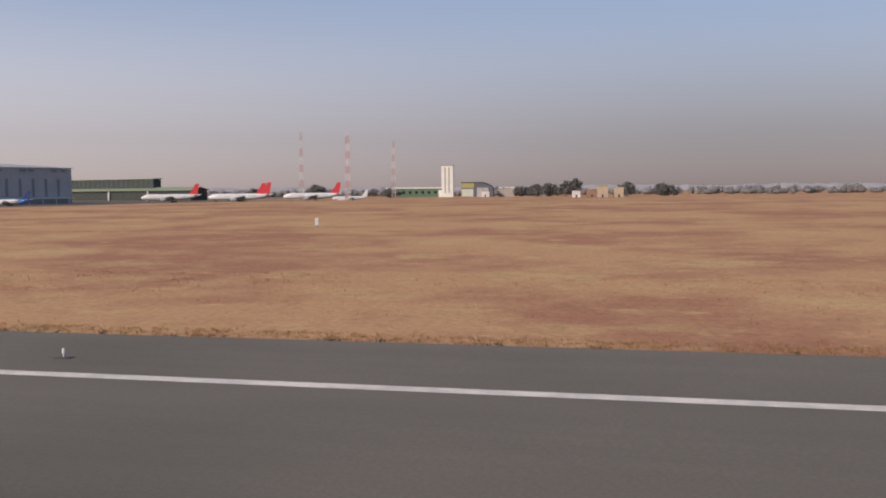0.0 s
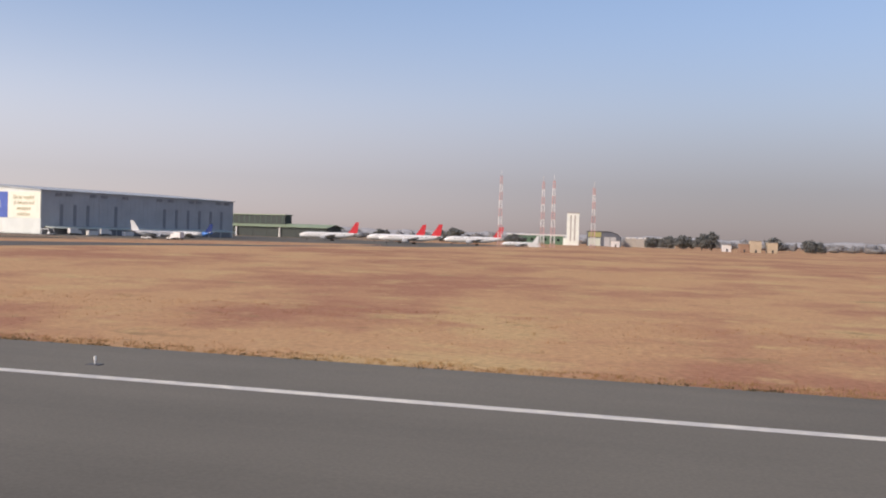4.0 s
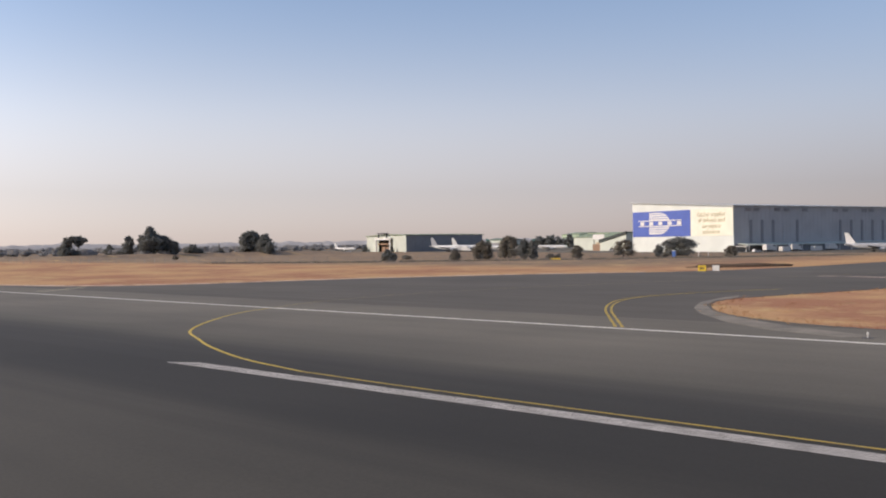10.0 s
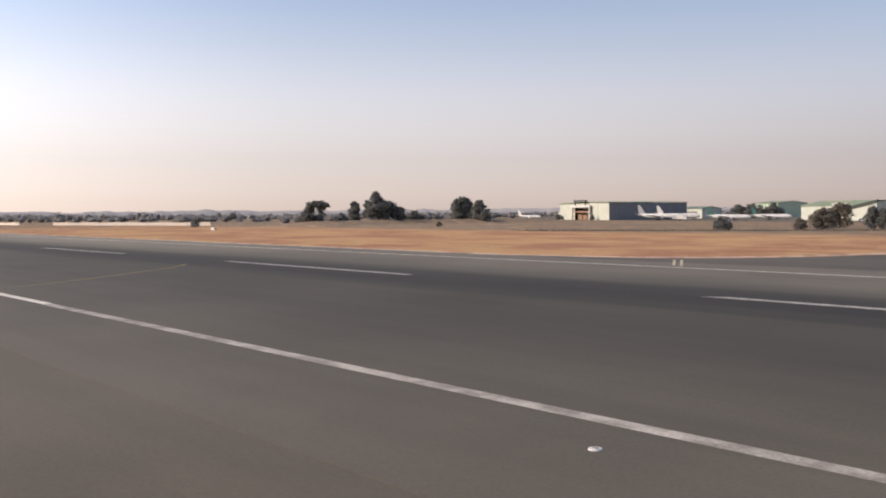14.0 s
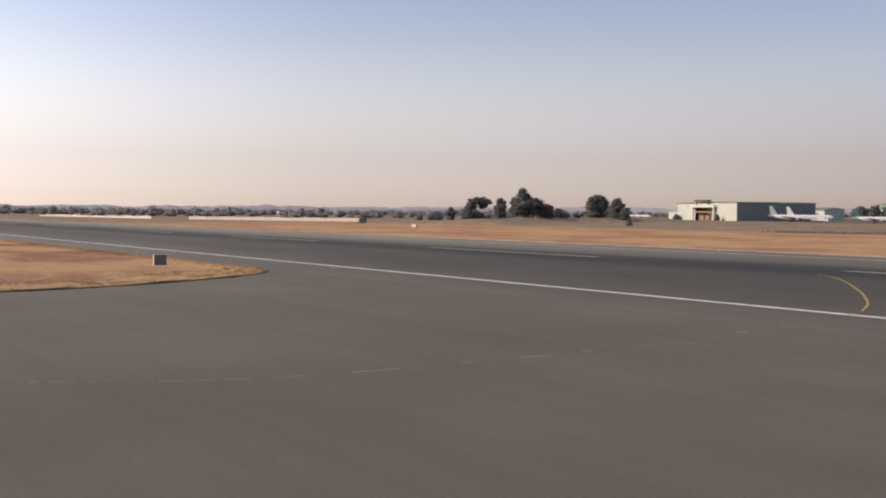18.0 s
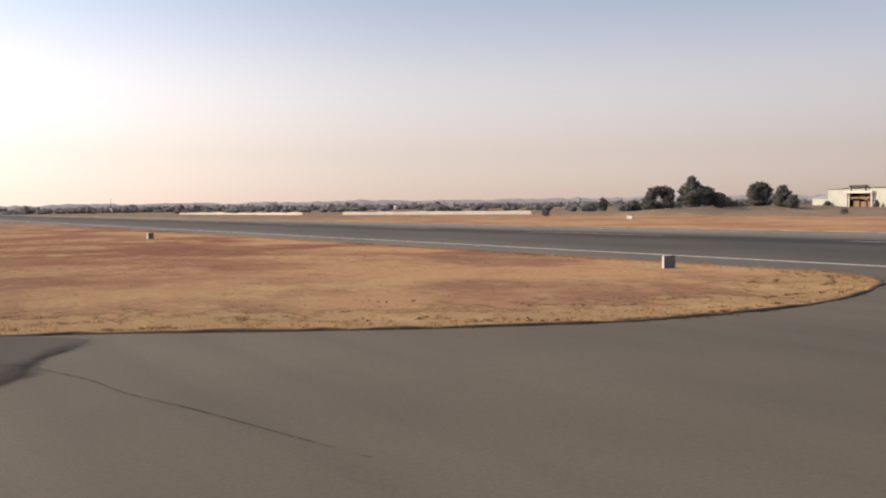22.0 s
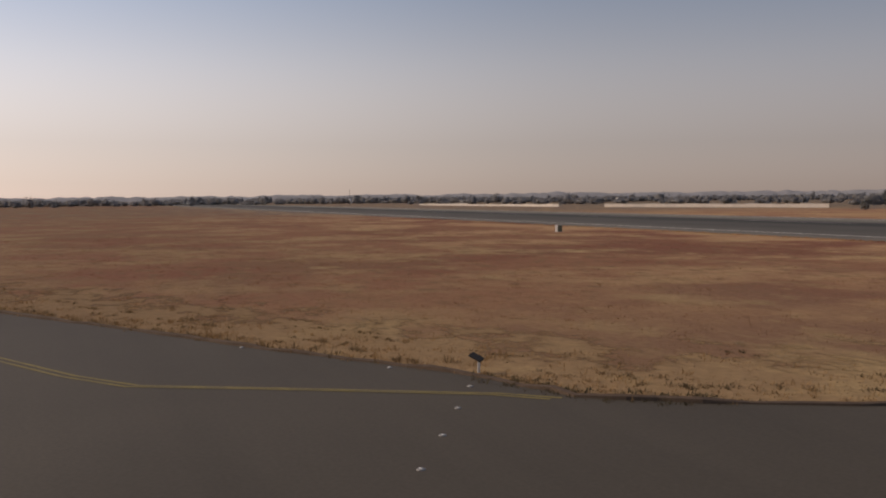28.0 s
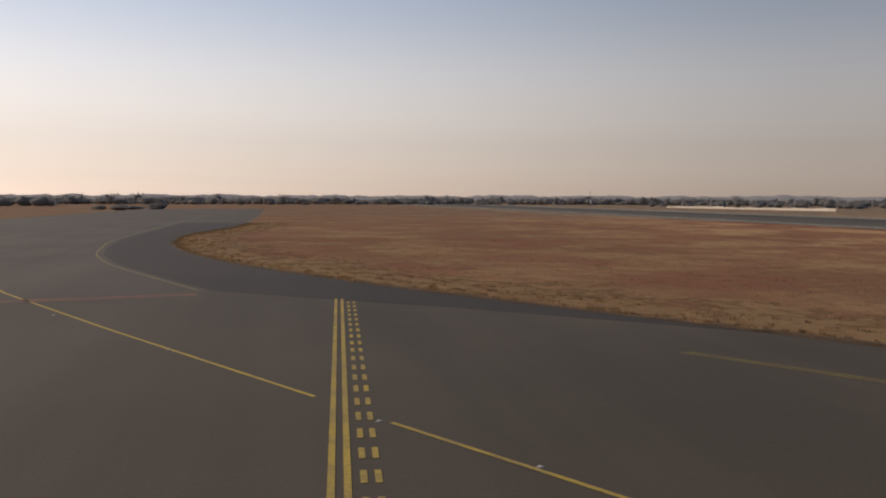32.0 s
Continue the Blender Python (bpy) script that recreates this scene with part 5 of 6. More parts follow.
truck(on_land(-171.4, 494), 10, "white box truck standing at the apron edge")
for x, y, a in ((-646, 476, 30), (-638, 470, 12)):
    truck(on_land(x, y), a, "white service truck beside parked aircraft")
truck(on_land(-318.5, 379), 160, "cream box truck standing near a blue-tailed airliner")
for x, y, a in ((-330, 372, 15), (-322, 380, 8), (-395, 392, 70), (-520, 470, 40), (-508, 462, 30), (-760, 470, 45)):
    ob = thing("service_car", on_land(x, y), a, "pale car parked by the apron buildings", "car", "cars by the apron")
    part("body", prismed([(-2.1, -0.85, 0.35), (2.1, -0.85, 0.35), (2.15, -0.85, 0.85), (1.1, -0.85, 1.0), (0.5, -0.85, 1.5), (-1.5, -0.85, 1.5), (-2.15, -0.85, 0.95)], (0, 1.7, 0)), M["white_paint"], ob)
    part("windows", prismed([(0.95, -0.87, 1.02), (0.45, -0.87, 1.42), (-1.4, -0.87, 1.42), (-1.75, -0.87, 1.02)], (0, 1.74, 0)), M["dark_glass"], ob)
    for wx in (-1.3, 1.3):
        for wy in (-0.8, 0.8):
            part("wheel", tubed((wx, wy - 0.1, 0.32), (wx, wy + 0.1, 0.32), 0.32, sides=14), M["tyre"], ob)

# ---- trees and bushes ----
SPIRE = [(0, 0, 0.35, 0.5, 0.46, 0.26), (-0.18, 0.1, 0.55, 0.36, 0.36, 0.18), (0.22, -0.1, 0.56, 0.36, 0.36, 0.17), (0, 0, 0.72, 0.24, 0.24, 0.14), (0.02, 0, 0.88, 0.17, 0.17, 0.10), (0.5, 0, 0.42, 0.26, 0.26, 0.2), (-0.45, 0, 0.38, 0.22, 0.24, 0.2)]
OVAL = [(0, 0, 0.38, 0.42, 0.4, 0.28), (-0.1, 0.1, 0.62, 0.36, 0.36, 0.22), (0.16, -0.05, 0.66, 0.32, 0.34, 0.2), (0.02, 0, 0.84, 0.22, 0.22, 0.13)]
PAIR = [(-0.22, 0, 0.45, 0.34, 0.34, 0.34), (-0.18, 0, 0.74, 0.28, 0.3, 0.22), (0.34, 0, 0.42, 0.22, 0.26, 0.28), (0.3, 0, 0.66, 0.15, 0.2, 0.22), (0.52, 0, 0.26, 0.16, 0.2, 0.18), (-0.02, 0.1, 0.25, 0.3, 0.3, 0.18)]


def put_tree(x, y, h, w, shape, seed, label, leaf="leaf", yaw=47, n=5200, size=0.42, lean=(0, 0), trunks=1):
    ob = tree("tree", on_land(x, y), h, w, shape, seed, label, M[leaf], lean, n, size, trunks=trunks)
    ob.matrix_basis = pose(*on_land(x, y), 0, 0, yaw)
    return ob


# low grassy bank, and the trees that stand along it
BANK = smooth_line([(-596, 150), (-622, 172), (-645, 198), (-672, 246), (-686, 290), (-700, 340), (-716, 400), (-730, 450)], 6.0)


def bank_rise(x, y):
    d = np.linalg.norm(BANK - np.array([x, y]), axis=1)
    k = int(np.argmin(d))
    ends = min(1.0, k / 7.0, (len(BANK) - 1 - k) / 7.0)
    return 2.1 * ends * max(0.0, 1 - (d[k] / 24.0) ** 2) ** 1.5


def bank_tree(x, y, top, w, *rest, **more):
    """A tree on the bank whose tip stands at height top."""
    up = bank_rise(x, y)
    ob = put_tree(x, y, top - float(land(x, y)) - up, w, *rest, **more)
    ob.matrix_basis = pose(x, y, float(land(x, y)) + up - 0.1, 0, 0, more.get("yaw", 55))


UMBRELLA = [(0.36, 0, 0.78, 0.16, 0.22, 0.12), (0.20, 0, 0.85, 0.19, 0.24, 0.13), (0.02, 0, 0.84, 0.20, 0.24, 0.15), (-0.14, 0, 0.72, 0.20, 0.24, 0.17), (-0.26, 0, 0.54, 0.18, 0.22, 0.17), (-0.32, 0, 0.34, 0.19, 0.22, 0.17), (-0.34, 0, 0.17, 0.20, 0.24, 0.16), (-0.10, 0, 0.17, 0.20, 0.22, 0.14), (0.13, 0, 0.13, 0.15, 0.2, 0.12), (0.22, 0, 0.62, 0.16, 0.16, 0.13)]
CLUSTER = [(-0.10, 0, 0.84, 0.11, 0.12, 0.10), (-0.10, 0, 0.92, 0.08, 0.09, 0.09), (-0.08, 0, 0.72, 0.17, 0.2, 0.12), (-0.22, 0, 0.54, 0.17, 0.22, 0.15), (0.14, 0, 0.58, 0.18, 0.22, 0.11), (0.32, 0.05, 0.46, 0.18, 0.22, 0.14), (-0.06, -0.1, 0.44, 0.30, 0.28, 0.2), (-0.24, 0, 0.24, 0.18, 0.24, 0.2), (0.12, 0, 0.22, 0.28, 0.28, 0.2), (0.40, 0, 0.22, 0.15, 0.2, 0.19)]
EGG = [(0, 0, 0.20, 0.40, 0.38, 0.2), (-0.08, 0.05, 0.45, 0.40, 0.38, 0.24), (0.12, -0.05, 0.60, 0.34, 0.34, 0.22), (0.0, 0, 0.80, 0.27, 0.27, 0.17)]
DOME = [(-0.22, 0, 0.2, 0.30, 0.34, 0.2), (0.22, 0, 0.2, 0.30, 0.34, 0.2), (-0.24, 0, 0.5, 0.27, 0.32, 0.24), (0.18, 0, 0.55, 0.32, 0.34, 0.24), (0.06, 0, 0.82, 0.22, 0.26, 0.16), (-0.16, 0, 0.72, 0.2, 0.24, 0.17), (0.26, 0, 0.74, 0.18, 0.22, 0.15)]
MOUND = [(-0.25, 0, 0.35, 0.28, 0.3, 0.32), (0.0, 0, 0.5, 0.28, 0.32, 0.42), (0.26, 0, 0.32, 0.28, 0.3, 0.3)]

bank_tree(-641.5, 186, 10.9, 12.4, UMBRELLA, 1, "leaning umbrella-crowned tree, dark, with a gap under its crown", lean=(-0.25, 0), n=7500, size=0.4, yaw=60)
bank_tree(-676, 249, 16.6, 20.0, CLUSTER, 2, "tall dark tree with a narrow spire above broad shoulders", n=11000, size=0.42, yaw=55)
bank_tree(-684, 238.5, 12.0, 6.4, EGG, 3, "dark rounded tree beside a taller one", n=4500, size=0.38, yaw=55)
bank_tree(-668, 256.5, 8.6, 6.2, EGG, 4, "smaller dark tree in a row", n=4000, size=0.38, yaw=55)
bank_tree(-680.4, 276.7, 6.2, 11.0, MOUND, 5, "low spreading dark tree in a row", n=4000, size=0.38, yaw=55)
bank_tree(-705, 335, 14.8, 14.5, DOME, 6, "broad dark rounded tree with uneven crown", n=9000, size=0.42, yaw=55)
bank_tree(-690, 335, 12.6, 9.5, EGG, 7, "narrower dark tree grown against a broad one", n=6000, size=0.42, yaw=55)
bank_tree(-682, 333, 7.5, 8.0, EGG, 15, "low dark tree at the foot of larger ones", n=3000, size=0.38, yaw=55)
bank_tree(-730, 262, 5.6, 9.0, MOUND, 16, "low dark tree behind the grassy bank", n=2600, size=0.4, yaw=55)
bank_tree(-760, 268, 7.0, 6.0, EGG, 17, "smaller dark tree behind the grassy bank", n=2600, size=0.4, yaw=55)
CONE = [(0, 0, 0.22, 0.42, 0.42, 0.2), (0, 0, 0.45, 0.30, 0.30, 0.2), (0, 0, 0.66, 0.2, 0.2, 0.18), (0, 0, 0.85, 0.11, 0.11, 0.15)]
put_tree(-723.5, 481.8, 5.0, 4.4, CONE, 18, "small dark conifer in front of a pale wall", n=1800, size=0.3)
put_tree(-771.0, 498.0, 4.5, 5.5, EGG, 19, "dark rounded tree at a hangar corner", n=1800, size=0.35)
# trees along the perimeter fence
for x, y, h, w, shape, leaf, seed, n, label in (
    (-435, 192, 4.0, 5.6, CLUSTER, "leaf", 21, 4500, "dark uneven shrub-like tree near the fence"),
    (-418, 206, 3.4, 4.2, EGG, "leaf_dry", 22, 2600, "small tree near the fence, colour paled for haze"),
    (-419, 221.8, 6.6, 7.4, DOME, "leaf_dry", 23, 5600, "feathery-crowned tree near the fence, colour paled for haze"),
    (-423, 241, 8.5, 7.4, DOME, "leaf_dry", 24, 5200, "tall feathery-crowned tree near the fence, colour paled for haze"),
    (-408.3, 230.7, 7.2, 4.4, EGG, "leaf", 25, 3800, "slim dark tree near the fence"),
    (-405.2, 231.6, 6.8, 4.4, EGG, "leaf", 26, 3600, "slim dark tree near the fence"),
    (-400, 251, 4.6, 4.4, EGG, "leaf_dry", 27, 3000, "small rounded tree near the fence, colour paled for haze"),
    (-398, 279, 6.8, 9.0, DOME, "leaf_dry", 28, 1300, "nearly bare thin-leaved tree before the hangars"),
    (-380, 273, 4.4, 3.6, EGG, "leaf", 29, 3000, "narrow dark tree in front of a sign hangar"),
    (-384, 295, 7.4, 12.4, DOME, "leaf", 30, 9000, "dense dark tree in front of a sign hangar"),
    (-358, 284, 3.9, 4.6, DOME, "leaf_dry", 31, 1500, "thin tree before a cream wall, colour paled for haze"),
):
    put_tree(x, y, h, w, shape, seed, label, leaf, yaw=20, n=n, size=0.22)
for k, (x, y, h, w, leaf) in enumerate(((-644, 128, 4.4, 4.2, "leaf"), (-560, 190, 2.4, 2.6, "leaf_dry"), (-694, 304, 5.2, 5.2, "leaf"), (-448, 214, 1.8, 3.4, "leaf_dry"), (-392, 225, 2.0, 4, "leaf_dry"), (-372, 262, 1.6, 3.2, "leaf_dry"))):
    bush("bush", on_land(x, y), h, w, 40 + k, "rounded bush on dry grass, colour paled for haze" if leaf == "leaf_dry" else "dark rounded bush on dry grass", M[leaf])
for k, (x, y, h, w) in enumerate(((-706, 650, 11.5, 15), (-691, 652, 12.5, 14), (-678, 657, 13, 13), (-267, 700.8, 12.0, 17), (-345, 760, 9.5, 12), (-300, 790, 10, 13), (-105, 812, 11, 16), (-92, 806, 12, 14), (-78, 800, 14, 12), (-70, 806, 16, 11), (-118, 818, 10, 14), (-240, 820, 9, 14), (-25, 760, 12, 14), (5, 770, 11, 16))):
    put_tree(x, y, h, w, (OVAL, PAIR, SPIRE)[k % 3], 80 + k, "dark tree beyond the apron", n=2200, size=0.7, yaw=14)

# ---- signs, lights and small things beside the pavements ----
def marker_box(x, y, face, label, turn=90, w=0.66, d=0.12):
    """A low slab standing almost on the ground, its broad faces along the runway."""
    ob = thing("distance_marker", (x, y, -0.5), turn, label, "airfield sign", "runway marker boxes")
    part("concrete_pad", boxed((-w - 0.14, -d - 0.18, -0.05), (w + 0.14, d + 0.18, 0.035), 0.02), M["concrete"], ob)
    part("housing", boxed((-w, -d, 0.03), (w, d, 1.08), 0.02), M["white_paint"], ob, "white painted edge")
    for side, m in ((-1, face), (1, M["sign_back"])):
        part("face_panel", boxed((-w + 0.01, min(side * (d + 0.003), side * (d + 0.02)), 0.05), (w - 0.01, max(side * (d + 0.003), side * (d + 0.02)), 1.06)), m, ob)


marker_box(-228.9, 39.8, M["olive"], "low marker slab with olive face and white edge")
marker_box(-426.2, -42.9, M["sign_back"], "low marker slab, broad face greyed as in shade, white edge")
marker_box(-537.1, -53.5, M["olive"], "low marker block with dark face and white end", 110, 0.55, 0.25)


def yellow_sign(x, y, w, turn, label):
    ob = sign_box("guidance_sign", (x, y, -0.5), turn, w, 1.0, 0.3, M["yellow_sign"], M["dark_metal"], label, "taxiway guidance signs")
    for k in range(3):
        a = -w * 0.28 + k * w * 0.2
        part("black_bar", boxed((a, -0.19, 0.5), (a + w * 0.13, -0.172, 0.95)), M["dark_metal"], ob)


yellow_sign(-233.4, 95.1, 1.5, 12, "yellow taxiway guidance sign with dark bars")
yellow_sign(-291.5, 127.0, 1.4, 12, "yellow taxiway guidance sign with dark bars")
sign_box("guidance_sign", (-231.0, 95.9, -0.5), 12, 2.1, 1.0, 0.3, M["white_paint"], M["dark_metal"], "blank white back of a guidance sign", "taxiway guidance signs")
sign_box("guidance_sign", (-289.6, 128.4, -0.5), 12, 1.2, 1.0, 0.3, M["white_paint"], M["dark_metal"], "blank white back of a guidance sign", "taxiway guidance signs")
sign_box("guidance_sign", (-384, 215, -0.72), 14, 3.2, 0.5, 0.3, M["yellow_sign"], M["white_paint"], "long low yellow and white sign by the fence", "taxiway guidance signs")
sign_box("marker_post", on_land(-42.1, 113.7), 15, 0.42, 0.95, 0.4, M["white_paint"], M["white_paint"], "white marker cabinet standing in dry grass")
sign_box("marker_post", (-570.4, 98.3, -0.5), 10, 2.0, 0.8, 0.8, M["white_paint"], M["white_paint"], "small white equipment box on the grass")
ob = thing("taxiway_light", (-247.4, 103.7, -0.47), 0, "white taxiway light with a broad head on a thin stem", "light")
part("stem", tubed((0, 0, 0), (0, 0, 0.55), 0.035), M["white_paint"], ob)
part("lamp_head", tubed((0, 0, 0.55), (0, 0, 0.85), 0.14, 0.30, 14), M["white_paint"], ob)
part("base_plate", boxed((-0.3, -0.3, -0.02), (0.3, 0.3, 0.03), 0.01), M["concrete"], ob)
for x in (95, 38, -20.6, -66.75, -118, -176, -234.6, -412, -469):
    edge_light((x, 32.2, -0.474))
for x, y in ((-298.5, -32.1), (-355, -31.7), (-412, -31.2), (-469, -31.5), (-526, -31.8)):
    ob = thing("flush_edge_light", (x, y, -0.474), 0, "flush white oval runway edge light set into asphalt", "light", "flush runway edge lights")
    bm = bmesh.new()
    tube(bm, (0, 0, -0.02), (0, 0, 0.035), 0.20, 0.16, 20)
    part("rim", bm, M["white_paint"], ob)
    part("lens", boxed((-0.08, -0.05, 0.034), (0.08, 0.05, 0.06), 0.015), M["bare_metal"], ob)

ob = thing("leaning_edge_light", (-434.2, -115.4, -0.5), 30, "white stub post with a tilted dark plate in the grass", "light")
part("post", tubed((0, 0, 0), (0.03, 0, 0.42), 0.05, 0.045, 10), M["white_paint"], ob)
bm = boxed((-0.34, -0.13, 0.0), (0.16, 0.13, 0.07), 0.02)
bmesh.ops.rotate(bm, verts=bm.verts, cent=(0, 0, 0), matrix=Euler((0.3, 0.35, 0)).to_matrix())
bmesh.ops.translate(bm, verts=bm.verts, vec=(0, 0, 0.46))
part("dark_plate", bm, M["tar"], ob, "tilted dark plate")

for x, y in ((-429.7, -118.1), (-427.2, -119.6), (-424.8, -121.1), (-436.2, -117.8), (-442.7, -121.6), (-458.8, -156.2), (-446.2, -149.5), (-441.5, -146.5), (-432.2, -116.6), (-470.5, -163)):
    ob = thing("inset_light", (x, y, -0.474), 20, "small flush metal light set into the taxiway", "light", "flush taxiway lights")
    bm = bmesh.new()
    tube(bm, (0, 0, -0.02), (0, 0, 0.025), 0.12, 0.09, 16)
    part("rim", bm, M["bare_metal"], ob)
    part("lens", boxed((-0.05, -0.03, 0.024), (0.05, 0.03, 0.04), 0.006), M["white_paint"], ob)

# windsock near the runway's far end
ob = thing("windsock", on_land(-1076, 75.3), 20, "white windsock drooping from a thin pole", "windsock")
part("pole", tubed((0, 0, 0), (0, 0, 11.5), 0.16, 0.10), M["dark_metal"], ob)
bm = bmesh.new()
loft(bm, [[(c + r * math.cos(a), r * math.sin(a), z) for a in (2 * math.pi * k / 10 for k in range(10))] for c, z, r in ((0.3, 4.9, 0.85), (0.9, 3.8, 0.8), (1.5, 2.5, 0.65), (1.8, 1.2, 0.45))])
part("sock", bm, M["white_paint"], ob, smooth=True)

# things by the fence
ob = thing("blue_cubicle", on_land(-373, 271), 15, "upright blue plastic cubicle by the fence", "cubicle")
part("shell", boxed((-0.6, -0.6, 0.08), (0.6, 0.6, 2.1), 0.05), M["blue_thing"], ob)
part("skid", boxed((-0.65, -0.65, 0), (0.65, 0.65, 0.09)), M["dark_metal"], ob)
part("roof", prismed([(-0.65, -0.65, 2.1), (0.65, -0.65, 2.1), (0.4, -0.65, 2.3), (-0.4, -0.65, 2.3)], (0, 1.3, 0)), M["white_paint"], ob)
ob = thing("white_gate_frame", on_land(-362, 271), 15, "small white tubular gate frame", "gate")
for x in (-1.6, 1.6):
    part("gate_post", tubed((x, 0, 0), (x, 0, 1.9), 0.12), M["white_paint"], ob)
part("top_rail", tubed((-1.7, 0, 1.8), (1.7, 0, 1.8), 0.12), M["white_paint"], ob)

# vehicles and equipment along the foot of the sign hangar
HT = radians(SIDE_TURN)
for k, (lx, ly) in enumerate(((11, 12), (12, 22), (10.5, 31), (13, 44), (11, 58))):
    x, y = -411.9 + lx * math.cos(HT) - ly * math.sin(HT), 405.0 + lx * math.sin(HT) + ly * math.cos(HT)
    if k % 2 == 0:
        truck(on_land(x, y), 72, "white box truck parked along the hangar wall")
    else:
        ob = thing("equipment_container", on_land(x, y), 72, "low white equipment container along the hangar wall", "container")
        part("shell", boxed((-3, -1.2, 0.15), (3, 1.2, 2.5), 0.06), M["white_paint"], ob)
        for cx in (-2.9, 2.7):
            part("foot", boxed((cx, -1.1, 0), (cx + 0.2, 1.1, 0.2)), M["dark_metal"], ob)
ob = thing("soil_mound", (-232, 124, -0.62), 12, "low rough mound of reddish soil and dry grass", "mound")
bm = bmesh.new()
bmesh.ops.create_icosphere(bm, subdivisions=4, radius=1.0)
for v in bm.verts:
    q = 1 + 0.28 * noise.noise(v.co * 2.3) + 0.16 * noise.noise(v.co * 6.1 + Vector((3, 0, 1)))
    v.co = Vector((v.co.x * 3.6 * q, v.co.y * 2.2 * q, v.co.z * 1.05 * q))
part("heap", bm, M["red_soil"], ob, smooth=True)
ob = thing("soil_ridge", (-298, 157.5, -0.7), 48, "long low ridge of dark turned soil by the taxiway", "mound")
bm = bmesh.new()
bmesh.ops.create_icosphere(bm, subdivisions=3, radius=1.0)
for v in bm.verts:
    q = 1 + 0.3 * noise.noise(v.co * 3.1 + Vector((4, 1, 0)))
    v.co = Vector((v.co.x * 11 * q, v.co.y * 1.5 * q, v.co.z * 0.95 * q))
part("heap", bm, M["soil"], ob, smooth=True)

# ---- the white boundary wall ----
def wall_run(points, near, far):
    for (x0, y0), (x1, y1) in zip(points, points[1:]):
        n = max(1, round(math.hypot(x1 - x0, y1 - y0) / 6.0))
        ang = math.degrees(math.atan2(y1 - y0, x1 - x0))
        step = math.hypot(x1 - x0, y1 - y0) / n
        for k in range(n):
            f = (k + 0.5) / n
            z = float(land(x0, y0)) + 0.12 * math.sin(k * 1.7)
            o = part("wall_panel", wall_mesh, None, wall)
            o.matrix_basis = pose(x0 + (x1 - x0) * f, y0 + (y1 - y0) * f, z, 0, 0, ang) @ Matrix.Diagonal((step / 6.0, 1, near + (far - near) * f, 1))


wall = thing("boundary_wall", (0, 0, 0), 0, "long low whitewashed boundary wall of panels and piers", "wall", kind="structure")
bm = bmesh.new()
box(bm, (-2.97, -0.1, -0.3), (2.97, 0.1, 1.5))
box(bm, (-3.0, -0.13, -0.3), (-2.7, 0.13, 1.58))
box(bm, (-2.7, -0.12, 1.5), (3.0, 0.12, 1.56))
wall_mesh = mesh_of("wall_panel", bm, M["wall_white"])
wall_run([(-690.5, 158.7), (-742, 140), (-797, 121)], 1.05, 1.0)
wall_run([(-828, 113), (-930, 107), (-1000, 102)], 0.95, 0.6)

# ---- perimeter fence ----
fence = thing("wire_fence", (0, 0, 0), 0, "thin wire fence on slim posts across the grass", "fence")
FENCE = smooth_line([(-640, 122), (-560, 132), (-490, 146), (-438, 168), (-400, 198), (-368, 235), (-345, 270), (-325, 310)], 4.5)
post_mesh = mesh_of("post", tubed((0, 0, -0.2), (0, 0, 2.1), 0.05, 0.05, 6), M["fence_metal"])
for p in FENCE:
    o = part("post", post_mesh, None, fence)
    o.location = on_land(*p)
for z in (0.5, 0.95, 1.4, 1.85):
    bm = bmesh.new()
    for a, b in zip(FENCE, FENCE[1:]):
        tube(bm, on_land(*a, z), on_land(*b, z), 0.02, sides=3, caps=False)
    part("wire", bm, M["fence_metal"], fence)

# the grassy bank itself
bt = np.gradient(BANK, axis=0)
bt /= np.linalg.norm(bt, axis=1)[:, None]
bv = []
for k, (p, d) in enumerate(zip(BANK, bt)):
    for off in np.linspace(-26, 26, 13):
        x, y = p[0] - d[1] * off, p[1] + d[0] * off
        bv.append((x, y, float(land(x, y)) - 0.12 + bank_rise(x, y) + 0.12 * math.sin(k * 0.8 + off * 0.2)))
bf = [(13 * i + j, 13 * i + j + 1, 13 * i + j + 14, 13 * i + j + 13) for i in range(len(BANK) - 1) for j in range(12)]
tagged(new("earth_bank", raw_mesh("earth_bank", bv, bf, M["grass"], True)), "low grassy earth bank under the trees", "ground", kind="structure")

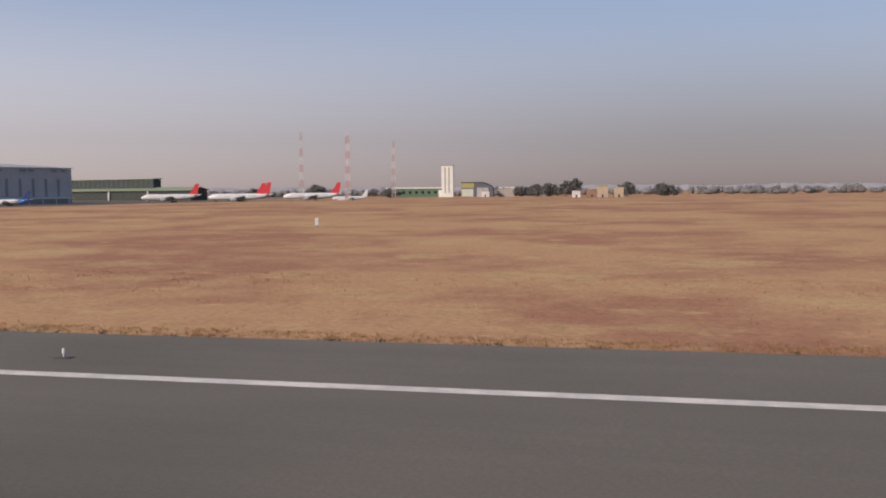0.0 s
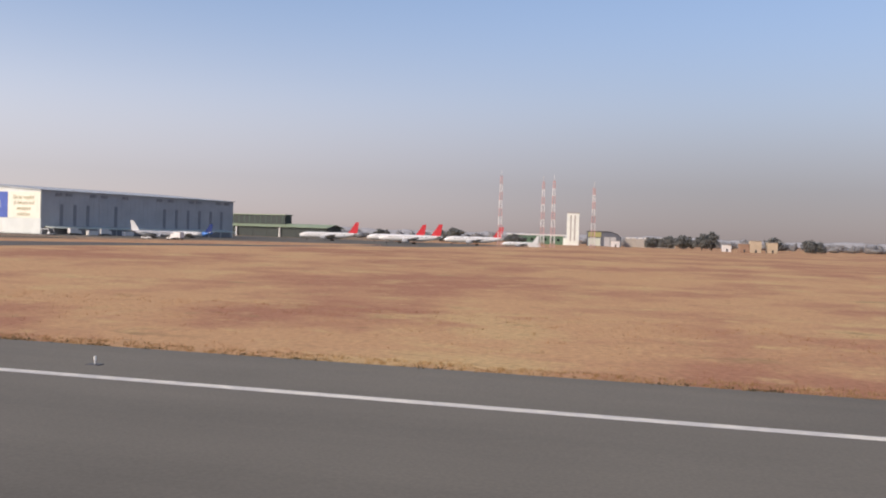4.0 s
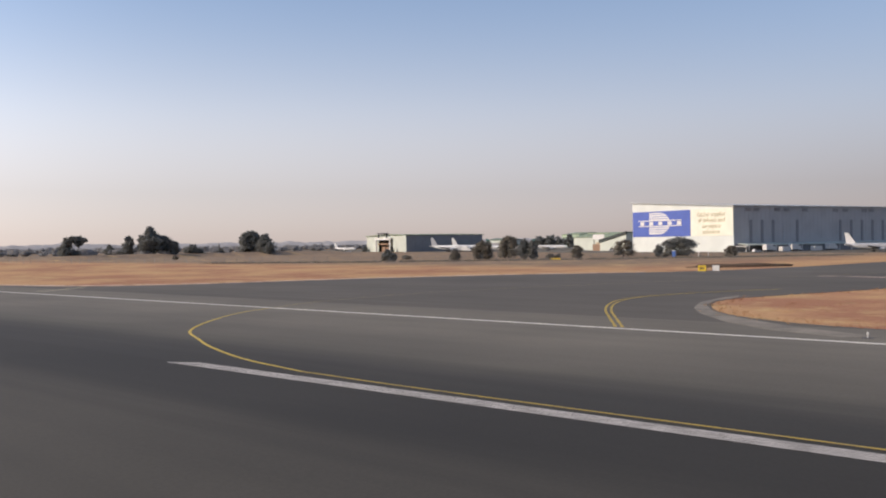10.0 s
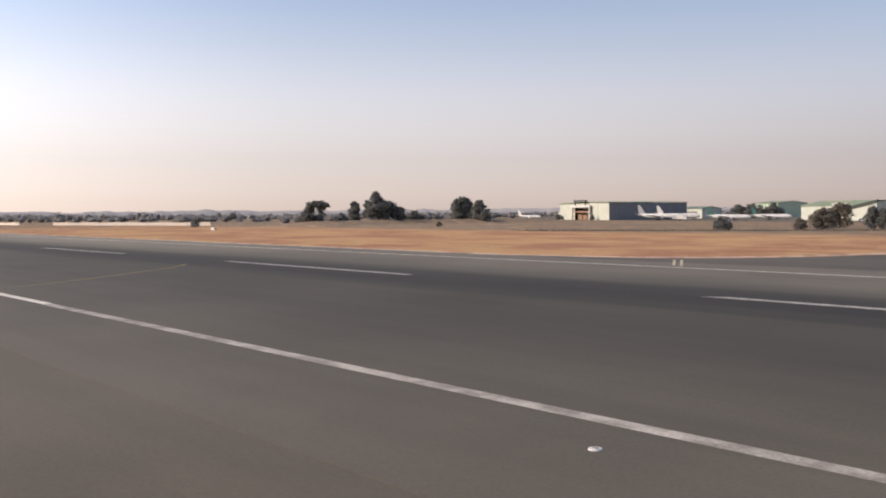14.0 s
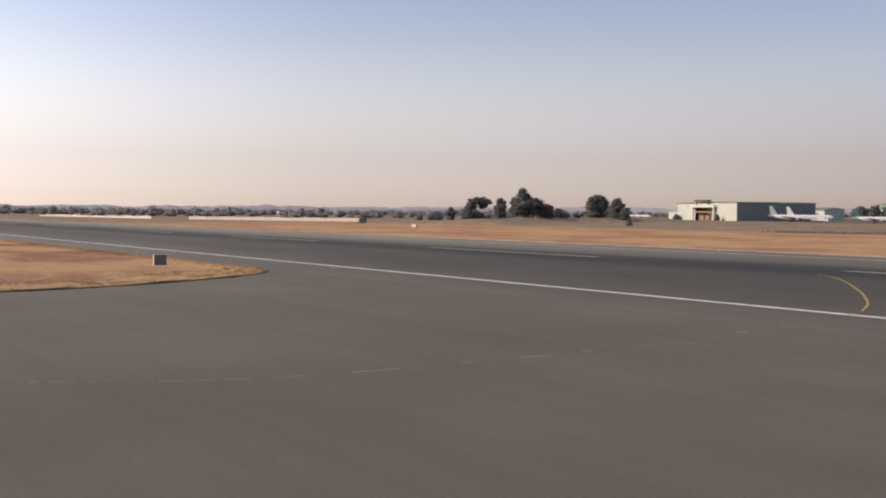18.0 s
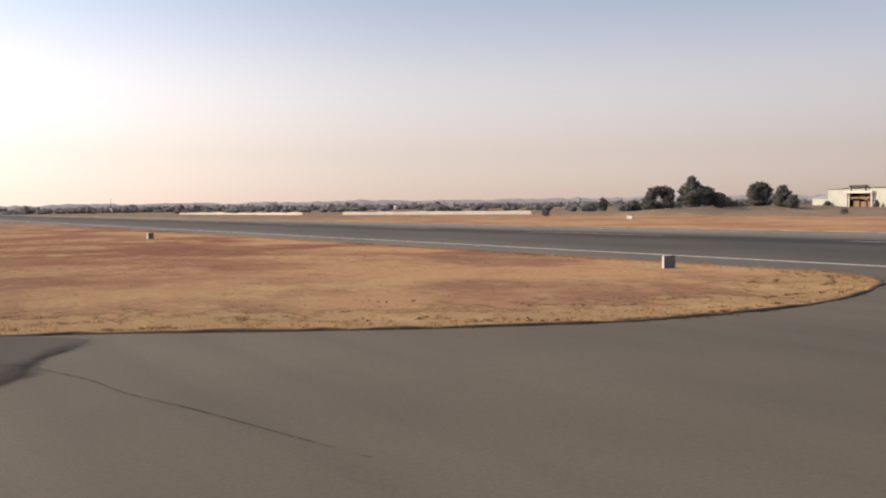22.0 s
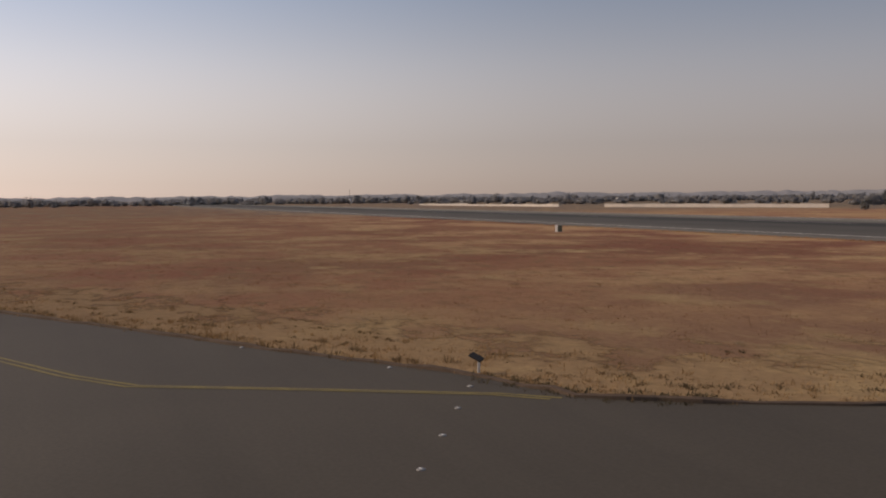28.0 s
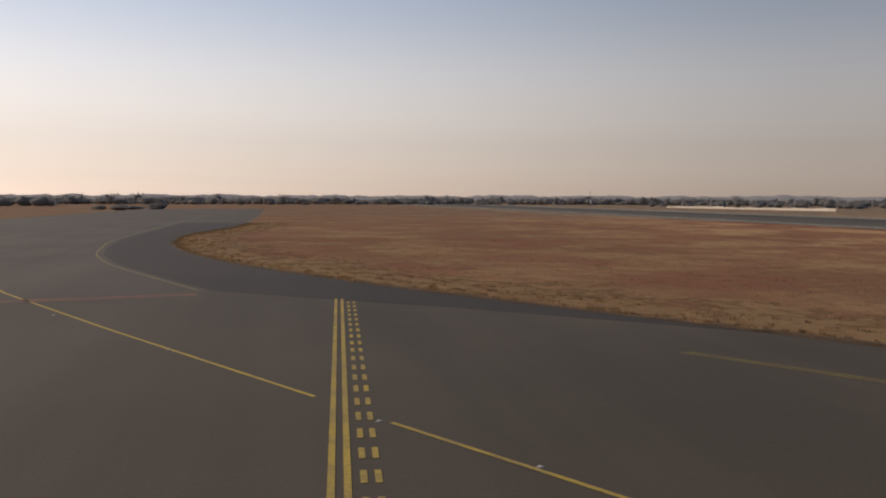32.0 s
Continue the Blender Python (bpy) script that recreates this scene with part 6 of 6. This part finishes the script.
# ---- distant woods ----
def woods(name, rows, seed, material, label, cards=0, size=0.8, shrink=1.0):
    """Bands of far trees: (x, y) line, how many, height and breadth."""
    rng = np.random.default_rng(seed)
    bm0 = bmesh.new()
    bmesh.ops.create_icosphere(bm0, subdivisions=2, radius=1.0)
    base = np.array([v.co for v in bm0.verts])
    tri = np.array([[v.index for v in f.verts] for f in bm0.faces])
    bm0.free()
    V, F = [], []
    at = 0
    for (a, b, n, h, wd, deep) in rows:
        a, b = np.array(a, float), np.array(b, float)
        for _ in range(n):
            p = a + (b - a) * rng.uniform() + rng.normal(size=2) * deep
            hh, ww = h * rng.uniform(0.45, 1.15) * (1.35 if rng.uniform() < 0.08 else 1), wd * rng.uniform(0.5, 1.4)
            bump = 1 + 0.32 * np.sin(base @ rng.normal(size=3) * 3.1 + rng.uniform(0, 6)) * rng.uniform(0.4, 1) + 0.12 * rng.normal(size=len(base))
            g = float(land(*p))
            core = base * bump[:, None] * (ww * shrink, ww * shrink, hh * 0.62 * shrink) + (p[0], p[1], g + hh * 0.40)
            V.append(core)
            F.append(tri + at)
            at += len(core)
            if cards:
                m = [(p[0] + rng.normal() * ww * 0.35, p[1] + rng.normal() * ww * 0.35, g + hh * rng.uniform(0.25, 0.75), ww * 0.6, ww * 0.6, hh * 0.28) for _ in range(4)]
                lv, lt = leaf_cloud(rng, m, cards, size)
                V.append(lv)
                F.append(lt + at)
                at += len(lv)
    return tagged(new(name, tri_mesh(name, np.concatenate(V), np.concatenate(F), material)), label, "woods", kind="stuff")


woods("distant_woods", [((-1230, -760), (-1330, 0), 620, 6.8, 6, 45), ((-1330, 0), (-1260, 420), 380, 6.4, 5, 45), ((-1260, 420), (-1120, 820), 330, 6.6, 5, 45), ((-1120, 820), (-700, 1150), 240, 6, 6, 40), ((-700, 1000), (400, 1050), 380, 8.5, 7, 45), ((-990, 190), (-860, 330), 30, 5, 4.5, 18), ((-860, 330), (-1000, 640), 40, 5, 4.5, 30), ((-1060, 120), (-980, 230), 20, 5, 4, 20)], 5, M["leaf_far"], "band of distant trees along the horizon, paled for haze", 90, 0.75, 0.6)
RIDGE = smooth_line([(-1500, -2500), (-2500, -1700), (-2900, -500), (-2850, 500), (-2300, 1700), (-1200, 2350), (-300, 2550), (900, 2500), (1900, 2300)], 9.0)
rrng = np.random.default_rng(6)
rise = np.zeros(len(RIDGE))
for span, amp in ((120, 0.5), (30, 0.7), (9, 1.2), (3, 1.7), (1.3, 1.7)):
    knots = rrng.uniform(-1, 1, int(len(RIDGE) / span) + 3)
    rise += amp * np.interp(np.arange(len(RIDGE)) / span, np.arange(len(knots)), knots)
rise = 13.6 + 1.15 * rise
rv = []
for (x, y), h in zip(RIDGE, rise):
    k = 1 / math.hypot(x, y)
    rv += [(x * (1 + d * k), y * (1 + d * k), z) for d, z in ((-60, -2.0), (-25, h * 0.62 - 1.2), (0, h - 1.6), (40, h * 0.7 - 1.6), (90, -2.0))]
rf = [(5 * i + j, 5 * i + j + 1, 5 * i + j + 6, 5 * i + j + 5) for i in range(len(RIDGE) - 1) for j in range(4)]
tagged(new("hazy_ridge", raw_mesh("hazy_ridge", rv, rf, M["leaf_haze"], True)), "wooded ridge on the horizon with haze in its colour", "backdrop", kind="structure")
woods("near_scrub", [((-858, -232), (-905, -210), 5, 3.0, 5, 6), ((-1100, -300), (-960, -420), 30, 6, 7, 30), ((-740, 250), (-800, 420), 12, 5, 5, 14)], 7, M["leaf_far"], "patches of low scrub greyed for haze", 200, 0.5, 0.7)

# ---- dry grass ----
def inside(pts, poly):
    poly = np.asarray(poly, float)
    x, y = pts[:, 0], pts[:, 1]
    hit = np.zeros(len(pts), bool)
    for (x0, y0), (x1, y1) in zip(poly, np.roll(poly, -1, axis=0)):
        if y0 == y1:
            continue
        hit ^= ((y0 > y) != (y1 > y)) & (x < (x1 - x0) * (y - y0) / (y1 - y0) + x0)
    return hit


def tufts(name, pts, seed, label, tall=(0.10, 0.30), blades=8, wide=0.05, reach=0.16, material="tuft"):
    """Clumps of thin bent blades at plan points."""
    rng = np.random.default_rng(seed)
    n = len(pts)
    z = land(pts[:, 0], pts[:, 1])
    h = rng.uniform(*tall, n) * rng.uniform(0.6, 1.25, n)
    k = n * blades
    own = np.repeat(np.arange(n), blades)
    ang = rng.uniform(0, 2 * np.pi, k)
    out = rng.uniform(0.02, reach, k)
    bx, by = pts[own, 0] + np.cos(ang) * out, pts[own, 1] + np.sin(ang) * out
    side = ang + np.pi / 2
    w = wide * rng.uniform(0.5, 1.2, k)
    bh = h[own] * rng.uniform(0.55, 1.15, k)
    lean = bh * rng.uniform(0.15, 0.7, k)
    base = np.stack([bx, by, z[own] - 0.02], 1)
    s = np.stack([np.cos(side) * w / 2, np.sin(side) * w / 2, 0 * w], 1)
    tip = base + np.stack([np.cos(ang) * lean, np.sin(ang) * lean, bh], 1)
    v = np.stack([base - s, base + s, tip], 1).reshape(-1, 3)
    return tagged(new(name, tri_mesh(name, v, np.arange(3 * k).reshape(-1, 3), M[material])), label, "grass", kind="stuff")


grng = np.random.default_rng(11)


def scatter(n, x0, x1, y0, y1):
    return np.stack([grng.uniform(x0, x1, n), grng.uniform(y0, y1, n)], 1)


ISLE = np.concatenate([ISLE_EDGE, [(-900, -37.6)]])
lip = ISLE_EDGE[(ISLE_EDGE[:, 0] > -640)]
edge_pts = np.repeat(lip, 16, axis=0) + grng.normal(size=(16 * len(lip), 2)) * 0.75
edge_pts = edge_pts[inside(edge_pts, ISLE)]
tufts("verge_grass", edge_pts, 1, "ragged dry grass verge along the taxiway edge", (0.08, 0.17), 11, material="tuft_straw")
shaggy = np.repeat(lip[lip[:, 0] < -436], 10, axis=0)
shaggy = shaggy + grng.normal(size=shaggy.shape) * 0.7
shaggy = shaggy[inside(shaggy, ISLE)]
tufts("verge_grass", shaggy, 9, "shaggy brown grass hanging over the taxiway edge", (0.14, 0.30), 12, 0.06, 0.3, "weed_brown")
band = np.repeat(lip, 26, axis=0) + grng.normal(size=(26 * len(lip), 2)) * 3.2
band = band[inside(band, ISLE)]
clump = np.sin(band[:, 0] * 0.9 + 2 * np.sin(band[:, 1] * 0.5)) * np.sin(band[:, 1] * 1.1 + 1.5 * np.sin(band[:, 0] * 0.37))
band = band[clump > grng.uniform(-0.7, 0.5, len(band))]
tufts("verge_grass", band, 8, "clumpy pale straw grass behind the taxiway edge", (0.09, 0.22), 14, 0.07, 0.5, "tuft_straw")
near = scatter(22000, -560, -400, -166, -37.6)
near = near[inside(near, ISLE)]
d = np.min(np.linalg.norm(near[:, None, :] - lip[None, ::12, :], axis=2), axis=1)
near = near[grng.uniform(size=len(near)) < np.clip(1.25 - d / 60, 0.25, 1)]
tufts("field_grass", near, 2, "tufted dry straw grass with reddish patches", (0.03, 0.08), 15, 0.10, 0.95)
bits = scatter(5200, -210, 45, 37.4, 39.5)
tufts("verge_grass", bits, 3, "ragged dry grass verge along the runway shoulder", (0.07, 0.19), 10, 0.05, 0.2, "tuft_straw")
field = scatter(9000, -250, 60, 38.5, 62)
field = field[~inside(field, [tuple(p) for p in FAR_LEFT] + [tuple(p) for p in FAR_RIGHT])]
tufts("field_grass", field, 4, "tufted dry straw grass beside the runway", (0.05, 0.12), 12, 0.08, 0.8)
south = scatter(2600, -640, -415, -39.5, -37.4)
tufts("verge_grass", south, 5, "ragged dry grass verge along the runway shoulder", (0.14, 0.28), 8)
rim = np.repeat(FAR_RIGHT, 10, axis=0) + grng.normal(size=(10 * len(FAR_RIGHT), 2)) * 0.8 + (0.9, 0)
tufts("verge_grass", rim[rim[:, 1] > 37.5], 6, "dry grass rim of a rounded grass island", (0.12, 0.28), 8)

# rank dry scrub along the perimeter fence
line = FENCE[FENCE[:, 0] > -480]
hedge = np.repeat(line, 30, axis=0) + grng.normal(size=(30 * len(line), 2)) * (2.2, 1.6)
tufts("fence_scrub", hedge, 12, "rank brown scrub and dry weeds along the fence", (0.3, 0.75), 12, 0.14, 0.7, "leaf_dry")
# dark weedy spots along the runway shoulder
weeds = np.concatenate([np.stack([grng.uniform(-232, 60, 150), 37.55 + np.abs(grng.normal(size=150)) * 0.2], 1), np.repeat(lip, 1, axis=0)[::5] - (0.0, -0.25)])
rank = ISLE_EDGE[((ISLE_EDGE[:, 1] < -62) & (ISLE_EDGE[:, 1] > -71)) | ((ISLE_EDGE[:, 0] < -427) & (ISLE_EDGE[:, 0] > -433))]
weeds = np.concatenate([weeds, np.repeat(rank, 9, axis=0) + grng.normal(size=(9 * len(rank), 2)) * 0.3 + (-0.3, 0.1)])
weeds = np.repeat(weeds, 3, axis=0) + grng.normal(size=(3 * len(weeds), 2)) * (0.35, 0.12)
tufts("edge_weeds", weeds, 13, "dark green-brown weeds at the pavement edge", (0.07, 0.16), 14, 0.07, 0.25, "weed")
# brown weed clumps in short rows a few steps behind the edge
wt = np.gradient(lip, axis=0)
wt /= np.linalg.norm(wt, axis=1)[:, None]
rows = []
for i in range(0, len(lip), 2):
    for _ in range(2):
        back = 0.6 + abs(grng.normal()) * 3.2
        mid = lip[i] + np.array([wt[i, 1], -wt[i, 0]]) * back
        n = int(grng.integers(3, 9))
        rows.append(mid + wt[i] * grng.normal(size=(n, 1)) * 0.7 + grng.normal(size=(n, 2)) * 0.12)
rows = np.concatenate(rows)
rows = rows[inside(rows, ISLE)]
tufts("brown_weeds", rows, 14, "brown weed clumps in dry straw grass", (0.07, 0.17), 16, 0.07, 0.24, "weed_brown")
# pale straw ground behind the taxiway edge, thinning into the red grass
vt = np.gradient(lip, axis=0)
vt /= np.linalg.norm(vt, axis=1)[:, None]
cols = 6
vv, vf, vk = [], [], []
for i, (p, d) in enumerate(zip(lip[::4], vt[::4])):
    for j in range(cols):
        q = p + np.array([d[1], -d[0]]) * (0.1 + 2.6 * j)
        vv.append((q[0], q[1], -0.487))
        vk.append(1.05 - j / (cols - 1) * 1.1)
    if i:
        vf += [(cols * (i - 1) + j, cols * (i - 1) + j + 1, cols * i + j + 1, cols * i + j) for j in range(cols - 1)]
vme = raw_mesh("straw_verge", vv, vf, M["verge"])
vme.attributes.new("thickness", "FLOAT", "POINT").data.foreach_set("value", vk)
tagged(new("straw_verge", vme), "pale straw grass strip behind the taxiway edge", "ground", kind="structure")

# raised soil lip where the grass meets the taxiway, darkened for verge shadow
t = np.gradient(lip, axis=0)
t /= np.linalg.norm(t, axis=1)[:, None]
nrm = np.c_[-t[:, 1], t[:, 0]]
lv, lf = [], []
srnd = random.Random(21)
for i, (p, q) in enumerate(zip(lip, nrm)):
    w = 0.05 * math.sin(i * 0.9) + 0.05 * math.sin(i * 2.3) + srnd.uniform(-0.10, 0.10)
    up = srnd.uniform(0.4, 1.25)
    for off, h in ((w + 0.10, -0.06), (w + 0.03, 0.10 * up), (w - 0.14, 0.13 * up), (w - 0.34, -0.04)):
        r = p + q * off
        lv.append((r[0], r[1], -0.474 + h))
for i in range(len(lip) - 1):
    for j in range(3):
        lf.append((4 * i + j, 4 * i + j + 1, 4 * i + j + 5, 4 * i + j + 4))
tagged(new("soil_lip", raw_mesh("soil_lip", lv, lf, M["soil"])), "low earth lip at the edge of the dry grass", "ground", kind="structure")

# darker resurfaced asphalt, its ragged front and the sealed cracks
dark = [(-414.2, -91.9), (-412.3, -92.9), (-409.6, -94.9), (-408.0, -95.6), (-406.6, -96.0), (-404.9, -97.1), (-403.3, -98.3), (-400.9, -100.0), (-398.6, -102.6), (-396.0, -106.5), (-388, -114), (-372, -124), (-352, -131), (-392, -160), (-440, -205), (-520, -230), (-900, -215), (-900, -158.4), (-700, -158.4), (-617, -160.4)]
edge = [tuple(p) for p in ISLE_EDGE[(ISLE_EDGE[:, 0] > -600) & (ISLE_EDGE[:, 1] < -94)][::-1]]
pavement("resurfaced_taxiway", dark + edge, 0.005, M["taxiway_dark"], "darker resurfaced asphalt of the taxiway", "taxiway")
marking("sealed_crack", [(-409.5, -95.3), (-407.3, -95.1), (-404.3, -94.3), (-401.3, -93.9), (-398.0, -93.0), (-393.8, -92.1), (-390.6, -91.4)], 0.07, M["thin_crack"], "dark sealed crack in the asphalt", lift=0.012)
srng = random.Random(9)
JOINT = smooth_line([(-413.6, -92.0), (-412.3, -92.9), (-409.6, -94.9), (-408.0, -95.6), (-406.6, -96.0), (-404.9, -97.1), (-403.3, -98.3), (-400.9, -100.0), (-398.6, -102.6), (-396, -106)], 0.35)


def soft_stain(name, line, width, lift, strength, label):
    """A stain that fades out to both sides and to its ends."""
    line = np.asarray(line, float)
    t = np.gradient(line, axis=0)
    t /= np.linalg.norm(t, axis=1)[:, None]
    cols = 9
    sv, sf, sk = [], [], []
    for i, (p, d) in enumerate(zip(line, t)):
        wide = width * (1 + 0.25 * math.sin(i * 0.37) + 0.15 * math.sin(i * 0.91 + 1))
        ends = min(1.0, i / (0.12 * len(line)) , (len(line) - 1 - i) / (0.3 * len(line)))
        for j in range(cols):
            u = 2 * j / (cols - 1) - 1
            q = p + np.array([-d[1], d[0]]) * u * wide / 2
            sv.append((q[0], q[1], -0.474 + lift))
            sk.append(strength * ends * (1 - u * u) ** 1.5)
        if i:
            sf += [(cols * (i - 1) + j, cols * (i - 1) + j + 1, cols * i + j + 1, cols * i + j) for j in range(cols - 1)]
    me = raw_mesh(name, sv, sf, M["soft_stain"])
    me.attributes.new("thickness", "FLOAT", "POINT").data.foreach_set("value", sk)
    return tagged(new(name, me), label, "stain", kind="structure")


WEST = np.array((-0.55, -0.15))
soft_stain("joint_stain", JOINT + WEST * 0.7, 1.5, 0.012, 0.6, "soft dark stain along the joint of old and new asphalt")
soft_stain("joint_stain", JOINT[4:] + WEST * 0.3, 0.5, 0.016, 0.45, "soft dark stain along the joint of old and new asphalt")
soft_stain("joint_stain", smooth_line([(-408.2, -95.4), (-410.0, -97.3), (-411.6, -99.6), (-413.2, -102.2), (-415.5, -106.0), (-418.5, -111.0)], 0.35), 1.3, 0.020, 0.4, "soft dark streak across the newer asphalt")
soft_stain("joint_stain", smooth_line([(-405.3, -99.4), (-406.6, -101.4), (-407.9, -103.5), (-409.6, -106.4)], 0.35), 0.9, 0.024, 0.24, "faint soft dark streak on the asphalt")
soft_stain("crack_halo", smooth_line([(-408.6, -95.5), (-407.3, -95.1), (-404.3, -94.3), (-401.3, -93.9), (-398.0, -93.0), (-393.8, -92.1), (-390.6, -91.4)], 0.4), 0.24, 0.009, 0.2, "dark sealed crack in the asphalt")
# older, paler asphalt beyond the red stripe, and the dark shoulder round the grass corner
pavement("older_taxiway", [(-480.6, -156.4), (-479.2, -162.2), (-477, -171), (-474, -214), (-520, -229), (-900, -214), (-900, -160), (-640, -159.5), (-575, -166), (-540, -165.5), (-507, -157.5)], 0.010, M["taxiway_old"], "older paler asphalt of the parallel taxiway", "taxiway")
turn_edge = [tuple(p) for p in ISLE_EDGE[(ISLE_EDGE[:, 0] > -640) & (ISLE_EDGE[:, 0] < -460)][::-1]]
pavement("dark_shoulder", [(-460, -131.6), (-470.6, -142.6), (-477, -150.5), (-482, -156.3), (-492, -160.4), (-506, -165.7), (-520, -169.4), (-534, -171.4), (-556, -173.4), (-640, -173.4)] + turn_edge, 0.014, M["shoulder_dark"], "dark asphalt shoulder curving round the grass corner", "taxiway")
srng = random.Random(3)
for x, y in ((-189.2, 14.8), (-186.4, 14.0), (-184.7, 12.8), (-183.7, 9.8), (-190.6, 14.5), (-192.1, 14.2), (-179.6, 8.5), (-187.5, 12.0), (-188.8, 13.4), (-181.5, 9.2), (-185.6, 11.2)):
    a = srng.uniform(-0.15, 0.15)
    n = srng.uniform(0.25, 0.7)
    marking("tyre_scuff", [(x - n, y - a), (x - n * 0.3, y + 0.1), (x + n * 0.4, y + a * 0.5), (x + n, y + a)], srng.uniform(0.15, 0.45), M["stain"], "short dark scuff on the runway asphalt", lift=0.009, step=0.3)
